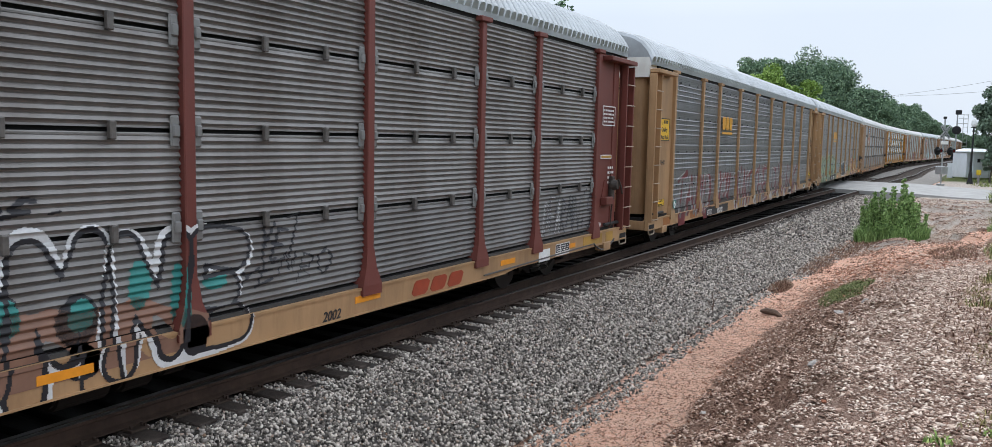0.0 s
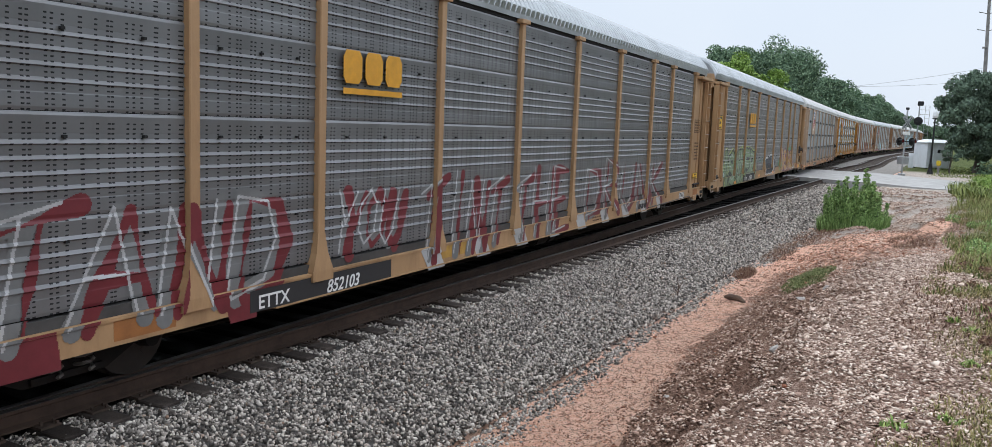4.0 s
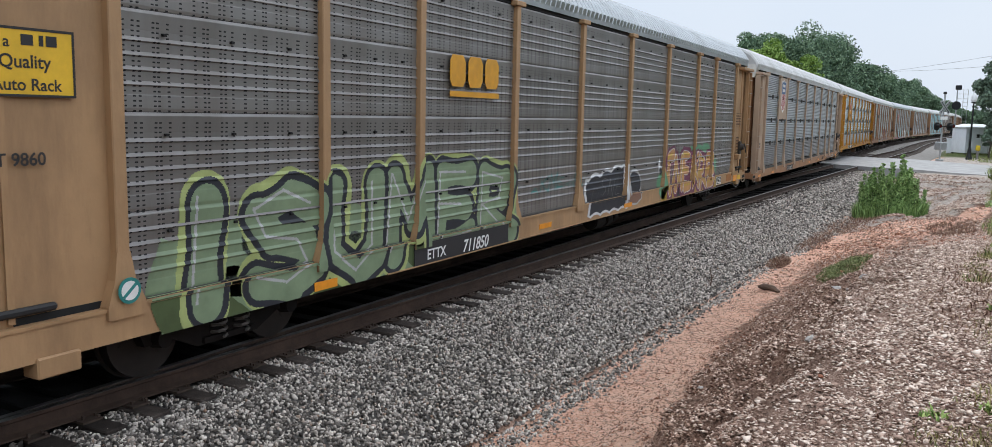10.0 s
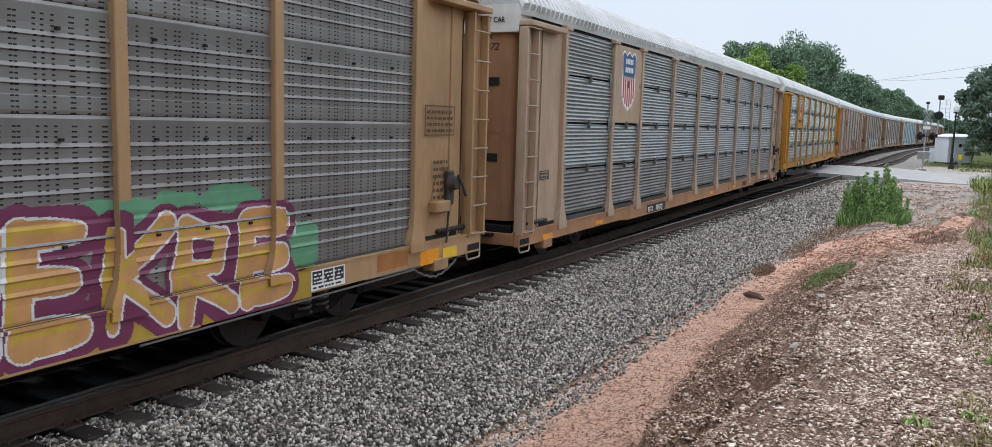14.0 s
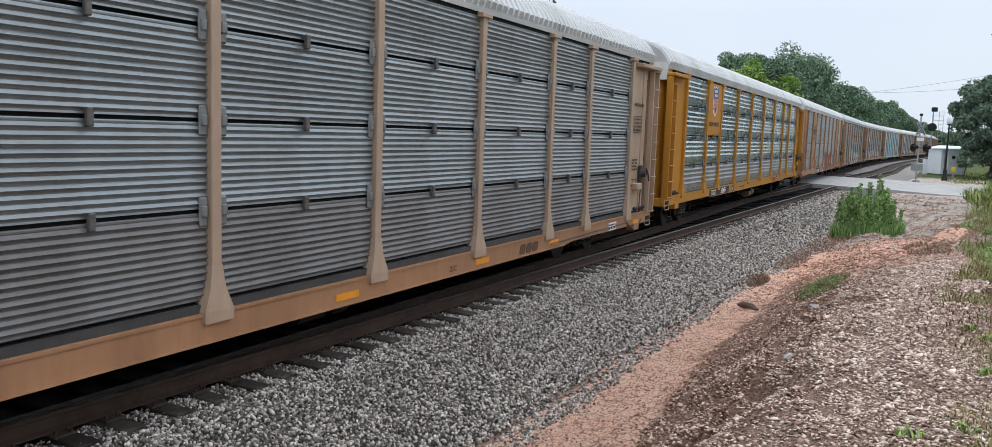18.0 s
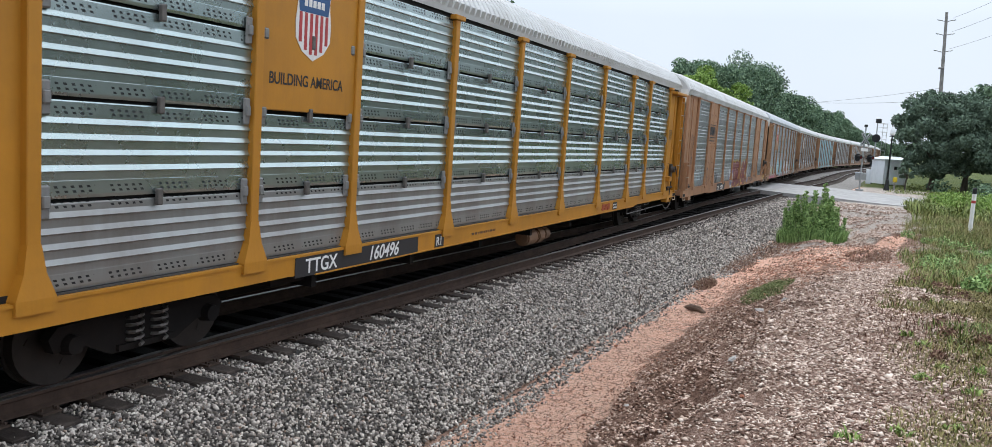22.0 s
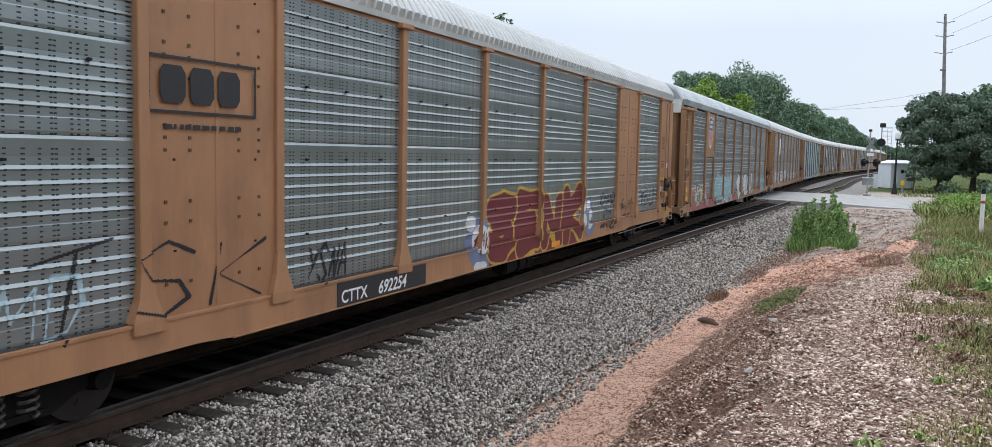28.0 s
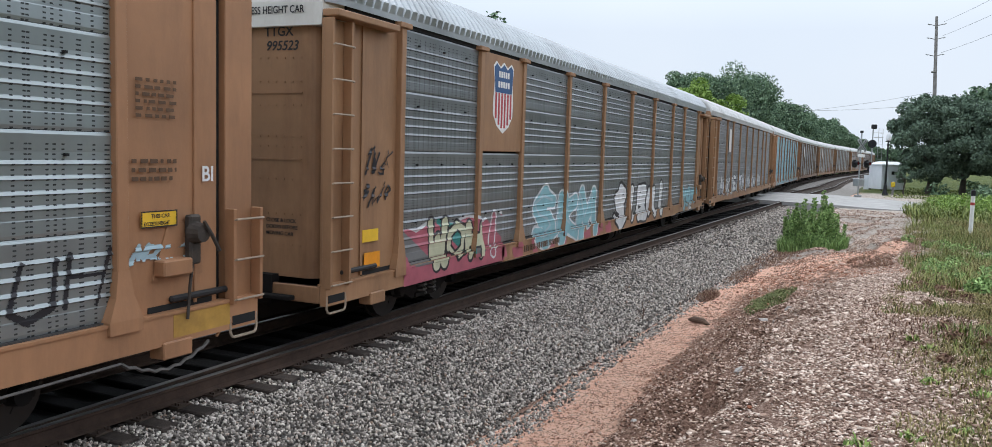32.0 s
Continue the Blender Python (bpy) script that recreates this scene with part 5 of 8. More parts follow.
# strokes of hand-drawn capitals in a unit box
STROKES = {
    "S": [[(.9, .85), (.5, 1), (.1, .8), (.3, .55), (.7, .45), (.9, .2), (.5, 0), (.1, .15)]],
    "N": [[(.1, 0), (.15, 1), (.85, 0), (.9, 1)]],
    "O": [[(.5, 1), (.1, .75), (.1, .25), (.5, 0), (.9, .25), (.9, .75), (.5, 1)]],
    "E": [[(.1, 0), (.1, 1), (.8, .95)], [(.1, .5), (.7, .5)], [(.1, .02), (.85, .05)]],
    "T": [[(.05, .80), (.95, 1)], [(.5, .9), (.45, 0)]],
    "A": [[(.05, 0), (.45, 1), (.95, 0)], [(.25, .4), (.75, .4)]],
    "K": [[(.1, 0), (.15, 1)], [(.9, 1), (.15, .5), (.95, 0)]],
    "M": [[(.05, 0), (.15, 1), (.5, .35), (.85, 1), (.95, 0)]],
    "D": [[(.1, 0), (.1, 1), (.7, .9), (.9, .5), (.7, .1), (.1, 0)]],
    "Y": [[(.1, 1), (.5, .45), (.9, 1)], [(.5, .45), (.45, 0)]],
    "R": [[(.1, 0), (.1, 1), (.75, .85), (.7, .55), (.1, .5), (.9, 0)]],
    "B": [[(.1, 0), (.1, 1), (.75, .85), (.65, .58), (.1, .52), (.85, .35), (.75, .05), (.1, 0)]],
    "C": [[(.9, .85), (.5, 1), (.1, .7), (.1, .3), (.5, 0), (.9, .15)]],
    "G": [[(.9, .85), (.5, 1), (.1, .7), (.1, .3), (.5, 0), (.9, .15), (.9, .45), (.6, .45)]],
    "H": [[(.1, 0), (.1, 1)], [(.9, 0), (.9, 1)], [(.1, .5), (.9, .5)]],
    "I": [[(.5, 0), (.5, 1)]],
    "J": [[(.7, 1), (.7, .2), (.4, 0), (.1, .2)]],
    "U": [[(.1, 1), (.1, .25), (.5, 0), (.9, .25), (.9, 1)]],
    "W": [[(.05, 1), (.25, 0), (.5, .6), (.75, 0), (.95, 1)]],
    "!": [[(.5, 1), (.5, .35)], [(.5, .05), (.5, .02)]],
    "-": [[(.35, .5), (.65, .5)]],
}
LETTERS = list("SNOETAKMDYR")


def on_sill(car, z):
    """Heights on the sill, given as on a sill from 0.60 to 0.86 m, for this car's own sill."""
    bot, top = SHAPE[car.name]["sill_z"]
    return bot + (z - 0.60) / 0.26 * (top - bot) if z < 0.87 else z


def side_x(car, y, z):
    """How far out the car's side stands at (y, z)."""
    spec = SHAPE[car.name]
    kind, tiers, (bot, top) = spec["kind"], spec["tiers"], spec["sill_z"]
    prof_z, prof_x = [], []
    for k in range(4):
        for px, pz in tier_profile(kind, tiers[k + 1] - tiers[k] - SEAM[kind]):
            prof_z.append(tiers[k] + SEAM[kind] / 2 + pz)
            prof_x.append(1.455 + px)
    x = np.interp(z, prof_z, prof_x)
    for i in spec.get("plates", ()):
        x = np.where((y > POST_Y[i]) & (y < POST_Y[i + 1]), 1.492, x)
    x = np.where(z < tiers[0], 1.49, x)
    x = np.where(z < top + 0.014, 1.547, x)
    x = np.where(z < top - 0.016, 1.532, x)
    d = np.min(np.abs(y[..., None] - np.array(POST_Y)), axis=-1)
    foot = np.interp(z, (top - 0.09, top + 0.03, top + 0.24, top + 0.48), (0.19, 0.19, 0.105, 0.066))
    out = 1.50 + np.interp(z, (top + 0.03, top + 0.24, top + 0.48), (0.070, 0.050, 0.036))
    return np.where((d < foot) & (z > top - 0.09), out, x)


def quad_mesh(name, verts, materials, index):
    """Loose quads straight from an array of corners."""
    n = len(verts) // 4
    me = bpy.data.meshes.new(name)
    me.vertices.add(n * 4)
    me.vertices.foreach_set("co", np.ascontiguousarray(verts, dtype=np.float32).ravel())
    me.loops.add(n * 4)
    me.loops.foreach_set("vertex_index", np.arange(n * 4, dtype=np.int32))
    me.polygons.add(n)
    me.polygons.foreach_set("loop_start", np.arange(0, n * 4, 4, dtype=np.int32))
    for m in materials:
        me.materials.append(m)
    me.polygons.foreach_set("material_index", np.asarray(index, dtype=np.int32))
    me.update(calc_edges=True)
    return me


def paint_film(car, name, gy, gz_, idx, keep, dy, dz, lift, materials):
    """Cells of paint on the car's side, joined along each row where the surface below runs on."""
    gy, gz_, idx, keep = gy.T, gz_.T, idx.T, keep.T
    qy = np.stack([gy, gy + dy, gy + dy, gy], -1)
    qz = np.stack([gz_, gz_, gz_ + dz, gz_ + dz], -1)
    qx = side_x(car, qy, qz) + lift
    # cells that would bridge a step in depth lie flat on the outer level
    top = qx.max(axis=-1, keepdims=True)
    qx = np.where(top - qx > 0.03, top, qx)
    same = np.zeros(keep.shape, bool)
    same[:, 1:] = keep[:, 1:] & keep[:, :-1] & (idx[:, 1:] == idx[:, :-1]) & (np.abs(qx[:, 1:] - qx[:, :-1]).max(axis=-1) < 1e-4)
    first = (keep & ~same).ravel()
    last = np.append(first[1:] | ~keep.ravel()[1:], True) & keep.ravel()
    a, b = np.flatnonzero(first), np.flatnonzero(last)
    x4, y4, z4 = (q.reshape(-1, 4) for q in (qx, qy, qz))
    v = np.stack([np.stack([x4[a, 0], x4[b, 1], x4[b, 2], x4[a, 3]], 1), np.stack([y4[a, 0], y4[b, 1], y4[b, 2], y4[a, 3]], 1), z4[a]], -1).reshape(-1, 3)
    return quad_mesh(name, v, materials, idx.ravel()[a])


def sprayed(car, rel0, rel1, z0, z1, mask, materials, name, label):
    """Fields of paint on the car's side: mask(y, z) gives the index of the paint, or -1."""
    dy, dz = 0.0115, 0.0092
    gy, gz_ = np.meshgrid(np.arange(rel0 - HALF, rel1 - HALF, dy), np.arange(on_sill(car, z0), on_sill(car, z1), dz), indexing="ij")
    idx = mask(gy + HALF, gz_)
    p = part_mesh(name, paint_film(car, name, gy, gz_, idx, idx >= 0, dy, dz, 0.0035, materials), car, label)
    p["kind"] = "stuff"
    return p


def wobble(y, z, k, seed):
    return k * (np.sin(y * 7.0 + seed) + np.sin(z * 9.0 + seed * 2) + 0.6 * np.sin(y * 17 + z * 13 + seed))


def ovals(spots, seed=0, k=0.012):
    """Mask of ellipses (y, z, ry, rz, paint), the later above the earlier."""
    def mask(y, z):
        idx = np.full(y.shape, -1)
        for cy, cz, ry, rz, m in spots:
            idx[np.hypot((y - cy) / ry, (z - cz) / rz) + wobble(y, z, k / min(ry, rz), seed + cy) < 1] = m
        return idx
    return mask


def graffiti(car, kind, rel0, rel1, z0, z1, n, radius, fill, edge=None, shine=None, edge_w=0.03, back=None, seed=1, slant=0.1, label="spray-painted graffiti lettering",
             belly=0.60, back_w=0.1, shade=None, shade_off=0.12, shade_r=0.06, shine_r=0.02, seams=0.0, whole=False, word=""):
    """A row of strokes sprayed over screens, posts and sill; every cell of paint follows the surface below it.
    Layers from below: back, shade (the strokes shifted aside), edge, fill, seams between letters, shine. fill None: outlines alone."""
    rng = random.Random(seed)
    dy, dz = (0.0115, 0.0092) if car in CARS[:3] + CARS[5:7] else (0.05, 0.035)
    n = len(word) or n
    ya, yb = rel0 - HALF, rel1 - HALF
    belly, z0 = on_sill(car, belly), on_sill(car, z0)
    gy, gzz = np.meshgrid(np.arange(ya - 0.4, yb + 0.4, dy), np.arange(max(belly, z0 - 0.35), z1 + 0.4, dz), indexing="ij")
    wave = 0.03 * np.sin(gy * 5.0 + seed) + 0.02 * np.sin(gzz * 8.0 + gy * 2.0)
    far_ = np.full(gy.shape, 9.0)
    best, second, hi, sh_d, owner = far_.copy(), far_.copy(), far_.copy(), far_.copy(), np.zeros(gy.shape, int)
    wide = (yb - ya) / n
    last = -1
    for i in range(n):
        pick = rng.randrange(len(LETTERS))
        pick = (pick + 1) % len(LETTERS) if pick == last else pick
        last = pick
        glyph = STROKES[word[i] if word else LETTERS[pick]]
        zz0, zz1 = z0 + rng.uniform(-0.06, 0.06), z1 + rng.uniform(-0.14, 0.08)
        mine = far_.copy()
        for line in glyph:
            pts = [(ya + (i + 0.06 + 0.88 * a) * wide + slant * b + rng.uniform(-.03, .03), zz0 + (zz1 - zz0) * b + rng.uniform(-.03, .03)) for a, b in line]
            for (ay, az), (by, bz) in zip(pts, pts[1:]):
                r = radius * rng.uniform(0.8, 1.2)
                ex, ez = by - ay, bz - az

                def dist(oy, oz):
                    py, pz = gy - ay - oy, gzz - az - oz
                    t = np.clip((py * ex + pz * ez) / (ex * ex + ez * ez + 1e-9), 0, 1)
                    return np.hypot(py - t * ex, pz - t * ez)
                mine = np.minimum(mine, dist(0, 0) - r + wave * min(1, radius / 0.08))
                if shine:
                    hi = np.minimum(hi, dist(-0.55 * r, 0.3 * r))
                if shade:
                    sh_d = np.minimum(sh_d, dist(shade_off, -0.02))
        owner = np.where(mine < best, i, owner)
        second = np.minimum(np.maximum(mine, best), second)
        best = np.minimum(best, mine)
    mats_ = [fill or edge]
    idx = np.full(gy.shape, -1)
    if back:
        mats_.append(back)
        idx[best < back_w + wave] = len(mats_) - 1
    if edge:
        mats_.append(edge)
        idx[best < edge_w] = len(mats_) - 1
    idx[best < 0] = 0 if fill else -1
    if edge and seams:
        idx[(best < 0) & (second - best < seams)] = len(mats_) - 1
    if shade:
        mats_.append(shade)
        idx[sh_d < shade_r + wave] = len(mats_) - 1
    if shine:
        mats_.append(shine)
        idx[hi < shine_r] = len(mats_) - 1
    for i in ([None] if whole else range(n)):
        keep = (idx >= 0) & ((owner == i) if i is not None else True)
        if not keep.any():
            continue
        nm = "graffiti_tag" if whole else "graffiti_letter"
        p = part_mesh(nm, paint_film(car, nm, gy, gzz, idx, keep, dy, dz, 0.005, mats_), car, label)
        if whole:
            p["kind"] = "stuff"


A, B, C, D, E, F, G, H, I, J, K, L = CARS[:12]
S_FILM = spray("thin_grey", (0.165, 0.168, 0.165))
S_GLOW = spray("yellow_green", (0.36, 0.42, 0.16))
S_INK = spray("blue_black", (0.022, 0.026, 0.034))
S_CREAM = spray("cream", (0.52, 0.52, 0.36))
S_SKY = spray("light_turquoise", (0.22, 0.42, 0.46))
S_CLAY = spray("reddish_brown", (0.23, 0.125, 0.085))
S_DUSK = spray("dusty_blue", (0.16, 0.19, 0.30))
S_OLIVE = spray("olive_gold", (0.36, 0.24, 0.035))
# A: outlined bubble letters with brown bellies and teal eyes
sprayed(A, 9.0, 14.9, 0.60, 1.34, lambda y, z: np.where((z < np.interp(y, (9, 13, 14.3, 14.9), (1.25, 1.22, 1.16, 0.9)) + wobble(y, z, 0.03, 3)) & (z > 0.62) & (wobble(y, z, 0.3, 5) > -0.45), 0, -1), [S_CLAY], "sprayed_belly", "reddish-brown spray under the outlines")
graffiti(A, "rib", 8.6, 13.85, 0.66, 1.56, 6, 0.15, None, S_BLACK, None, 0.045, S_WHITE, 3, 0.05, "white and black bubble graffiti outlines", back_w=0.085, seams=0.04, word="NOENOM")
graffiti(A, "rib", 13.85, 15.45, 0.80, 1.62, 2, 0.13, None, S_BLACK, None, 0.045, S_WHITE, 8, 0.1, "white and black bubble graffiti outlines", back_w=0.08, seams=0.04, word="NE")
sprayed(A, 12.0, 15.5, 0.60, 1.5, ovals([(12.95, 1.22, 0.15, 0.20, 0), (13.0, 1.20, 0.10, 0.15, 1), (13.6, 1.08, 0.19, 0.24, 0), (13.63, 1.12, 0.12, 0.15, 1), (13.6, 0.72, 0.18, 0.16, 0), (14.22, 1.27, 0.13, 0.22, 1), (14.63, 1.12, 0.09, 0.24, 1), (15.08, 1.20, 0.17, 0.10, 1), (14.75, 0.72, 0.15, 0.22, 0)]), [S_BLACK, S_TEAL], "sprayed_spots", "black and teal spray spots")
graffiti(A, "rib", 15.6, 16.25, 1.35, 1.75, 3, 0.014, S_BLACK, seed=5, label="thin black tag", whole=True)
graffiti(A, "rib", 15.3, 16.8, 1.08, 1.30, 5, 0.012, S_BLACK, seed=6, label="thin black tag", whole=True)
graffiti(A, "rib", 22.6, 24.8, 0.98, 1.70, 7, 0.015, S_BLACK, seed=16, label="thin black tag", whole=True)
graffiti(A, "rib", 22.5, 23.3, 1.0, 1.6, 3, 0.014, S_PALEGREY, seed=17, label="thin pale tag", whole=True)
graffiti(A, "rib", 12.7, 13.5, 1.92, 2.08, 3, 0.018, S_BLACK, seed=7, label="black tag", whole=True, word="MS-")
# B: one line of maroon letters, thinly filled in grey and lit in white
for word, a, b, z0, z1, seed in (("TAND", 2.2, 5.85, 0.78, 1.80, 20), ("YOU", 6.75, 8.2, 0.98, 1.75, 21), ("TINT", 8.7, 11.5, 0.70, 1.80, 22), ("THE", 11.75, 14.5, 0.66, 1.84, 23), ("DRUNK", 15.35, 21.6, 0.72, 1.84, 24)):
    graffiti(B, "flat", a, b, z0, z1, 1, 0.075, S_FILM, None, S_PALEGREY, 0.0, None, seed, 0.16, "maroon graffiti letters with white highlights", shade=S_MAROON, shade_off=0.14, shade_r=0.062, shine_r=0.016, word=word)
sprayed(B, 2.0, 21.5, 0.56, 0.86, lambda y, z: np.where((np.sin(y * 5.2) + np.sin(y * 2.3 + z * 2) > 0.7) & (y < 5.4), 0, np.where((np.sin(y * 4.1 + z * 3) > 0.55) & (y > 8.6), 1, -1)), [S_MAROON, S_PALEGREY], "sprayed_streaks", "maroon and grey paint runs on the sill")
# C
sprayed(C, 2.1, 9.4, 0.60, 1.62, lambda y, z: np.where((z < 1.52 + 0.10 * np.sin(y * 4.2) + wobble(y, z, 0.02, 2)) & (y > 2.2 + 0.1 * np.sin(z * 5)) & (y < 9.25), np.where((z < 0.93) & (np.sin(y * 3.1 + z * 4) < 0.1), 1, 0), -1), [S_GREEN, S_LIME], "sprayed_ground", "pale green spray behind the letters")
graffiti(C, "flat", 2.15, 9.3, 0.74, 1.72, 6, 0.165, S_GREEN, S_INK, S_PALEGREY, 0.075, S_GLOW, 31, 0.05, "pale green block graffiti with thick dark outlines", back_w=0.13, seams=0.075, shine_r=0.016, word="ISUMER")
sprayed(C, 2.4, 9.3, 0.60, 1.6, ovals([(3.3, 0.90, 0.55, 0.13, 0), (3.7, 0.80, 0.35, 0.10, 0), (3.45, 1.32, 0.16, 0.16, 0), (5.15, 1.02, 0.24, 0.18, 0), (5.6, 1.0, 0.2, 0.12, 0), (6.35, 1.05, 0.35, 0.13, 0), (7.05, 1.2, 0.12, 0.3, 0), (7.9, 1.15, 0.25, 0.08, 0)], 4, 0.03), [S_INK], "sprayed_shadows", "blue-black shadow fields in the letters")
sprayed(C, 12.3, 14.75, 0.62, 1.62, lambda y, z: np.where((z < 1.42 + 0.08 * np.abs(np.sin(y * 5.0)) + 0.10 * (y - 13.4)) & (z > 0.68 + 0.05 * np.abs(np.sin(y * 6))) & (y > 12.5 + 0.05 * np.sin(z * 9)) & (y < 14.6), 1, np.where((z < 1.49 + 0.08 * np.abs(np.sin(y * 5.0)) + 0.10 * (y - 13.4)) & (z > 0.63 + 0.05 * np.abs(np.sin(y * 6))) & (y > 12.4 + 0.05 * np.sin(z * 9)), 0, -1)), [S_WHITE, S_INK], "sprayed_block", "black block of spray paint with a scalloped white rim")
graffiti(C, "flat", 12.7, 14.5, 0.98, 1.32, 4, 0.006, S_FILM, seed=34, label="thin grey outlines in the black block", whole=True)
sprayed(C, 14.7, 16.1, 0.62, 1.5, ovals([(15.3, 1.12, 0.55, 0.34, 0), (15.32, 1.12, 0.49, 0.28, 1), (15.2, 0.82, 0.5, 0.14, 0), (15.2, 0.84, 0.45, 0.11, 2)], 2), [S_PALEGREY, S_INK, S_CLAY], "sprayed_blob", "smaller dark blob with a pale rim")
graffiti(C, "flat", 9.9, 12.1, 1.35, 1.55, 6, 0.010, S_TEAL, seed=36, label="thin teal scrawl", whole=True)
sprayed(C, 16.9, 22.9, 0.62, 1.95, ovals([(18.3, 1.74, 0.55, 0.13, 0), (19.2, 1.72, 0.3, 0.1, 0), (20.2, 1.76, 0.5, 0.14, 0), (20.9, 1.82, 0.3, 0.12, 0), (21.6, 1.80, 0.5, 0.13, 0), (17.3, 0.98, 0.32, 0.36, 0), (17.25, 0.72, 0.14, 0.08, 0), (22.6, 1.2, 0.35, 0.3, 0), (22.4, 1.45, 0.2, 0.15, 0), (17.15, 1.42, 0.28, 0.05, 1), (17.15, 1.42, 0.08, 0.22, 1), (22.5, 1.5, 0.05, 0.2, 1), (17.25, 1.32, 0.13, 0.10, 2)], 3, 0.02), [S_MINT, S_WHITE, S_INK], "sprayed_cloud", "green clouds and white stars round the letters")
sprayed(C, 17.2, 22.7, 0.60, 1.0, lambda y, z: np.where((y > 18.35) & (y < 19.1) & (z < 0.85), 1, np.where(z < 0.93 + 0.05 * np.sin(y * 4), 0, -1)), [S_OLIVE, S_INK], "sprayed_foot", "olive-gold spray below the letters")
graffiti(C, "flat", 17.5, 22.4, 0.72, 1.66, 6, 0.105, S_ORANGE, S_WHITE, S_YELLOW, 0.022, S_MAGENTA, 37, 0.08, "golden graffiti letters edged in white and magenta", back_w=0.12, seams=0.05, shine_r=0.03, word="TNEKRE")
# F
sprayed(F, 11.3, 18.4, 0.60, 1.62, ovals([(11.85, 1.05, 0.50, 0.45, 0), (12.0, 0.80, 0.45, 0.2, 0), (11.55, 1.42, 0.22, 0.14, 1), (11.9, 1.14, 0.26, 0.24, 1), (12.35, 1.2, 0.15, 0.14, 1), (12.35, 0.9, 0.14, 0.14, 1), (11.85, 0.66, 0.3, 0.09, 1), (17.8, 1.3, 0.5, 0.32, 0), (17.9, 1.0, 0.4, 0.3, 0), (17.45, 1.45, 0.17, 0.15, 1), (17.95, 1.42, 0.15, 0.12, 1), (18.15, 1.2, 0.12, 0.14, 1), (17.45, 1.12, 0.15, 0.14, 1), (17.9, 0.95, 0.14, 0.08, 1), (13.6, 1.5, 0.24, 0.12, 2), (13.5, 1.25, 0.12, 0.12, 1)], 5, 0.012), [S_DUSK, S_WHITE, S_SKY], "sprayed_dots", "dusty blue clouds with white dots")
sprayed(F, 12.2, 17.3, 0.60, 1.0, lambda y, z: np.where(z < 0.98, np.where(np.sin(y * 4.3 + z * 5) > 0.75, 1, 0), -1), [S_MAROON, S_YELLOW], "sprayed_foot", "dark red spray over the sill")
graffiti(F, "flat", 12.15, 17.3, 0.78, 1.66, 4, 0.215, S_MAROON, S_YELLOW, None, 0.055, None, 41, 0.14, "dark red graffiti with yellow outline", seams=0.06, word="SENK")
graffiti(F, "flat", 11.65, 12.15, 0.98, 1.26, 4, 0.016, S_MAROON, seed=45, label="small maroon scribble", whole=True)
for word, a, b, z0, z1, r in (("CHUD", 18.85, 20.1, 1.40, 1.66, 0.024), ("DY", 19.15, 19.85, 1.08, 1.32, 0.022), ("MANEH", 18.72, 20.15, 0.735, 1.03, 0.022), ("GHSTO", 20.65, 21.75, 1.15, 1.40, 0.016), ("TBUH", 22.7, 24.75, 1.16, 1.60, 0.022)):
    graffiti(F, "flat", a, b, z0, z1, 1, r, S_BLACK, seed=len(word) + int(a), label="black scrawled tag", whole=True, word=word)
for a, b, z0, z1, n, sd, r in ((2.0, 3.9, 0.95, 1.45, 4, 51, 0.02), (3.2, 6.3, 1.0, 1.75, 3, 52, 0.016), (7.0, 7.9, 1.0, 1.5, 4, 53, 0.016), (20.75, 21.75, 0.98, 1.12, 4, 60, 0.012), (1.0, 1.6, 1.6, 3.0, 2, 57, 0.016)):
    graffiti(F, "flat", a, b, z0, z1, n, r, S_BLACK if sd != 51 else S_PALE, seed=sd, label="scrawled tag", whole=True)
graffiti(F, "flat", 25.0, 25.85, 1.55, 1.70, 5, 0.022, S_PALE, seed=67, label="pale scrawled tag", whole=True)
# G
sprayed(G, 1.95, 5.7, 0.62, 1.62, lambda y, z: np.where((z < 1.42 + 0.12 * np.abs(np.sin(y * 2.6)) - 0.25 * np.clip(2.4 - y, 0, 1)), np.where((np.sin(y * 3.4 + z * 6) > 0.35) & (z > 0.85), np.where(np.sin(y * 2.1) > 0.2, 1, 2), np.where(z > 1.36 + 0.12 * np.abs(np.sin(y * 2.6)), 3, 0)), -1), [S_PINK, S_TEAL, S_FILM, S_WHITE], "sprayed_ground", "pink, teal and grey spray behind the letters")
graffiti(G, "flat", 2.75, 4.75, 0.88, 1.38, 3, 0.085, S_CREAM, S_BLACK, None, 0.045, None, 62, 0.05, "cream letters with black outlines", word="WOH")
graffiti(G, "flat", 4.85, 5.5, 0.80, 1.55, 1, 0.13, S_PINK, S_WHITE, None, 0.04, None, 61, 0.12, "pink exclamation mark edged in white", word="!")
graffiti(G, "flat", 7.2, 11.6, 0.80, 1.62, 3, 0.20, S_SKY, S_WHITE, S_PALE, 0.05, S_BLUE, 63, 0.10, "pale blue bubble graffiti", back_w=0.02, seams=0.06, shine_r=0.03, word="SKM")
graffiti(G, "flat", 13.2, 19.4, 0.80, 1.62, 4, 0.17, S_WHITE, S_BLACK, None, 0.075, None, 64, 0.16, "white graffiti letters with black outlines", seams=0.07, word="SIER!")
graffiti(G, "flat", 22.5, 24.9, 0.85, 1.30, 3, 0.12, S_SKY, S_BLUE, None, 0.05, None, 65, 0.0, "pale blue bubble graffiti", seams=0.05)
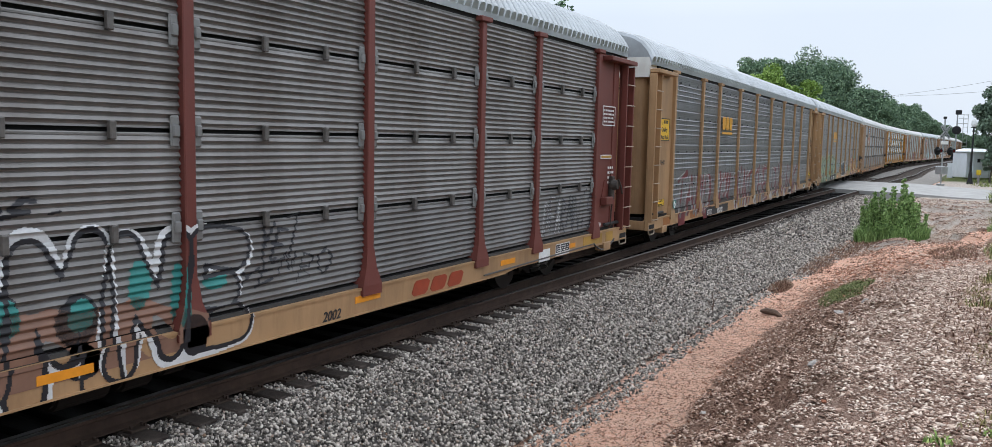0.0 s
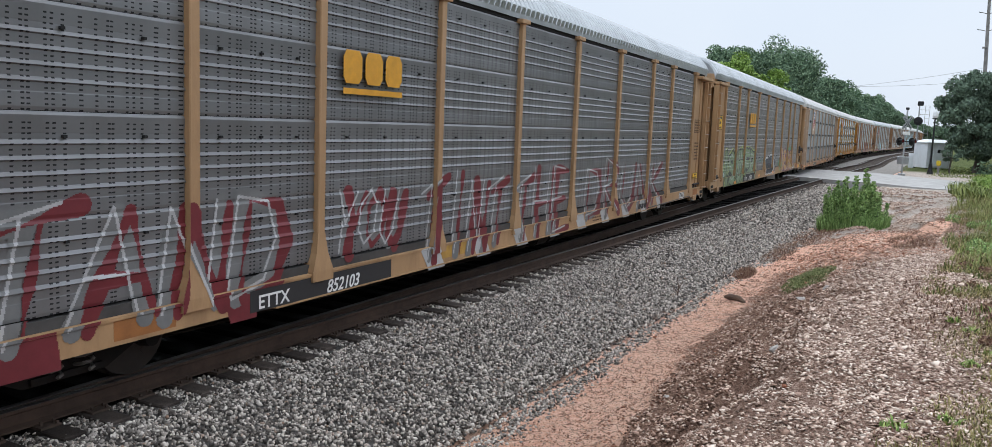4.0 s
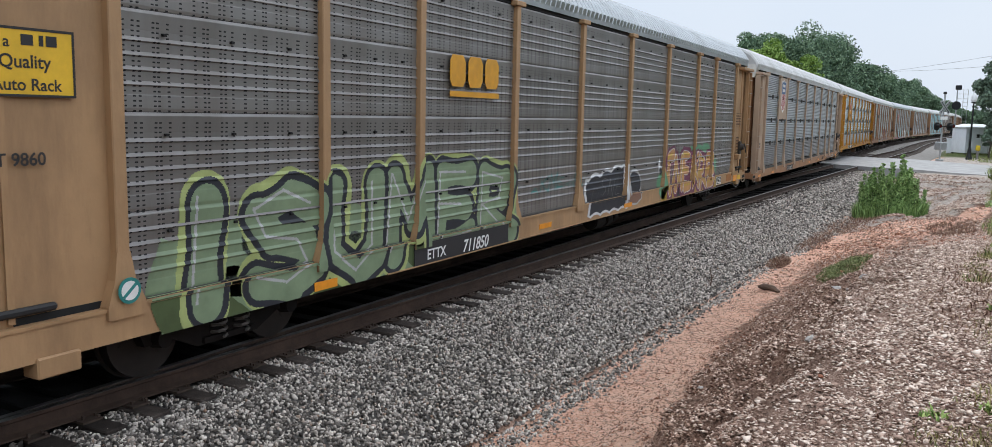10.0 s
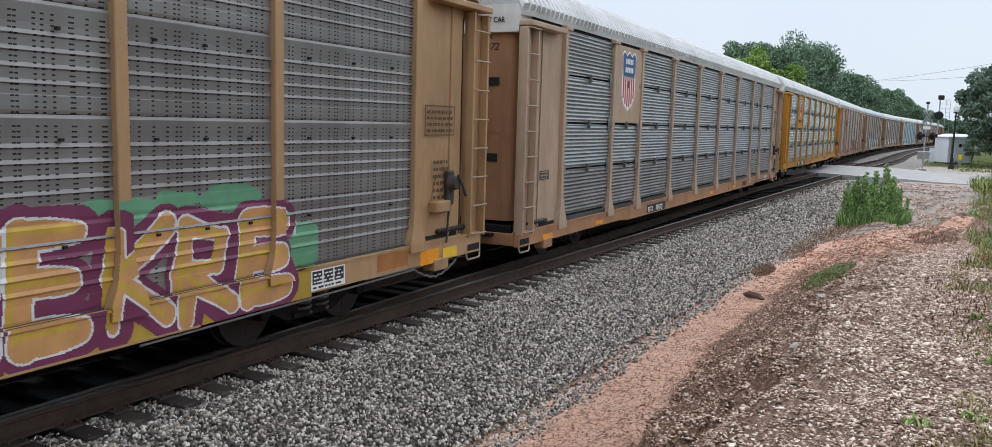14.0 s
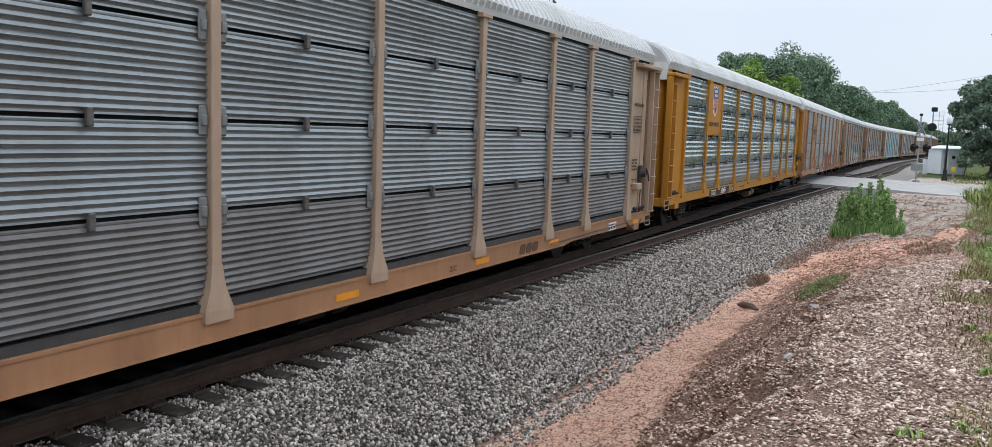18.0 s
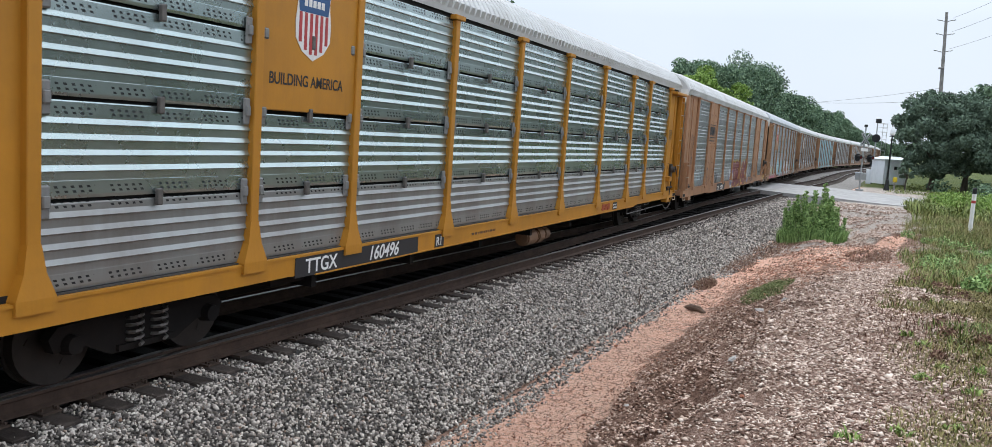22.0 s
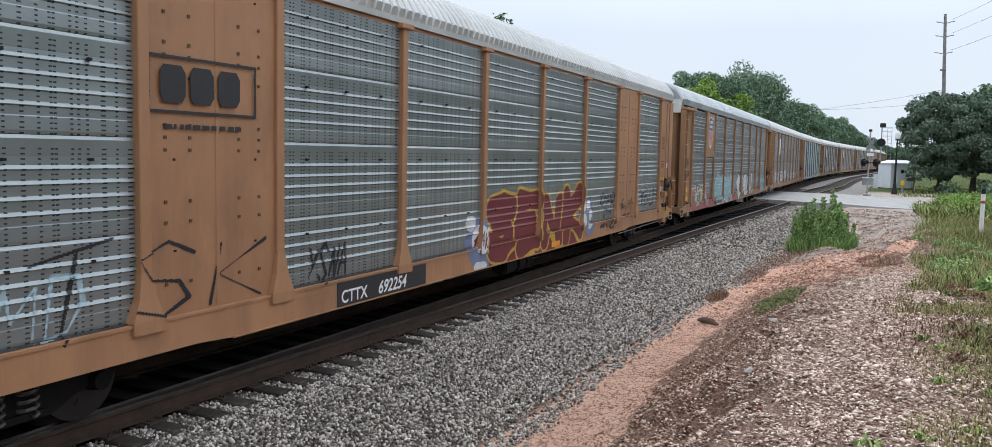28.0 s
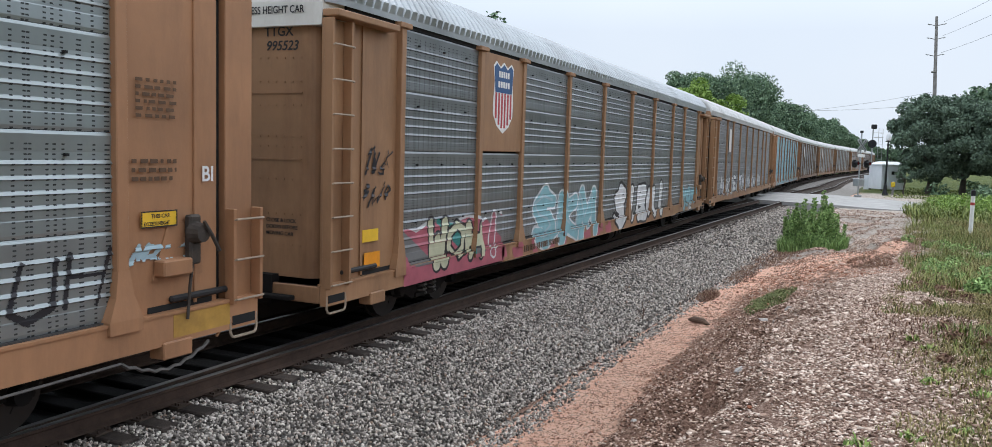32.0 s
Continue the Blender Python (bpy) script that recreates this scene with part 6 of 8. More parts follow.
sprayed(G, 5.6, 13.4, 0.60, 0.86, lambda y, z: np.where(wobble(y, z, 0.3, 7) > 0.25, 0, -1), [S_PINK], "sprayed_streaks", "faded pink paint on the sill")
graffiti(H, "flat", 3.0, 12.0, 0.95, 1.65, 8, 0.10, S_WHITE, S_BLACK, None, 0.05, None, 71, 0.1, "white scrawled graffiti along the foot", seams=0.05)
graffiti(H, "flat", 13.0, 21.0, 0.95, 1.5, 8, 0.06, S_WHITE, None, None, 0.03, None, 72, 0.1, "white scrawled graffiti along the foot")
for r, (z0, z1) in enumerate(((0.8, 1.7), (1.9, 2.8), (3.0, 4.0))):
    graffiti(I, "flat", 2.5, 24.5, z0, z1, 11, 0.20, S_SKY, S_BLUE, None, 0.06, S_PALE, 80 + r, 0.1, "turquoise graffiti covering the whole side", back_w=0.2, seams=0.1)
for car, sd in ((J, 91), (K, 92), (L, 93)):
    graffiti(car, "flat", 4.0, 9.0, 0.9, 1.6, 5, 0.05, S_WHITE, seed=sd, label="pale scrawled graffiti", whole=True)
    graffiti(car, "flat", 15.0, 19.0, 0.9, 1.5, 4, 0.06, S_WHITE if sd != 92 else S_PINK, seed=sd + 5, label="pale scrawled graffiti", whole=True)

TEXTS = []


def lettering(car, body, rel, z, size, material, x=1.537, label="", name="lettering", stretch=1.0):
    TEXTS.append((car, body, rel - HALF, on_sill(car, z), size, material, x, label, name, stretch))


def set_texts():
    tmp, made = [], []
    for car, body, y, z, size, material, x, label, name, stretch in TEXTS:
        cu = bpy.data.curves.new("text", 'FONT')
        cu.body, cu.size, cu.extrude, cu.offset, cu.shear = body, size, 0.001, 0.003 * size / 0.2, 0.25 if body.isdigit() else 0.0
        o = bpy.data.objects.new("text", cu)
        scene.collection.objects.link(o)
        tmp.append(o)
    bpy.context.view_layer.update()
    dg = bpy.context.evaluated_depsgraph_get()
    for o, (car, body, y, z, size, material, x, label, name, stretch) in zip(tmp, TEXTS):
        me = bpy.data.meshes.new_from_object(o.evaluated_get(dg))
        me.name = name
        me.materials.clear()
        me.materials.append(material)
        t = part_mesh(name, me, car, label)
        t.matrix_basis = pose(x, y, z, 90, 0, 90) @ Matrix.Diagonal((stretch, 1, 1, 1))
        made.append(t)
    for o in tmp:
        cu = o.data
        bpy.data.objects.remove(o)
        bpy.data.curves.remove(cu)
    return made


def plate(car, rel0, rel1, z0, z1, material, x=1.50, th=0.006, name="placard", label=""):
    return part(name, boxes((x, x + th, rel0 - HALF, rel1 - HALF, on_sill(car, z0), on_sill(car, z1))), material, car, label)


def bars(car, rel0, rel1, z0, z1, rows, material, x=1.50, seed=1, fill=0.48, name="stencil_lettering"):
    """Lettering too small to read, as short bars in rows."""
    rng = random.Random(seed)
    bm = bmesh.new()
    z0, z1 = on_sill(car, z0), on_sill(car, z1)
    hh = (z1 - z0) / rows
    for r in range(rows):
        y = rel0 - HALF
        z = z1 - (r + 1) * hh
        while y < rel1 - HALF - 0.02:
            w = min(rng.uniform(0.03, 0.10), rel1 - HALF - y)
            box(bm, x, x + 0.003, y, y + w, z + hh * 0.2, z + hh * (0.2 + fill))
            y += w + rng.uniform(0.02, 0.05)
    p = part(name, bm, material, car)
    p["kind"] = "stuff"
    return p


def frame_line(car, rel0, rel1, z0, z1, w, material, x=1.50):
    a, b = rel0 - HALF, rel1 - HALF
    return part("border", boxes((x, x + 0.003, a, b, z0, z0 + w), (x, x + 0.003, a, b, z1 - w, z1), (x, x + 0.003, a, a + w, z0 + w, z1 - w), (x, x + 0.003, b - w, b, z0 + w, z1 - w)), material, car)


def shield(car, rel, z0, z1, x=1.503):
    """Shield emblem as plain shapes: white rim, blue head, red stripes."""
    c, h = rel - HALF, z1 - z0
    w = h * 0.36

    def outline(k):
        pts = [(0, 1.0), (0.35, 0.93), (0.75, 1.0), (1.0, 0.93), (0.88, 0.72), (0.98, 0.45), (0.95, 0.25), (0.6, 0.10), (0, 0.0)]
        pts = pts + [(-a, b) for a, b in pts[-2:0:-1]]
        return [(c + a * w * k, z0 + h / 2 + (b - 0.5) * h * k) for a, b in pts]
    e = part("emblem", prism_x(bmesh.new(), outline(1.0), x, x + 0.004), M_SHW, car, "white-rimmed shield emblem")
    top = [(c - w * 0.80, z0 + h * 0.57), (c + w * 0.80, z0 + h * 0.57), (c + w * 0.86, z0 + h * 0.72), (c + w * 0.92, z0 + h * 0.91), (c + w * 0.70, z0 + h * 0.965), (c + w * 0.34, z0 + h * 0.90), (c, z0 + h * 0.965), (c - w * 0.34, z0 + h * 0.90), (c - w * 0.70, z0 + h * 0.965), (c - w * 0.92, z0 + h * 0.91), (c - w * 0.86, z0 + h * 0.72)]
    part("blue_field", prism_x(bmesh.new(), top, x + 0.004, x + 0.008), M_BLUE, e)
    for k, (zz, ww) in enumerate(((0.78, 0.52), (0.64, 0.56))):
        bm = bmesh.new()
        for q in range(5):
            a = c - w * ww + q * w * ww * 0.42
            box(bm, x + 0.008, x + 0.011, a, a + w * ww * 0.30, z0 + h * zz, z0 + h * (zz + 0.085))
        part("stencil_lettering", bm, M_SHW, e)
    for q in range(6):
        a = c - w * 0.80 + q * w * 0.29
        low = z0 + h * (0.07 + 0.14 * (abs(q - 2.5) / 2.5) ** 2)
        part("red_stripe", boxes((x + 0.004, x + 0.008, a, a + w * 0.15, low, z0 + h * 0.565)), M_RED, e)


def block_emblem(car, rel, z, w, h, material, n=3, underline=True, x=1.512, slant=0.0):
    """A lettered company emblem, drawn as plain blocks."""
    bm = bmesh.new()
    a = rel - HALF
    cw = w / n
    z = on_sill(car, z)
    for i in range(n):
        y = a + i * cw
        o = [(y + cw * 0.12, z), (y + cw * 0.70, z), (y + cw * 0.84, z + h * 0.2), (y + cw * 0.84 + slant, z + h * 0.8), (y + cw * 0.70 + slant, z + h), (y + cw * 0.12 + slant, z + h), (y + slant, z + h * 0.8), (y, z + h * 0.2)]
        prism_x(bm, o, x, x + 0.006)
    if underline:
        box(bm, x, x + 0.006, a, a + w * 0.96, z - h * 0.32, z - h * 0.14)
    return part("emblem", bm, material, car, "company emblem as plain blocks")


M_CSXY = mat("emblem_yellow", (0.62, 0.30, 0.025), 0.5, 0, 0.15, 6)
M_RUSTRED = mat("emblem_rust_red", (0.30, 0.05, 0.02), 0.6, 0, 0.2, 6)
# A
bars(A, 25.3, 25.9, 3.0, 3.3, 4, M_WHITE, 1.478, 1)
frame_line(A, 25.25, 25.95, 2.95, 3.35, 0.02, M_WHITE, 1.478)
block_emblem(A, 18.4, 0.63, 1.35, 0.20, M_RUSTRED, 3, False, 1.533, 0.06)
lettering(A, "2002", 16.6, 0.62, 0.16, M_BLACK, label="black scrawled digits")
for r0 in (13.2, 17.2, 20.9, 23.4):
    plate(A, r0, r0 + 0.5, 0.72, 0.79, M_ORANGE, 1.532, name="reflector")
plate(A, 22.3, 22.75, 0.62, 0.80, M_WHITE, 1.532, name="data_panel")
# B
plate(B, 0.78, 1.5, 2.68, 3.22, M_SIGNY, 1.478, label="yellow placard with black lettering")
frame_line(B, 0.78, 1.5, 2.68, 3.22, 0.02, M_BLACK, 1.485)
lettering(B, "a", 0.92, 3.07, 0.13, M_BLACK, 1.486)
bars(B, 1.06, 1.4, 3.07, 3.16, 1, M_BLACK, 1.485, 2, 0.9)
lettering(B, "Quality", 0.88, 2.90, 0.15, M_BLACK, 1.486)
lettering(B, "Auto Rack", 0.82, 2.72, 0.14, M_BLACK, 1.486)
lettering(B, "T 9432", 0.85, 2.10, 0.14, M_BLACK, 1.478)
plate(B, 0.8, 1.3, 1.08, 1.25, M_SIGNY, 1.478, label="small yellow placard")
frame_line(B, 0.8, 1.3, 1.08, 1.25, 0.012, M_BLACK, 1.485)
lettering(B, "THIS CAR", 0.92, 1.175, 0.06, M_BLACK, 1.486)
lettering(B, "EXCEEDS HEIGHT", 0.84, 1.10, 0.055, M_BLACK, 1.486, stretch=0.8)
block_emblem(B, 6.9, 3.05, 1.35, 0.40, M_CSXY)
plate(B, 5.3, 8.0, 0.61, 0.83, M_BLACK, 1.533, name="number_panel")
lettering(B, "ETTX", 5.42, 0.635, 0.21, M_WHITE, 1.542)
lettering(B, "852103", 6.6, 0.62, 0.22, M_WHITE, 1.542)
block_emblem(B, 19.4, 0.66, 0.75, 0.13, M_BLACK, 3, False, 1.533, 0.03)
bars(B, 16.0, 16.6, 0.64, 0.76, 2, M_BROWNTXT, 1.533, 5)
bars(B, 25.3, 25.9, 2.6, 2.95, 4, M_BROWNTXT, 1.478, 6)
frame_line(B, 25.25, 25.95, 2.57, 2.98, 0.015, M_BROWNTXT, 1.478)
bars(B, 25.4, 25.9, 1.7, 2.3, 6, M_BROWNTXT, 1.478, 7)
plate(B, 25.4, 26.0, 1.1, 1.3, M_SIGNY, 1.478, label="small yellow placard")
frame_line(B, 25.4, 26.0, 1.1, 1.3, 0.014, M_BLACK, 1.485)
lettering(B, "THIS CAR", 25.56, 1.21, 0.07, M_BLACK, 1.486)
lettering(B, "EXCEEDS HEIGHT", 25.45, 1.13, 0.065, M_BLACK, 1.486, stretch=0.8)
# C
plate(C, 0.78, 1.5, 2.70, 3.22, M_SIGNY, 1.478, label="yellow placard with black lettering")
frame_line(C, 0.78, 1.5, 2.70, 3.22, 0.02, M_BLACK, 1.485)
lettering(C, "a", 0.92, 3.07, 0.12, M_BLACK, 1.486)
bars(C, 1.06, 1.4, 3.07, 3.16, 1, M_BLACK, 1.485, 2, 0.9)
lettering(C, "Quality", 0.88, 2.92, 0.14, M_BLACK, 1.486)
lettering(C, "Auto Rack", 0.82, 2.75, 0.13, M_BLACK, 1.486)
lettering(C, "T 9860", 0.82, 2.18, 0.14, M_BLACK, 1.478)
block_emblem(C, 7.2, 3.02, 1.5, 0.44, M_CSXY)
plate(C, 6.3, 9.0, 0.61, 0.84, M_BLACK, 1.545, name="number_panel")
lettering(C, "ETTX", 6.6, 0.65, 0.2, M_WHITE, 1.555)
lettering(C, "711850", 7.55, 0.63, 0.255, M_WHITE, 1.555)
plate(C, 4.3, 4.7, 0.62, 0.70, M_ORANGE, 1.542, name="reflector")
plate(C, 10.2, 10.7, 0.66, 0.73, M_ORANGE, 1.534, name="reflector")
plate(C, 14.5, 15.0, 0.66, 0.73, M_ORANGE, 1.542, name="reflector")
bars(C, 25.2, 25.9, 2.45, 2.8, 4, M_BROWNTXT, 1.478, 6)
frame_line(C, 25.15, 25.95, 2.42, 2.84, 0.015, M_BROWNTXT, 1.478)
bars(C, 25.4, 25.8, 1.5, 2.1, 6, M_BROWNTXT, 1.478, 7)
plate(C, 25.0, 25.5, 0.62, 0.78, M_ORANGE, 1.534, name="reflector")
plate(C, 25.6, 26.0, 0.64, 0.76, M_SIGNY, 1.534, name="placard")
# D
shield(D, 5.52, 2.95, 4.28)
plate(D, 7.3, 8.9, 0.60, 0.80, M_BLACK, 1.533, name="number_panel")
lettering(D, "ETTX", 7.35, 0.64, 0.17, M_WHITE, 1.542)
lettering(D, "701372", 8.0, 0.63, 0.19, M_WHITE, 1.542)
frame_line(D, 0.9, 1.3, 1.62, 1.78, 0.015, M_BLACK, 1.478)
bars(D, 0.93, 1.27, 1.64, 1.76, 2, M_BLACK, 1.478, 12)
block_emblem(D, 19.0, 0.64, 0.8, 0.17, M_BROWNTXT, 3, False, 1.533, 0.04)
for r0 in (1.0, 3.7, 13.9, 17.4, 20.3, 25.3):
    plate(D, r0, r0 + 0.45, 0.66, 0.74, M_ORANGE, 1.532, name="reflector")
bars(D, 25.2, 25.9, 3.3, 3.45, 1, M_BLACK, 1.478, 13)
frame_line(D, 25.2, 25.8, 2.7, 3.1, 0.015, M_BLACK, 1.478)
bars(D, 25.25, 25.75, 2.73, 3.07, 4, M_BLACK, 1.478, 14)
bars(D, 25.2, 25.6, 1.8, 2.1, 4, M_BLACK, 1.478, 15)
frame_line(D, 25.2, 25.6, 1.45, 1.6, 0.015, M_BLACK, 1.478)
lettering(D, "21C", 16.6, 0.66, 0.12, M_BROWNTXT)
plate(D, 23.6, 24.1, 0.64, 0.8, M_WHITE, 1.533, name="data_panel")
bars(D, 23.62, 24.08, 0.65, 0.79, 2, M_BLACK, 1.54, 16)
# E
shield(E, 5.52, 3.33, 4.30)
lettering(E, "BUILDING AMERICA", 4.74, 3.02, 0.185, M_BLACK, 1.504, stretch=0.86)
plate(E, 5.3, 8.3, 0.60, 0.84, M_BLACK, 1.533, name="number_panel")
lettering(E, "TTGX", 5.5, 0.64, 0.25, M_WHITE, 1.542)
lettering(E, "160496", 6.9, 0.64, 0.27, M_WHITE, 1.542)
plate(E, 8.85, 9.15, 0.62, 0.82, M_BLACK, 1.533, name="track_code_panel")
lettering(E, "R1", 8.88, 0.65, 0.19, M_WHITE, 1.542)
block_emblem(E, 17.9, 0.66, 0.75, 0.16, M_RUSTRED, 3, False, 1.533, 0.04)
plate(E, 18.9, 19.3, 0.63, 0.82, M_BLACK, 1.533, name="data_panel")
bars(E, 18.93, 19.27, 0.65, 0.8, 2, M_WHITE, 1.54, 19)
bars(E, 10.2, 11.2, 0.68, 0.76, 1, M_BROWNTXT, 1.533, 20)
frame_line(E, 25.1, 25.6, 2.75, 3.05, 0.015, M_BLACK, 1.478)
bars(E, 25.13, 25.57, 2.77, 3.03, 4, M_BLACK, 1.478, 21)
frame_line(E, 25.4, 25.65, 1.75, 1.95, 0.012, M_BLACK, 1.478)
# F
block_emblem(F, 4.75, 3.05, 1.15, 0.36, M_BLACK, 3, False, 1.515)
frame_line(F, 4.6, 6.1, 2.95, 3.5, 0.03, M_BLACK, 1.513)
bars(F, 4.8, 5.9, 2.78, 2.88, 1, M_BLACK, 1.513, 22)
plate(F, 7.6, 9.9, 0.61, 0.84, M_BLACK, 1.533, name="number_panel")
lettering(F, "CTTX", 7.68, 0.64, 0.23, M_WHITE, 1.542)
lettering(F, "692254", 8.55, 0.64, 0.25, M_WHITE, 1.542)
bars(F, 25.1, 25.6, 2.85, 3.25, 6, M_BROWNTXT, 1.478, 24)
bars(F, 25.05, 25.6, 2.25, 2.5, 3, M_BROWNTXT, 1.478, 25)
lettering(F, "BI", 25.95, 2.25, 0.22, M_WHITE, 1.47)
plate(F, 25.15, 25.6, 1.82, 1.98, M_SIGNY, 1.478, label="small yellow placard")
frame_line(F, 25.15, 25.6, 1.82, 1.98, 0.012, M_BLACK, 1.485)
lettering(F, "THIS CAR", 25.27, 1.91, 0.055, M_BLACK, 1.486)
lettering(F, "EXCEEDS HEIGHT", 25.18, 1.84, 0.052, M_BLACK, 1.486, stretch=0.78)
plate(F, 15.3, 15.8, 0.64, 0.72, M_ORANGE, 1.545, name="reflector")
# G
shield(G, 5.52, 2.96, 4.25)
bars(G, 6.7, 8.8, 0.64, 0.76, 1, M_BROWNTXT, 1.536, 27, 0.9)
plate(G, 0.9, 1.3, 1.35, 1.52, M_SIGNY, 1.478, label="small yellow placard")
plate(G, 0.95, 1.35, 0.98, 1.2, M_ORANGE, 1.478, label="orange reflector panel")
graffiti(G, "flat", 0.92, 1.6, 2.30, 2.56, 4, 0.016, S_BLACK, seed=66, label="thin black tag", whole=True, word="TWSK")
graffiti(G, "flat", 0.90, 1.55, 1.90, 2.10, 5, 0.016, S_BLACK, seed=68, label="thin black tag", whole=True, word="BANJO")
for car, rel in ((H, 5.5), (J, 5.4), (K, 5.4)):
    plate(car, rel - 0.35, rel + 0.35, 2.9, 4.0, M_SHW, 1.515, name="emblem_board", label="pale emblem board")
M_PRIMER = mat("orange_primer_patch", (0.32, 0.125, 0.035), 0.65, 0, 0.25, 4, dirt=(0.16, 0.07, 0.03), dirt_amt=0.6)
M_OLDYEL = mat("old_yellow_patch", (0.42, 0.24, 0.05), 0.65, 0, 0.25, 4, dirt=(0.16, 0.09, 0.04), dirt_amt=0.7)
for car, r0, r1, m in ((A, 24.3, 25.3, M_OLDYEL), (A, 25.5, 25.9, M_OLDYEL), (B, 1.15, 1.75, M_PRIMER), (B, 3.6, 4.3, M_PRIMER), (B, 9.3, 10.5, M_OLDYEL), (B, 25.35, 25.95, M_PRIMER), (C, 24.0, 24.7, M_PRIMER), (F, 25.5, 26.3, M_OLDYEL)):
    plate(car, r0, r1, 0.67, 0.838, m, 1.5305, 0.003, "paint_patch", "patch of newer paint on the sill")
for car, r0 in ((A, 23.0), (B, 23.6), (C, 22.7), (G, 23.4)):
    plate(car, r0, r0 + 0.62, 0.645, 0.83, M_WHITE, 1.532, name="data_panel", label="black and white data panel")
    for q in range(3):
        plate(car, r0 + 0.02 + q * 0.2, r0 + 0.19 + q * 0.2, 0.70, 0.82, M_BLACK, 1.538, 0.003, "data_field")
    bars(car, r0 + 0.03, r0 + 0.6, 0.655, 0.69, 1, M_BLACK, 1.538, 44)
    bars(car, r0 + 0.04, r0 + 0.58, 0.71, 0.81, 3, M_WHITE, 1.541, 45, 0.4)
lettering(A, "FT-620", 24.95, 0.90, 0.13, M_WHITE, 1.478)
bars(A, 25.62, 25.95, 1.75, 2.15, 4, M_WHITE, 1.478, 46)
plate(A, 25.2, 25.8, 2.28, 2.36, M_WHITE, 1.478, label="narrow white-edged plate")
plate(A, 25.22, 25.78, 2.295, 2.345, M_OLDYEL, 1.484, 0.003, "plate_field")
set_texts()
# lettering on the end doors and end caps
for car, mark in ((C, "ETTX"), (D, "ETTX"), (E, "TTGX"), (F, "CTTX"), (G, "TTGX")):
    TEXTS.clear()
    lettering(car, mark, 0, 4.03, 0.17, M_BLACK, name="car_mark")
    set_texts()[0].matrix_basis = pose(0.46, -HALF + 0.112, 4.03, 90, 0, 0)
for car in (D, E, F, G):
    TEXTS.clear()
    lettering(car, "EXCESS HEIGHT CAR", 0, 4.30, 0.13, M_BLACK, name="cap_notice")
    set_texts()[0].matrix_basis = pose(0.10, -HALF + 0.022, 4.30, 90, 0, 0) @ Matrix.Diagonal((0.85, 1, 1, 1))
for car, rows_ in ((B, ("LOWER & LOCK", "RAISED DECK", "CLOSE & LOCK", "DOORS BEFORE", "MOVING CAR")), (C, ("LOWER & LOCK", "RAISED DECK", "CLOSE & LOCK", "DOORS BEFORE", "MOVING CAR")), (G, ("CLOSE & LOCK", "DOORS BEFORE", "MOVING CAR"))):
    TEXTS.clear()
    for k, words in enumerate(rows_):
        lettering(car, words, 0, 1.64 - 0.085 * k, 0.07, M_BLACK, name="door_notice")
    for k, t in enumerate(set_texts()):
        t.matrix_basis = pose(0.5, -HALF + 0.112, 1.64 - 0.085 * k, 90, 0, 0)
for car, num in ((B, "852103"), (C, "711850"), (D, "701372"), (E, "160496"), (F, "692254"), (G, "995523")):
    TEXTS.clear()
    lettering(car, num, 0, 3.85, 0.17, M_BLACK, name="car_number")
    t = set_texts()[0]
    t.matrix_basis = pose(0.48, -HALF + 0.112, 3.85, 90, 0, 0)
# slots of the beige and golden cars' end doors
for car in (D, E):
    for z in (1.95, 3.25):
        part("door_slot", boxes((0.35, 1.02, -HALF + 0.104, -HALF + 0.112, z, z + 0.14)), M_GAP, car, "dark slot in the end door")
    part("warning_disc", tube(bmesh.new(), [(1.475, -HALF + 0.22, 1.55), (1.48, -HALF + 0.22, 1.55)], 0.11, 16), M_RED, car, "round red warning sign")
for car in (B, C):
    rs = part("round_sign", tube(bmesh.new(), [(1.592, POST_Y[0], 1.08), (1.597, POST_Y[0], 1.08)], 0.115, 20), S_TEAL, car, "round white sign with a dark green ring and slash")
    part("sign_face", tube(bmesh.new(), [(1.597, POST_Y[0], 1.08), (1.600, POST_Y[0], 1.08)], 0.085, 20), M_WHITE, rs)
    sl = part("slash", boxes((1.600, 1.603, -0.085, 0.085, -0.014, 0.014)), S_TEAL, rs)
    sl.matrix_basis = pose(0, POST_Y[0], 1.08, 40, 0, 0)

# ---------------------------------------------------------------- trees and plants
M_BARK = mat("grey_brown_bark", (0.09, 0.075, 0.06), 0.9, 0, 0.4, 4, 0.8, 20)
LEAF_DARK = island_mat("dark_oak_leaves", [(0.0, (0.062, 0.090, 0.066)), (0.5, (0.118, 0.168, 0.118)), (1.0, (0.175, 0.24, 0.165))], 0.85)
LEAF_MID = island_mat("green_leaves", [(0.0, (0.055, 0.092, 0.062)), (0.5, (0.130, 0.205, 0.125)), (1.0, (0.25, 0.345, 0.21))], 0.85)
LEAF_LIGHT = island_mat("bright_green_leaves", [(0.0, (0.09, 0.16, 0.03)), (0.5, (0.19, 0.30, 0.055)), (1.0, (0.31, 0.43, 0.11))], 0.55)
LEAF_WEED = island_mat("weed_leaves", [(0.0, (0.085, 0.15, 0.045)), (0.5, (0.21, 0.33, 0.105)), (1.0, (0.36, 0.50, 0.19))], 0.65)
GRASS_MIX = island_mat("mixed_grass_blades", [(0.0, (0.065, 0.055, 0.020)), (0.4, (0.155, 0.142, 0.044)), (0.75, (0.28, 0.24, 0.088)), (1.0, (0.42, 0.33, 0.17))], 0.7)
GRASS_GREEN = island_mat("fresh_green_blades", [(0.0, (0.060, 0.082, 0.020)), (0.6, (0.165, 0.205, 0.052)), (1.0, (0.33, 0.35, 0.12))], 0.65)
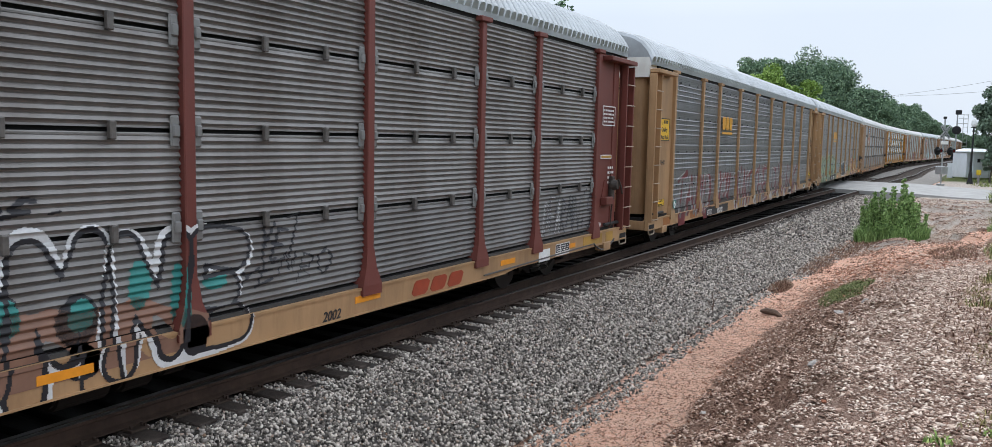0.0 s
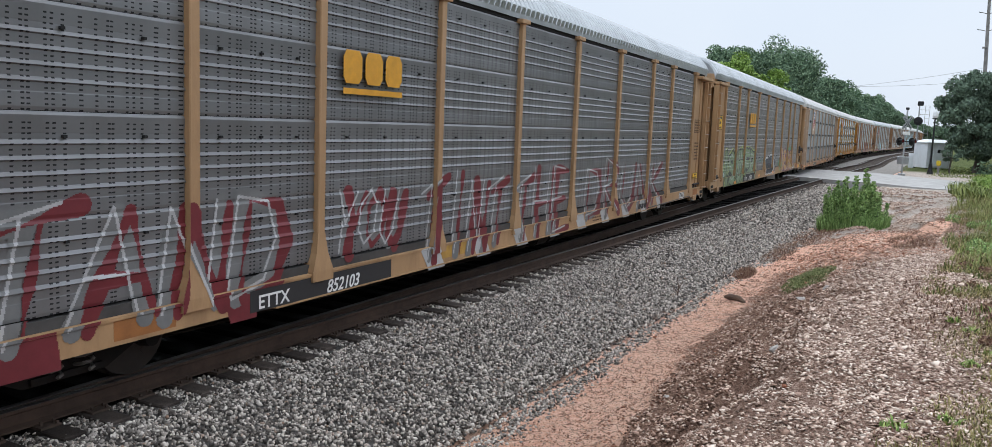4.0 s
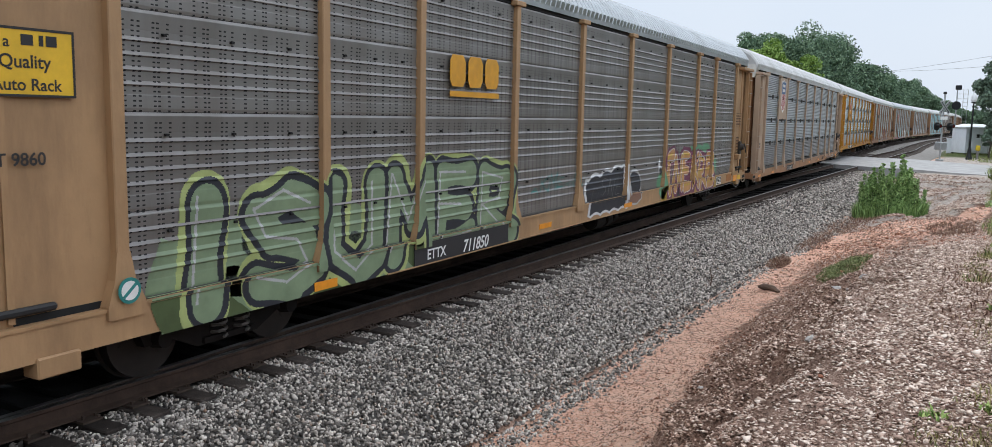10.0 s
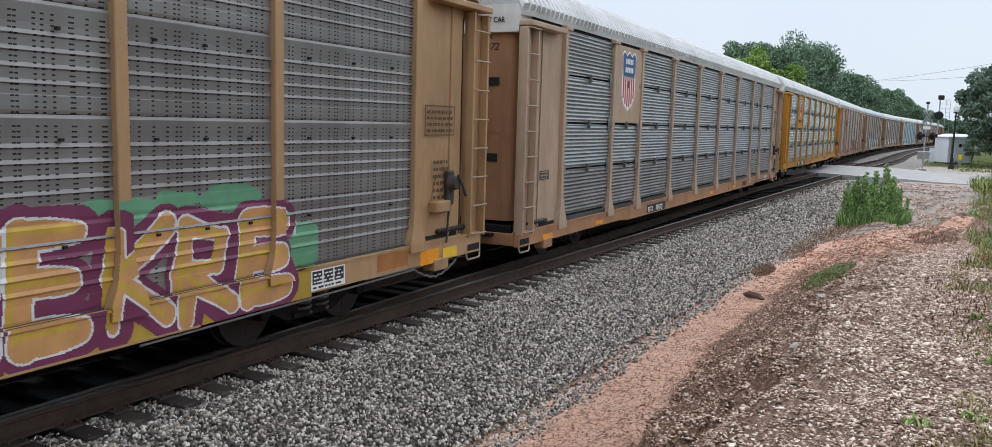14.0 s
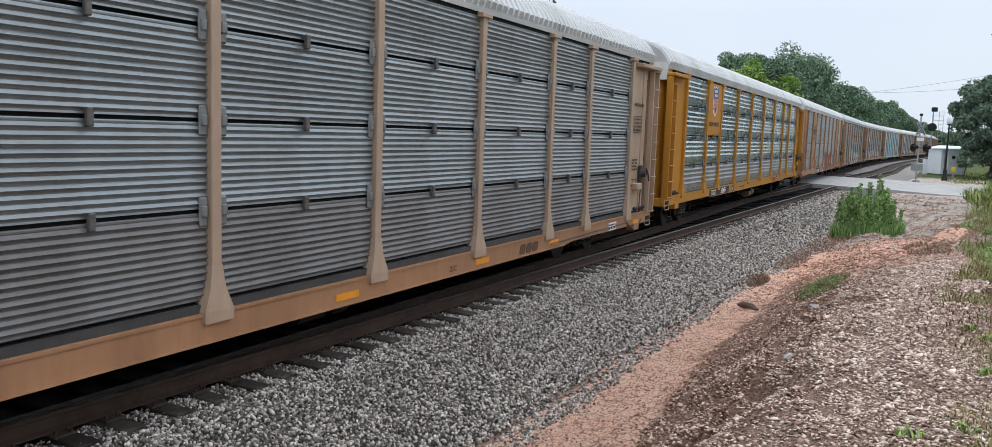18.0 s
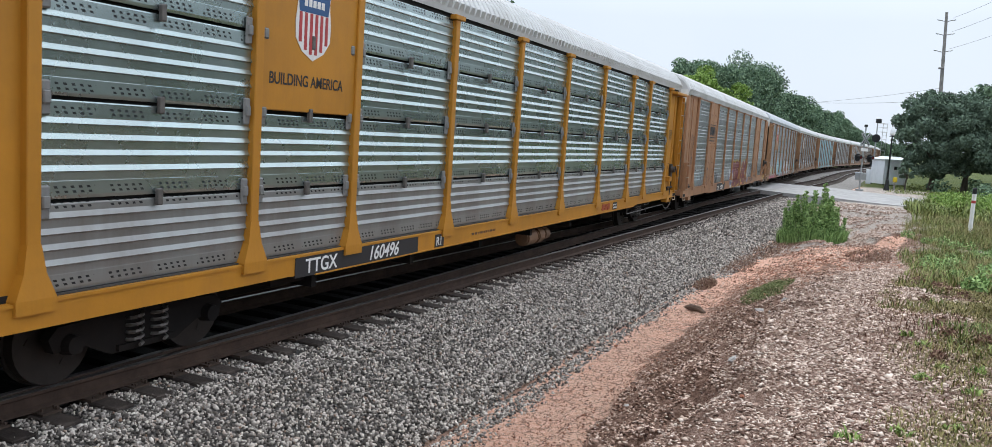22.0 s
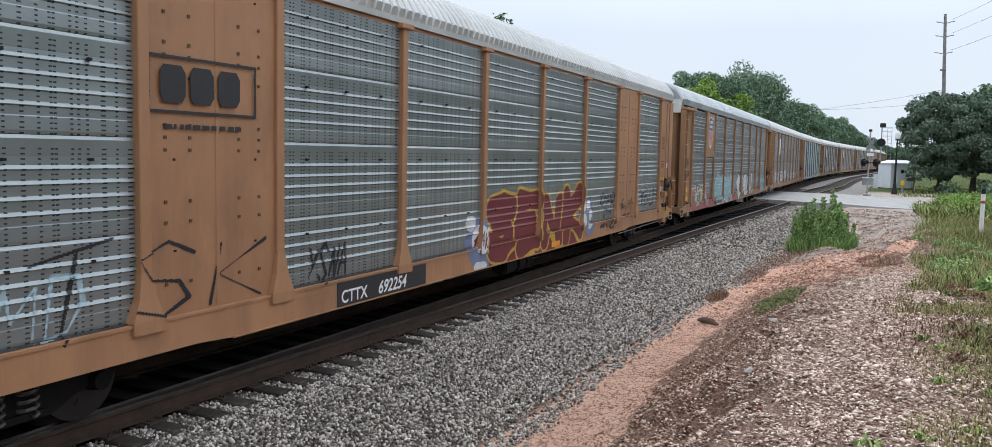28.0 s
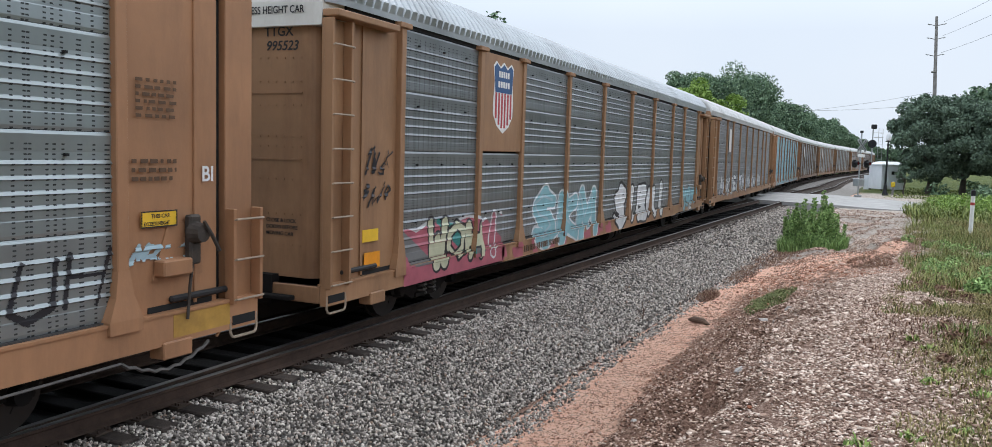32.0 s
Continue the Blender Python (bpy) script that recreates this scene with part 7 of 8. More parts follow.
SPROUT = island_mat("bright_young_leaves", [(0.0, (0.09, 0.15, 0.035)), (0.6, (0.22, 0.32, 0.08)), (1.0, (0.40, 0.48, 0.16))], 0.65)
GRASS_OLIVE = island_mat("olive_blades", [(0.0, (0.06, 0.07, 0.025)), (0.5, (0.14, 0.165, 0.055)), (1.0, (0.25, 0.26, 0.11))], 0.7)
GRASS_DEAD = island_mat("dead_brown_stalks", [(0.0, (0.10, 0.05, 0.035)), (0.6, (0.22, 0.12, 0.085)), (1.0, (0.36, 0.25, 0.16))], 0.8)


def leaf_cloud(name, clumps, per, size, material, rng, parent=None):
    """Leaves as small folded blades round the clump centres (x, y, z, radius)."""
    c = np.repeat(np.array(clumps), per, axis=0)
    n = len(c)
    d = rng.normal(size=(n, 3))
    d /= np.linalg.norm(d, axis=1)[:, None]
    p = c[:, :3] + d * (c[:, 3:4] * rng.uniform(0.35, 1.05, (n, 1)) ** 0.6) * np.array([1, 1, 0.75])
    a = rng.normal(size=(n, 3))
    a /= np.linalg.norm(a, axis=1)[:, None]
    b = np.cross(a, d + rng.normal(size=(n, 3)) * 0.5)
    b /= np.linalg.norm(b, axis=1)[:, None] + 1e-6
    s = size * rng.uniform(0.6, 1.4, (n, 1))
    v = np.stack([p - a * s, p + b * s * 0.55 + d * s * 0.15, p + a * s, p - b * s * 0.55 + d * s * 0.15], 1).reshape(-1, 3)
    k = np.arange(n) * 4
    f = np.concatenate([np.stack([k, k + 1, k + 2], 1), np.stack([k, k + 2, k + 3], 1)])
    ob = new(name, fast_mesh(name, v, f, material))
    ob.parent = parent
    return ob


def tree(x, y, height, spread, material, label, seed, base=None, trunk_h=0.3, leaves=60, clumps=70, size=0.22, squash=1.0):
    rng = np.random.default_rng(seed)
    z0 = gz(x, y) - 0.1 if base is None else base
    root = tagged(new("tree"), label, "tree", group="trees along the line")
    root.location = (x, y, z0)
    bm = bmesh.new()
    th = height * trunk_h
    lean = rng.uniform(-0.3, 0.3, 2)
    tube(bm, [(0, 0, 0), (lean[0] * 0.3, lean[1] * 0.3, th * 0.6), (lean[0], lean[1], th * 1.4), (lean[0] * 1.5, lean[1] * 1.5, height * 0.8)],
         [0.035 * height, 0.027 * height, 0.02 * height, 0.005 * height], 8)
    cl = []
    for i in range(9):
        a = i * 2.4 + rng.uniform(0, 0.5)
        z = th * rng.uniform(0.8, 1.7)
        r = spread * rng.uniform(0.5, 0.85)
        tip = (math.cos(a) * r, math.sin(a) * r, z + height * rng.uniform(0.12, 0.35))
        tube(bm, [(lean[0], lean[1], z), (tip[0] * 0.5, tip[1] * 0.5, z + (tip[2] - z) * 0.65), tip], [0.012 * height, 0.008 * height, 0.003 * height], 5)
    part("trunk", bm, M_BARK, root)
    mid = th + (height - th) * 0.48
    for i in range(clumps):
        d = rng.normal(size=3)
        d /= np.linalg.norm(d)
        k = rng.uniform(0.45, 1.0) ** 0.5
        wob = 1 + 0.22 * math.sin(3 * math.atan2(d[1], d[0]) + seed) + rng.uniform(-0.1, 0.1)
        px, py = d[0] * spread * k * wob, d[1] * spread * k * wob
        pz = mid + d[2] * (height - th) * 0.48 * k * (1.0 if d[2] > 0 else squash)
        cl.append((px, py, pz, spread * rng.uniform(0.16, 0.30)))
    leaf_cloud("crown", cl, leaves, size, material, rng, root)
    return root


TALL = "tall green broadleaf tree behind the passing train"
WOOD = [  # x, y, height, spread, brightness
    (-10.2, 97, 12.0, 4.3, 1), (-13.5, 112, 14.6, 6.0, 0), (-13.0, 128, 17.2, 7.5, 0), (-12.5, 143, 17.4, 6.5, 0), (-12.8, 160, 15.5, 5.5, 0),
    (-14.5, 174, 13.8, 5.5, 0), (-10.5, 192, 15.8, 6.0, 0), (-10.0, 208, 16.6, 6.0, 0), (-8.5, 224, 15.2, 5.5, 2), (-6.5, 242, 15.6, 6.0, 0),
    (-4.0, 262, 15.8, 6.0, 2), (-1.5, 280, 14.2, 5.5, 0), (1.8, 292, 11.8, 4.5, 0), (4.5, 305, 11.0, 4.0, 0), (9.5, 318, 8.5, 4.0, 2), (15.0, 332, 8.0, 4.5, 0), (22.0, 340, 9.0, 5.0, 0)]
for i, (x, y, h, sp, br) in enumerate(WOOD):
    tree(x, y, h, sp, (LEAF_MID, LEAF_LIGHT, LEAF_MID)[br], "bright green young tree behind the train" if br == 1 else TALL, 20 + i, base=-0.8, leaves=330 if y < 170 else 150, clumps=85, size=0.16 if y < 170 else 0.25)
tree(-14.5, 42.5, 11.6, 4.2, LEAF_MID, "leafy tree rising just above the train roofs", 77, base=-0.8, leaves=120, clumps=70, size=0.13)
OAK = "dense dark green oak with a broad crown beside the road"
tree(12.9, 86.5, 9.2, 3.6, LEAF_DARK, OAK, 51, trunk_h=0.2, leaves=340, clumps=95, size=0.125, squash=1.15)
tree(15.6, 86.5, 8.9, 3.8, LEAF_DARK, OAK, 52, trunk_h=0.2, leaves=340, clumps=95, size=0.125, squash=1.15)
tree(19.8, 84.0, 9.0, 4.2, LEAF_DARK, OAK, 53, trunk_h=0.2, leaves=340, clumps=95, size=0.125, squash=1.15)
tree(24.5, 88.0, 10.0, 4.5, LEAF_MID, OAK, 54, trunk_h=0.2, leaves=110, clumps=80, size=0.22)
tree(20.5, 100.0, 11.2, 5.0, LEAF_MID, "green broadleaf tree behind the oaks", 55, leaves=100, clumps=80, size=0.24)
tree(30.0, 80.0, 10.5, 5.0, LEAF_MID, "green broadleaf tree behind the oaks", 56, leaves=100, clumps=80, size=0.24)
tree(10.6, 81.5, 2.6, 0.8, LEAF_DARK, "small dark sapling beside the crossing hut", 57, leaves=60, clumps=22, size=0.10, trunk_h=0.35)


def bush(name, spots, label, material, seed, per=260, size=0.07, kind="thing"):
    rng = np.random.default_rng(seed)
    cl = [(x, y, gz(x, y) + r * 0.45, r) for x, y, r in spots]
    ob = leaf_cloud(name, cl, per, size, material, rng)
    return tagged(ob, label, "bush", kind="" if kind == "thing" else kind)


_r = random.Random(3)
bush("vine_thicket", [(_r.uniform(11.5, 17.5), _r.uniform(50, 63), _r.uniform(0.45, 0.9)) for _ in range(46)], "bright green vine thicket on the verge", LEAF_LIGHT, 5, 420, 0.06, "stuff")
bush("verge_undergrowth", [(_r.uniform(13, 34), _r.uniform(62, 100), _r.uniform(0.5, 1.1)) for _ in range(40)], "mixed green undergrowth below the trees", LEAF_MID, 6, 220, 0.13, "stuff")
bush("wayside_undergrowth", [(-13 + _r.uniform(-3, 3) + max(0, (y - 150) * 0.09), y, _r.uniform(0.8, 1.8)) for y in range(90, 330, 4)], "dark undergrowth along the far side of the line", LEAF_MID, 7, 160, 0.22, "stuff")


def blades(name, spots, material, label, category, seed, width=0.012, kind="stuff"):
    """Grass: spots of (x, y, z, height, lean); each blade bends once."""
    rng = np.random.default_rng(seed)
    p = np.array(spots)
    n = len(p)
    a = rng.uniform(0, 2 * np.pi, n)
    dx, dy = np.cos(a), np.sin(a)
    h, ln = p[:, 3], p[:, 4]
    w = width * rng.uniform(0.6, 1.5, n)
    base = p[:, :3]
    side = np.stack([-dy * w, dx * w, np.zeros(n)], 1)
    mid = base + np.stack([dx * h * ln * 0.35, dy * h * ln * 0.35, h * 0.6], 1)
    tip = base + np.stack([dx * h * ln, dy * h * ln, h * (1 - 0.25 * ln)], 1)
    v = np.stack([base - side, base + side, mid - side * 0.7, mid + side * 0.7, tip], 1).reshape(-1, 3)
    k = np.arange(n) * 5
    f = np.concatenate([np.stack([k, k + 1, k + 3], 1), np.stack([k, k + 3, k + 2], 1), np.stack([k + 2, k + 3, k + 4], 1)])
    return tagged(new(name, fast_mesh(name, v, f, material)), label, category, kind=kind)


def grass_spots(rng, n, x0, x1, y0, y1, h0, h1, edge, thr=-0.05, freq=0.7):
    """Blades right of the line x = edge(y), thinned out into tufts."""
    out = []
    for _ in range(n):
        x, y = rng.uniform(x0, x1), rng.uniform(y0, y1)
        if x < edge(y) + abs(rng.gauss(0, 0.9)) - 0.2:
            continue
        k = noise.noise(Vector((x * freq, y * freq, 4.4)))
        if k < thr:
            continue
        out.append((x, y, gz(x, y) - 0.01, rng.uniform(h0, h1) * (0.6 + 0.9 * max(0, k + 0.3)), rng.uniform(0.3, 1.25)))
    return out


_g1 = random.Random(11)
blades("low_bank_grass", grass_spots(_g1, 170000, 7.3, 11.0, 4.5, 14, 0.025, 0.075, verge, -0.12, 1.4), GRASS_MIX, "matted low olive grass creeping over the bank", "grass", 21, 0.0042)
blades("low_bank_grass", grass_spots(_g1, 26000, 7.6, 11.5, -5, 4.5, 0.04, 0.11, verge, -0.2, 1.1), GRASS_MIX, "matted low olive grass creeping over the bank", "grass", 24, 0.009)
blades("dead_bank_grass", grass_spots(_g1, 50000, 7.2, 11.0, 4.5, 16, 0.02, 0.07, lambda y: verge(y) - 0.25, -0.35, 0.9), GRASS_DEAD, "brown dead grass matted between the green", "grass", 23, 0.005)
blades("low_bank_shoots", grass_spots(_g1, 26000, 7.4, 11.0, 4.5, 14, 0.05, 0.12, verge, 0.10, 1.1), GRASS_GREEN, "fresh green shoots on the bank", "grass", 22, 0.006)
blades("short_verge_grass", grass_spots(_g1, 125000, 8.0, 14.5, 13.0, 26, 0.05, 0.17, verge, -0.22), GRASS_MIX, "short olive and straw-coloured grass on the bank", "grass", 1, 0.0045)
blades("fresh_grass_tufts", grass_spots(_g1, 20000, 8.2, 14, 12.0, 26, 0.10, 0.28, verge, 0.08, 0.9), GRASS_GREEN, "fresh green grass tufts on the bank", "grass", 2, 0.009)
blades("tall_verge_grass", grass_spots(_g1, 110000, 8.7, 17, 14, 42, 0.10, 0.46, lambda y: verge(y) + 0.55, -0.3, 0.5), GRASS_MIX, "tall uncut seeding grass on the verge", "grass", 3, 0.0038)
blades("tall_green_grass", grass_spots(_g1, 80000, 8.8, 17, 16, 46, 0.12, 0.42, lambda y: verge(y) + 0.7, -0.1, 0.35), GRASS_GREEN, "tall green grass on the verge", "grass", 4, 0.0042)
blades("far_verge_grass", grass_spots(_g1, 16000, 9.6, 22, 40, 58, 0.25, 0.7, lambda y: verge(y) + 0.3, -0.3), GRASS_GREEN, "rough green grass near the road", "grass", 5, 0.03)
blades("lawn_by_hut", grass_spots(_g1, 9000, 7.0, 24, 72, 102, 0.06, 0.16, lambda y: 9.0, -0.3), GRASS_GREEN, "mown grass beside the crossing hut", "grass", 6, 0.04)

bush("verge_shrubs", [(verge(y) + _r.uniform(0.3, 3.2), y, _r.uniform(0.12, 0.32)) for y in [_r.uniform(11, 30) for _ in range(60)]], "low green and olive shrubs among the verge grass", LEAF_WEED, 15, 240, 0.03, "stuff")
bush("verge_shrubs", [(verge(y) + _r.uniform(0.1, 1.6), y, _r.uniform(0.06, 0.14)) for y in [_r.uniform(6, 22) for _ in range(40)]], "low brown dead shrubs among the verge grass", GRASS_DEAD, 16, 160, 0.016, "stuff")


def patch(name, cx, cy, rx, ry, n, h0, h1, material, label, seed, width=0.007):
    rng = random.Random(seed)
    out = []
    for _ in range(n):
        a, r = rng.uniform(0, 6.283), math.sqrt(rng.random())
        x, y = cx + math.cos(a) * r * rx, cy + math.sin(a) * r * ry
        out.append((x, y, gz(x, y) - 0.01, rng.uniform(h0, h1) * (1.15 - 0.5 * r), rng.uniform(0.3, 1.0)))
    return blades(name, out, material, label, "grass", seed, width)


patch("grass_patch", 5.95, 18.9, 0.50, 2.0, 6200, 0.04, 0.11, GRASS_OLIVE, "low olive grass patch on the red path", 31)
patch("grass_patch", 5.95, 18.9, 0.38, 1.5, 2200, 0.05, 0.11, GRASS_OLIVE, "low olive grass patch on the red path", 32)
for i, (x, y, rx, ry) in enumerate(((4.55, 24.8, 0.35, 2.0), (4.75, 28.5, 0.45, 2.0), (5.3, 31.0, 0.5, 1.6), (4.35, 20.5, 0.2, 0.8), (7.9, 25, 0.5, 1.5))):
    patch("dead_grass_tuft", x, y, rx * 1.2, ry * 1.1, 2400, 0.03, 0.17, GRASS_DEAD, "reddish-brown dead grass along the ballast edge", 40 + i, 0.004)
for i, (x, y) in enumerate(((8.3, 5.6), (8.02, 5.35), (8.16, 8.5), (8.28, 8.16), (8.35, 7.4), (8.2, 6.9), (8.6, 7.3), (7.73, 5.12), (8.5, 6.6))):
    patch("weed_sprout", x, y, 0.07, 0.07, 34, 0.04, 0.09, SPROUT, "bright green young weed on the bank", 60 + i, 0.009)


def weed_clump(cx, cy):
    rng = np.random.default_rng(9)
    root = tagged(new("weed_clump"), "tall bushy green weeds at the foot of the ballast", "weeds")
    cl = []
    for _ in range(84):
        a, r = rng.uniform(0, 6.283), math.sqrt(rng.uniform(0, 1))
        x, y = cx + math.cos(a) * r * 1.05, cy + math.sin(a) * r * 1.4
        h = rng.uniform(0.9, 2.05) * (1.15 - 0.55 * r)
        z = gz(x, y)
        lx, ly = rng.uniform(-0.12, 0.12, 2)
        part("stalk", tube(bmesh.new(), [(x, y, z), (x + lx, y + ly, z + h)], [0.010, 0.004], 4), M_BARK, root)
        for k in range(9):
            q = 0.35 + 0.65 * k / 8
            cl.append((x + lx * q, y + ly * q, z + h * q, 0.13 * (1.25 - q * 0.75)))
    leaf_cloud("leaves", cl, 22, 0.042, LEAF_WEED, rng, root)
    out = []
    for _ in range(7000):
        a, r = rng.uniform(0, 6.283), math.sqrt(rng.uniform(0, 1))
        x, y = cx + math.cos(a) * r * 1.2, cy + math.sin(a) * r * 1.6
        out.append((x, y, gz(x, y) - 0.02, rng.uniform(0.3, 1.05) * (1.15 - 0.6 * r), rng.uniform(0.1, 0.7)))
    b = blades("grass_skirt", out, LEAF_WEED, "", "", 10, 0.011)
    b.parent = root


weed_clump(6.0, 32.6)

# ---------------------------------------------------------------- road, crossing and what stands by it
M_CONC = mat("pale_worn_concrete", (0.40, 0.39, 0.375), 0.9, 0, 0.18, 0.8, 0.4, 50, dirt=(0.22, 0.2, 0.18), dirt_amt=0.6)
M_SHED = mat("white_painted_metal", (0.80, 0.82, 0.85), 0.5, 0.0, 0.06, 1.5, dirt=(0.4, 0.4, 0.4), dirt_amt=0.3, streak=True)
M_ALU = mat("silver_aluminium", (0.45, 0.46, 0.47), 0.4, 0.7, 0.12, 4)
M_BLK = mat("black_painted_metal", (0.012, 0.012, 0.013), 0.45, 0.0, 0.3, 5)
M_POLE = mat("weathered_grey_pole", (0.23, 0.215, 0.20), 0.9, 0, 0.3, 3, 0.5, 25)
M_GLOBE = mat("frosted_white_glass", (0.75, 0.76, 0.76), 0.35, 0, 0.05, 3)
M_YEL = mat("yellow_post_paint", (0.55, 0.40, 0.02), 0.6, 0, 0.15, 5)
M_LENS = mat("dark_red_lens", (0.08, 0.01, 0.01), 0.25)


def build_road():
    xs = [-60, -30, -10, -3] + [-1.5 + 0.6 * i for i in range(30)] + [18, 22, 28, 36, 50, 80]
    ys_n = [float(np.interp(x, (-60, 0, 4, 9, 14, 24, 80), (62, 57, 54.5, 53.6, 52.5, 51, 46))) for x in xs]
    ys_f = [a + float(np.interp(x, (-60, 0, 5, 9, 12, 80), (12, 13.5, 15.2, 14.2, 10.5, 10))) for a, x in zip(ys_n, xs)]
    verts, faces = [], []
    for x, a, b in zip(xs, ys_n, ys_f):
        z = 0.004 if -2.2 < x < 5.0 else (0.004 - 0.10 * smooth01(5.0, 9, x) if x >= 5 else 0.004 - 0.25 * smooth01(-2.2, -10, x))
        for k in range(7):
            verts.append((x, a + (b - a) * k / 6, z + 0.01 * math.sin(k)))
        verts += [(x, b + 0.05, z - 0.6), (x, a - 0.05, z - 0.6)]
    n = 9
    for j in range(len(xs) - 1):
        for k in range(6):
            faces.append((j * n + k, (j + 1) * n + k, (j + 1) * n + k + 1, j * n + k + 1))
        faces.append((j * n + 6, (j + 1) * n + 6, (j + 1) * n + 7, j * n + 7))
        faces.append((j * n + 8, (j + 1) * n + 8, (j + 1) * n, j * n))
    return tagged(new("road", mesh_of("road", verts, faces, [M_CONC])), "pale worn concrete road over the level crossing", "road", kind="structure")


build_road()


def crossing_hut():
    x, y = 9.45, 91.5
    hut = tagged(new("crossing_hut"), "white metal signal equipment hut with a low pitched roof", "hut")
    hut.matrix_basis = pose(x, y, -0.16, 0, 0, 32) @ Matrix.Diagonal((1.2, 1.2, 1.08, 1))
    part("wall_box", boxes((-1.05, 1.05, -0.9, 0.9, 0.12, 2.3), bev=0.01), M_SHED, hut)
    bm = bmesh.new()
    a = [(-1.15, -1.0, 2.3), (1.15, -1.0, 2.3), (1.15, 1.0, 2.3), (-1.15, 1.0, 2.3)]
    lo = [bm.verts.new(p) for p in a]
    lo2 = [bm.verts.new((p[0], p[1], 2.36)) for p in a]
    hi = [bm.verts.new((p[0] * 0.55, p[1] * 0.3, 2.62)) for p in a]
    bm.faces.new(lo[::-1])
    bm.faces.new(hi)
    for i in range(4):
        bm.faces.new((lo[i], lo[(i + 1) % 4], lo2[(i + 1) % 4], lo2[i]))
        bm.faces.new((lo2[i], lo2[(i + 1) % 4], hi[(i + 1) % 4], hi[i]))
    part("roof", bm, M_SHED, hut)
    d = part("door", boxes((-0.55, 0.30, -0.94, -0.90, 0.2, 2.12), bev=0.01), M_SHED, hut)
    part("door_window", boxes((-0.22, 0.02, -0.955, -0.94, 1.45, 1.75)), M_GAP, d, "dark wired window")
    part("handle", boxes((0.18, 0.23, -0.98, -0.94, 1.05, 1.25)), M_ALU, d)
    for sx in (-0.8, 0.8):
        part("corner_strip", boxes((sx - 0.02, sx + 0.02, -0.915, -0.90, 0.15, 2.28)), M_ALU, hut)
    for sx in (-0.95, 0.95):
        for sy in (-0.8, 0.8):
            part("foot", boxes((sx - 0.06, sx + 0.06, sy - 0.06, sy + 0.06, -0.15, 0.12)), M_BLK, hut)
    part("side_vent", boxes((1.05, 1.08, -0.3, 0.3, 1.5, 1.9), bev=0.005), M_ALU, hut)
    c = tagged(new("relay_cabinet"), "small white equipment cabinet beside the hut", "cabinet")
    c.location = (7.65, 92.0, -0.16)
    part("case", boxes((-0.25, 0.25, -0.25, 0.25, 0, 1.35), bev=0.02), M_SHED, c)
    part("lid", boxes((-0.28, 0.28, -0.28, 0.28, 1.35, 1.42), bev=0.01), M_SHED, c)
    part("cabinet_door", boxes((-0.2, 0.2, -0.27, -0.25, 0.1, 1.28), bev=0.005), M_SHED, c)


crossing_hut()


def street_lamp():
    lamp = tagged(new("street_lamp"), "black ornamental street lamp with a white lantern", "street lamp")
    lamp.location = (9.1, 77.0, -0.2)
    bm = bmesh.new()
    tube(bm, [(0, 0, 0), (0, 0, 0.12), (0, 0, 0.5), (0, 0, 0.9), (0, 0, 1.0), (0, 0, 4.5)], [0.24, 0.24, 0.15, 0.13, 0.08, 0.055], 12)
    part("post", bm, M_BLK, lamp)
    bm = bmesh.new()
    tube(bm, [(0, 0, 4.5), (0, 0, 4.56), (0, 0, 4.6)], [0.10, 0.16, 0.14], 10)
    part("collar", bm, M_BLK, lamp)
    bm = bmesh.new()
    tube(bm, [(0, 0, 4.6), (0, 0, 4.75), (0, 0, 5.02), (0, 0, 5.06)], [0.15, 0.23, 0.20, 0.16], 8)
    part("lantern", bm, M_GLOBE, lamp, "white lantern glass")
    bm = bmesh.new()
    tube(bm, [(0, 0, 5.06), (0, 0, 5.16), (0, 0, 5.28), (0, 0, 5.4)], [0.2, 0.14, 0.04, 0.015], 8)
    part("finial", bm, M_GLOBE, lamp)


street_lamp()


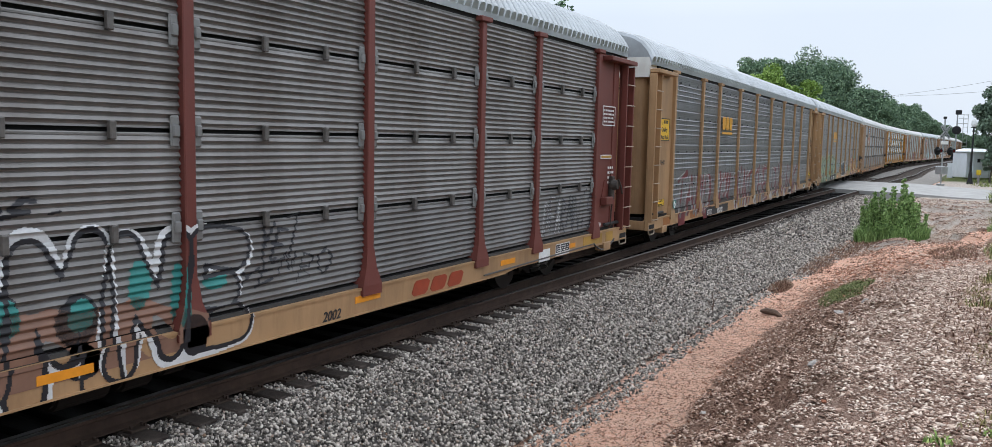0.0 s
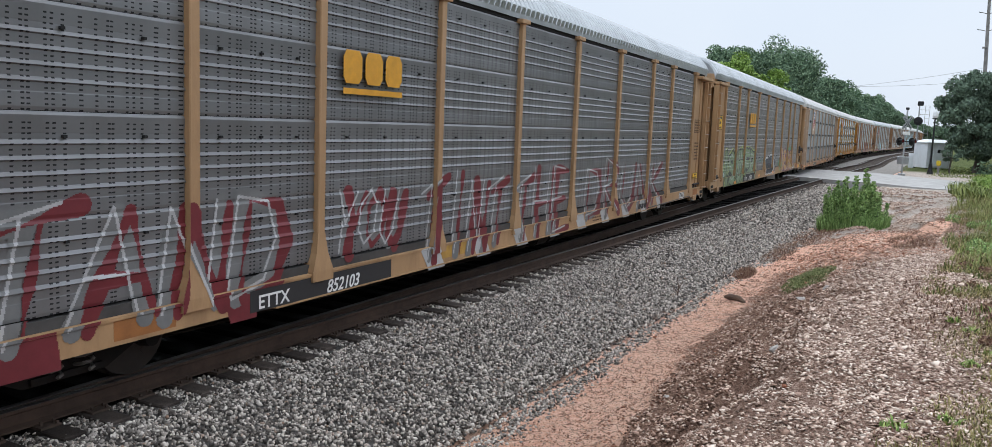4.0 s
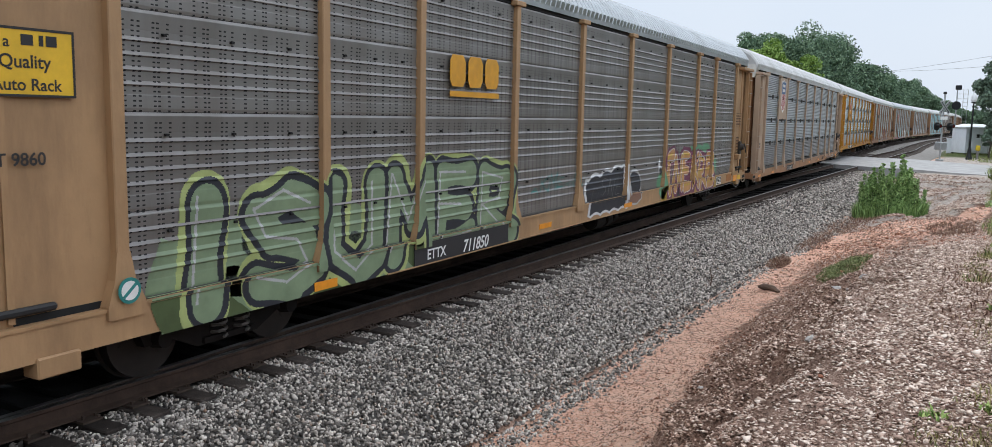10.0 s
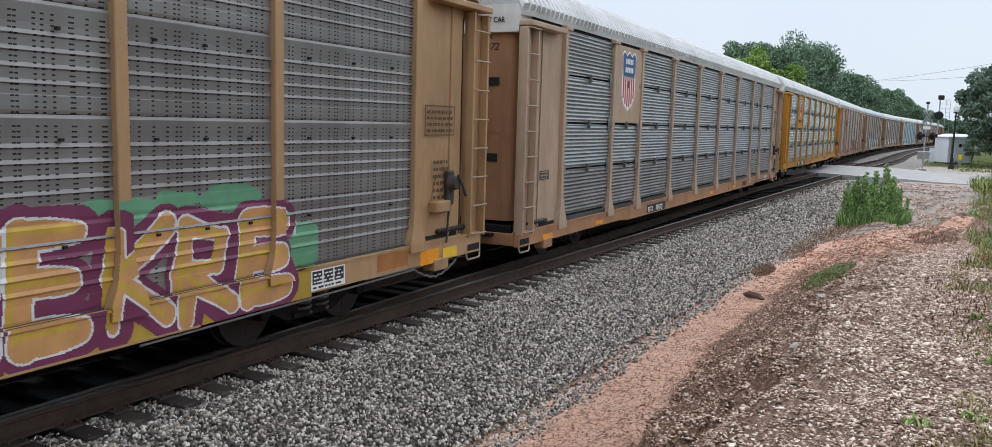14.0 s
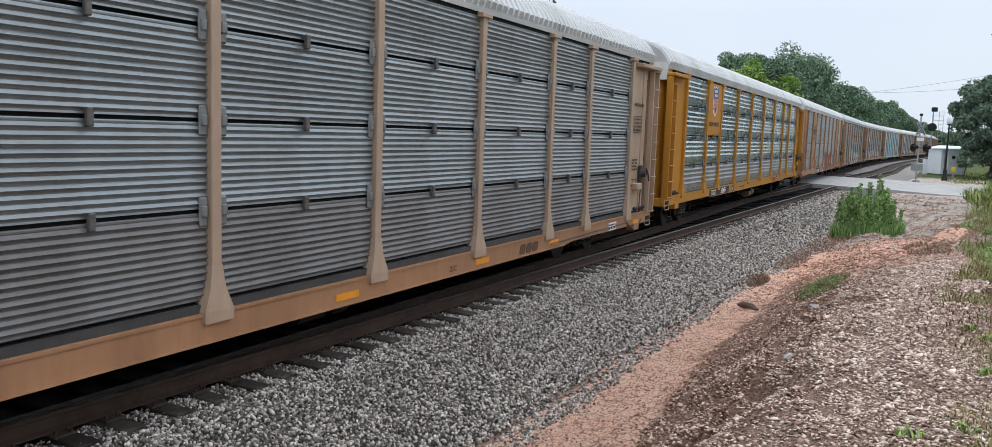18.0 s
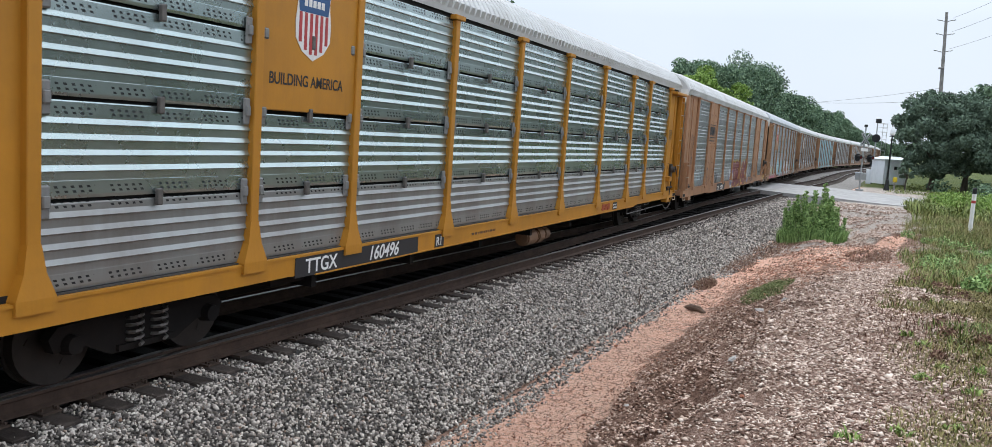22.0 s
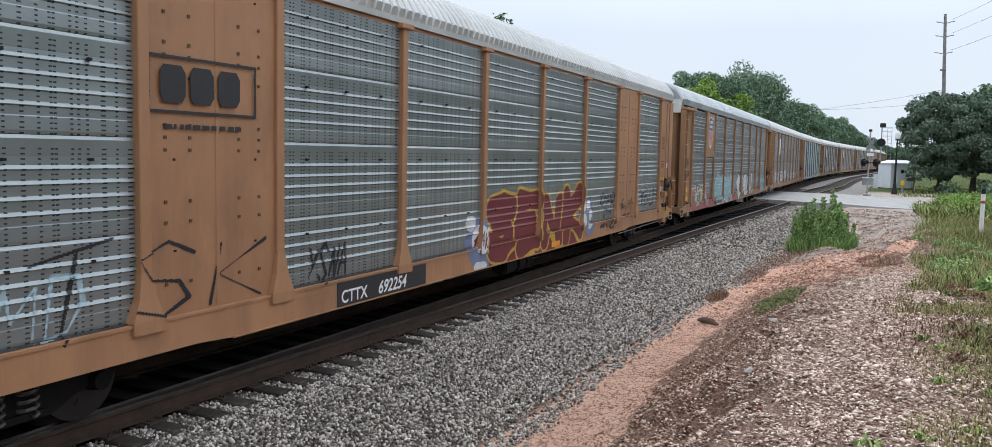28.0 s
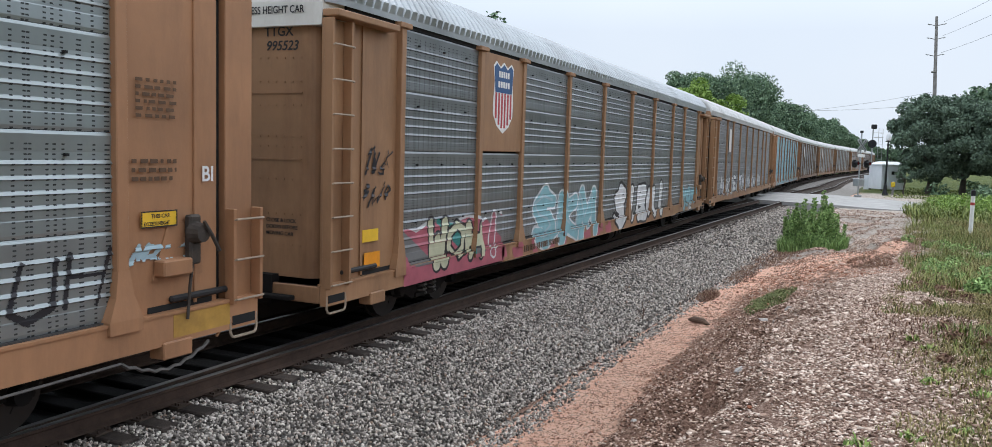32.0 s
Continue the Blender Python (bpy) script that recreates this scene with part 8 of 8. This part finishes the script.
def crossing_signal(x, y, turn):
    """Crossbuck mast with a pair of flashers and the gate machine."""
    sig = tagged(new("crossing_signal"), "silver level-crossing mast with white crossbuck and black flashers", "signal")
    sig.matrix_basis = pose(x, y, -0.12, 0, 0, turn)
    bm = bmesh.new()
    tube(bm, [(0, 0, 0), (0, 0, 4.9)], 0.06, 10)
    part("mast", bm, M_ALU, sig)
    for s in (-1, 1):
        bm = boxes((-0.62, 0.62, -0.015, 0.015, -0.115, 0.115))
        bmesh.ops.transform(bm, matrix=pose(0, -0.09 - 0.02 * (s > 0), 3.95, 0, 45 * s, 0), verts=bm.verts)
        arm = part("crossbuck_arm", bm, M_ALU, sig)
        bm = bmesh.new()
        for k in range(7):
            a = -0.5 + k * 0.155
            box(bm, a, a + 0.09, -0.019, -0.015, -0.05, 0.05)
        bmesh.ops.transform(bm, matrix=pose(0, -0.09 - 0.02 * (s > 0), 3.95, 0, 45 * s, 0), verts=bm.verts)
        part("lettering_bars", bm, M_BLACK, arm, "black lettering bars")
    part("track_count_sign", boxes((-0.36, 0.36, -0.10, -0.08, 3.05, 3.28), bev=0.01), M_SHW, sig)
    part("cross_arm", boxes((-0.75, 0.75, -0.06, 0.0, 2.52, 2.58)), M_BLK, sig)
    for s in (-0.62, 0.62):
        bm = bmesh.new()
        tube(bm, [(s, -0.07, 2.55), (s, -0.10, 2.55)], 0.30, 18)
        disc = part("flasher_disc", bm, M_BLK, sig)
        bm = bmesh.new()
        tube(bm, [(s, -0.10, 2.58), (s, -0.42, 2.60)], [0.13, 0.15], 12)
        part("hood", bm, M_BLK, disc)
        bm = bmesh.new()
        tube(bm, [(s, -0.425, 2.58), (s, -0.43, 2.58)], 0.10, 12)
        part("lens", bm, M_LENS, disc, "dark red lens")
    part("bell", boxes((-0.1, 0.1, -0.1, 0.1, 4.9, 5.08), bev=0.03), M_BLK, sig)
    part("gate_machine", boxes((-0.32, 0.32, -0.28, 0.28, 0.85, 1.42), bev=0.03), M_ALU, sig, "silver gate machine box")
    part("base", boxes((-0.2, 0.2, -0.2, 0.2, 0, 0.16), bev=0.02), M_ALU, sig)
    bm = bmesh.new()
    tube(bm, [(0.30, 0.05, 1.15), (0.34, 0.05, 6.3)], [0.05, 0.03], 6)
    return sig


crossing_signal(7.1, 70.4, 48)


def block_signal():
    s = tagged(new("block_signal"), "tall silver railway block signal with a round black target", "signal")
    s.location = (7.95, 96.0, -0.2)
    bm = bmesh.new()
    tube(bm, [(0, 0, 0), (0, 0, 6.4)], [0.09, 0.06], 10)
    part("mast", bm, M_ALU, s)
    for z in (4.65, 2.0):
        bm = bmesh.new()
        tube(bm, [(0, -0.10, z), (0, -0.14, z)], 0.42 if z > 3 else 0.34, 20)
        disc = part("target", bm, M_BLK, s)
        bm = bmesh.new()
        tube(bm, [(0, -0.14, z + 0.02), (0, -0.46, z + 0.02)], 0.14, 12)
        part("hood", bm, M_BLK, disc)
    part("top_head", boxes((-0.2, 0.36, -0.25, 0.15, 6.2, 6.65), bev=0.06), M_BLK, s)
    for dx in (0.55, 0.95):
        bm = bmesh.new()
        tube(bm, [(dx, 0.2, 0), (dx, 0.2, 6.2)], 0.022, 5)
        part("ladder_rail", bm, M_ALU, s)
    for k in range(16):
        bm = bmesh.new()
        tube(bm, [(0.55, 0.2, 0.4 + 0.38 * k), (0.95, 0.2, 0.4 + 0.38 * k)], 0.014, 5)
        part("ladder_step", bm, M_ALU, s)
    part("platform", boxes((0.1, 1.0, 0.0, 0.4, 5.3, 5.34)), M_ALU, s)
    for z in (5.8, 6.2):
        part("guard_rail", boxes((0.1, 1.0, 0.38, 0.41, z, z + 0.03)), M_ALU, s)
    part("case", boxes((-0.35, 0.35, -0.3, 0.3, 0, 1.3), bev=0.03), M_ALU, s)


block_signal()


def utility_pole():
    p = tagged(new("utility_pole"), "tall weathered wooden utility pole rising behind the oak", "utility pole")
    p.location = (13.1, 93.0, -0.2)
    bm = bmesh.new()
    tube(bm, [(0.35, 0, 0), (0.15, 0, 8), (-0.2, 0, 17.0)], [0.22, 0.19, 0.13], 10)
    part("pole", bm, M_POLE, p)
    for z in (13.2, 14.8, 16.1):
        for s in (-1, 1):
            bm = bmesh.new()
            tube(bm, [(-0.15, 0, z), (s * 0.6 - 0.15, -0.3, z + 0.12)], 0.035, 6)
            arm = part("insulator_arm", bm, M_POLE, p)
            bm = bmesh.new()
            tube(bm, [(s * 0.6 - 0.15, -0.3, z + 0.10), (s * 0.8 - 0.15, -0.36, z + 0.16)], [0.06, 0.05], 8)
            part("insulator", bm, M_ALU, arm, "grey insulator")
    part("band", boxes((-0.35, 0.15, -0.2, 0.2, 11.6, 11.75), bev=0.02), M_POLE, p)
    q = tagged(new("utility_pole"), "short weathered wooden pole with a meter box at the wood's edge", "utility pole")
    q.location = (17.0, 75.0, -0.3)
    bm = bmesh.new()
    tube(bm, [(0, 0, 0), (0, 0, 7.5)], [0.15, 0.11], 8)
    part("pole", bm, M_POLE, q)
    part("meter_box", boxes((-0.22, 0.22, -0.28, -0.13, 1.5, 2.1), bev=0.02), M_ALU, q, "grey meter box")


utility_pole()


def wire(pts, sag, label):
    bm = bmesh.new()
    a, b = Vector(pts[0]), Vector(pts[1])
    line = [a.lerp(b, k / 14) - Vector((0, 0, sag * 4 * (k / 14) * (1 - k / 14))) for k in range(15)]
    tube(bm, line, 0.012, 5)
    return tagged(part("overhead_wire", bm, M_BLK), label, "wire", group="overhead wires")


WIRE = "thin black overhead wire strung across the line"
wire([(13.3, 93, 9.6), (-15, 118, 8.1)], 0.7, WIRE)
wire([(13.3, 93, 8.4), (-15, 124, 10.2)], 0.8, WIRE)
for dz in (13.3, 14.9, 16.2):
    wire([(13.5, 92.6, dz), (26, 30, dz + 3)], 1.2, "thin dark power line fading against the sky")


def marker_post():
    m = tagged(new("marker_post"), "white utility marker post with a black cap standing in tall grass", "marker post")
    m.location = (11.15, 34.0, gz(11.15, 34.0) - 0.05)
    h = 1.75 - m.location.z
    bm = bmesh.new()
    tube(bm, [(0, 0, 0), (0, 0, h - 0.22)], 0.07, 12)
    part("post", bm, M_SHW, m)
    bm = bmesh.new()
    tube(bm, [(0, 0, h - 0.22), (0, 0, h - 0.04), (0, 0, h)], [0.075, 0.075, 0.05], 12)
    part("cap", bm, M_BLK, m)
    bm = bmesh.new()
    tube(bm, [(0, 0, h - 0.55), (0, 0, h - 0.45)], 0.072, 12)
    part("band", bm, M_RED, m, "faded red warning band")


marker_post()


def bollard():
    b = tagged(new("bollard"), "yellow-topped steel bollard near the lamp", "bollard")
    b.location = (9.75, 80.0, -0.2)
    bm = bmesh.new()
    tube(bm, [(0, 0, 0), (0, 0, 0.7)], 0.09, 10)
    part("pipe", bm, M_POLE, b)
    part("top", boxes((-0.17, 0.17, -0.1, 0.1, 0.7, 1.12), bev=0.03), M_YEL, b)


bollard()

# small things lying about
M_LOG = mat("dark_rotten_wood", (0.12, 0.078, 0.056), 0.9, 0, 0.4, 8, 0.8, 30)


def lying_log():
    bm = bmesh.new()
    tube(bm, [(-0.26, 0.06, 0.05), (-0.1, 0.0, 0.08), (0.12, -0.03, 0.08), (0.27, -0.10, 0.05)], [0.035, 0.06, 0.055, 0.03], 9)
    for v in bm.verts:
        v.co += Vector([noise.noise(v.co * 9 + Vector((k, 0, 0))) * 0.018 for k in (0, 5, 9)])
    o = tagged(part("log_piece", bm, M_LOG), "short dark rotten log lying on the red path", "log")
    o.matrix_basis = pose(4.80, 16.8, gz(4.8, 16.8) - 0.01, 0, 0, -20)


lying_log()


def lone_stone(x, y, s, material, label, seed):
    rng = np.random.default_rng(seed)
    v = ICO_V * (1 + rng.uniform(-0.25, 0.25, (12, 1))) * np.array([1.0, 0.7, 0.5]) * s
    o = tagged(new("stone", mesh_of("stone", v, ICO_F, [material])), label, "stone", group="stones on the bank")
    o.matrix_basis = pose(x, y, gz(x, y) + s * 0.2, 0, 0, seed * 40)


M_STONE = mat("pale_stone", (0.42, 0.39, 0.36), 0.9, 0, 0.25, 9, 0.5, 30)
M_CLAY = mat("red_clay_lump", (0.26, 0.10, 0.055), 0.95, 0, 0.3, 9, 0.7, 30)
for i, (x, y, s) in enumerate(((6.75, 13.4, 0.15), (6.6, 13.1, 0.09), (6.3, 14.2, 0.10), (9.2, 22.5, 0.12), (5.6, 12.6, 0.10), (5.4, 9.4, 0.08), (6.6, 9.0, 0.09), (5.9, 7.6, 0.07))):
    lone_stone(x, y, s, M_STONE, "pale broken stone on the bank", 3 + i)
for i, (x, y, s) in enumerate(((6.35, 21.8, 0.07), (6.5, 23.0, 0.09), (6.1, 22.4, 0.06), (6.7, 24.2, 0.10), (4.2, 13.2, 0.04), (4.1, 10.4, 0.04), (7.0, 6.3, 0.03), (6.9, 6.15, 0.025), (7.1, 6.2, 0.03))):
    lone_stone(x, y, s, M_CLAY, "lump of red clay on the ground", 15 + i)


def twig():
    bm = bmesh.new()
    tube(bm, [(0, 0, 0), (0.02, 0.01, 0.22), (-0.03, 0.02, 0.42)], [0.016, 0.012, 0.005], 5)
    tube(bm, [(0.02, 0.01, 0.2), (0.10, 0.0, 0.36)], [0.010, 0.004], 5)
    tube(bm, [(0.01, 0.0, 0.1), (-0.10, 0.0, 0.24)], [0.009, 0.004], 5)
    o = tagged(part("dead_twig", bm, M_LOG), "dead twig sticking up from the ballast", "twig")
    o.location = (3.75, 16.4, -0.68)


twig()
bm = bmesh.new()
tube(bm, [(0, 0, 0), (0, 0, 0.03)], [0.045, 0.04], 12)
lid = tagged(part("plastic_lid", bm, mat("green_plastic", (0.02, 0.35, 0.2), 0.4)), "small green plastic lid dropped on the gravel", "litter")
lid.matrix_basis = pose(6.65, 7.0, gz(6.65, 7.0) + 0.02, 25, 10, 0)

# ---------------------------------------------------------------- movement
def car_pose(s):
    xa, ya, _ = line_at(s - 9.9)
    xb, yb, _ = line_at(s + 9.9)
    return pose((xa + xb) / 2, (ya + yb) / 2, 0, 0, 0, math.degrees(math.atan2(-(xb - xa), yb - ya)))


def motions():
    for car, c in zip(CARS, CENTRES):
        walk(car, [(0.5 * k, car_pose(c - advance(0.5 * k))) for k in range(65)])
    ticks = [0.1 * k for k in range(321)]
    for w in WHEELS:
        at = tuple(w.location)
        walk(w, [(t, pose(*at, math.degrees(advance(t) / 0.42) % 360, 0, 0)) for t in ticks])


motions()
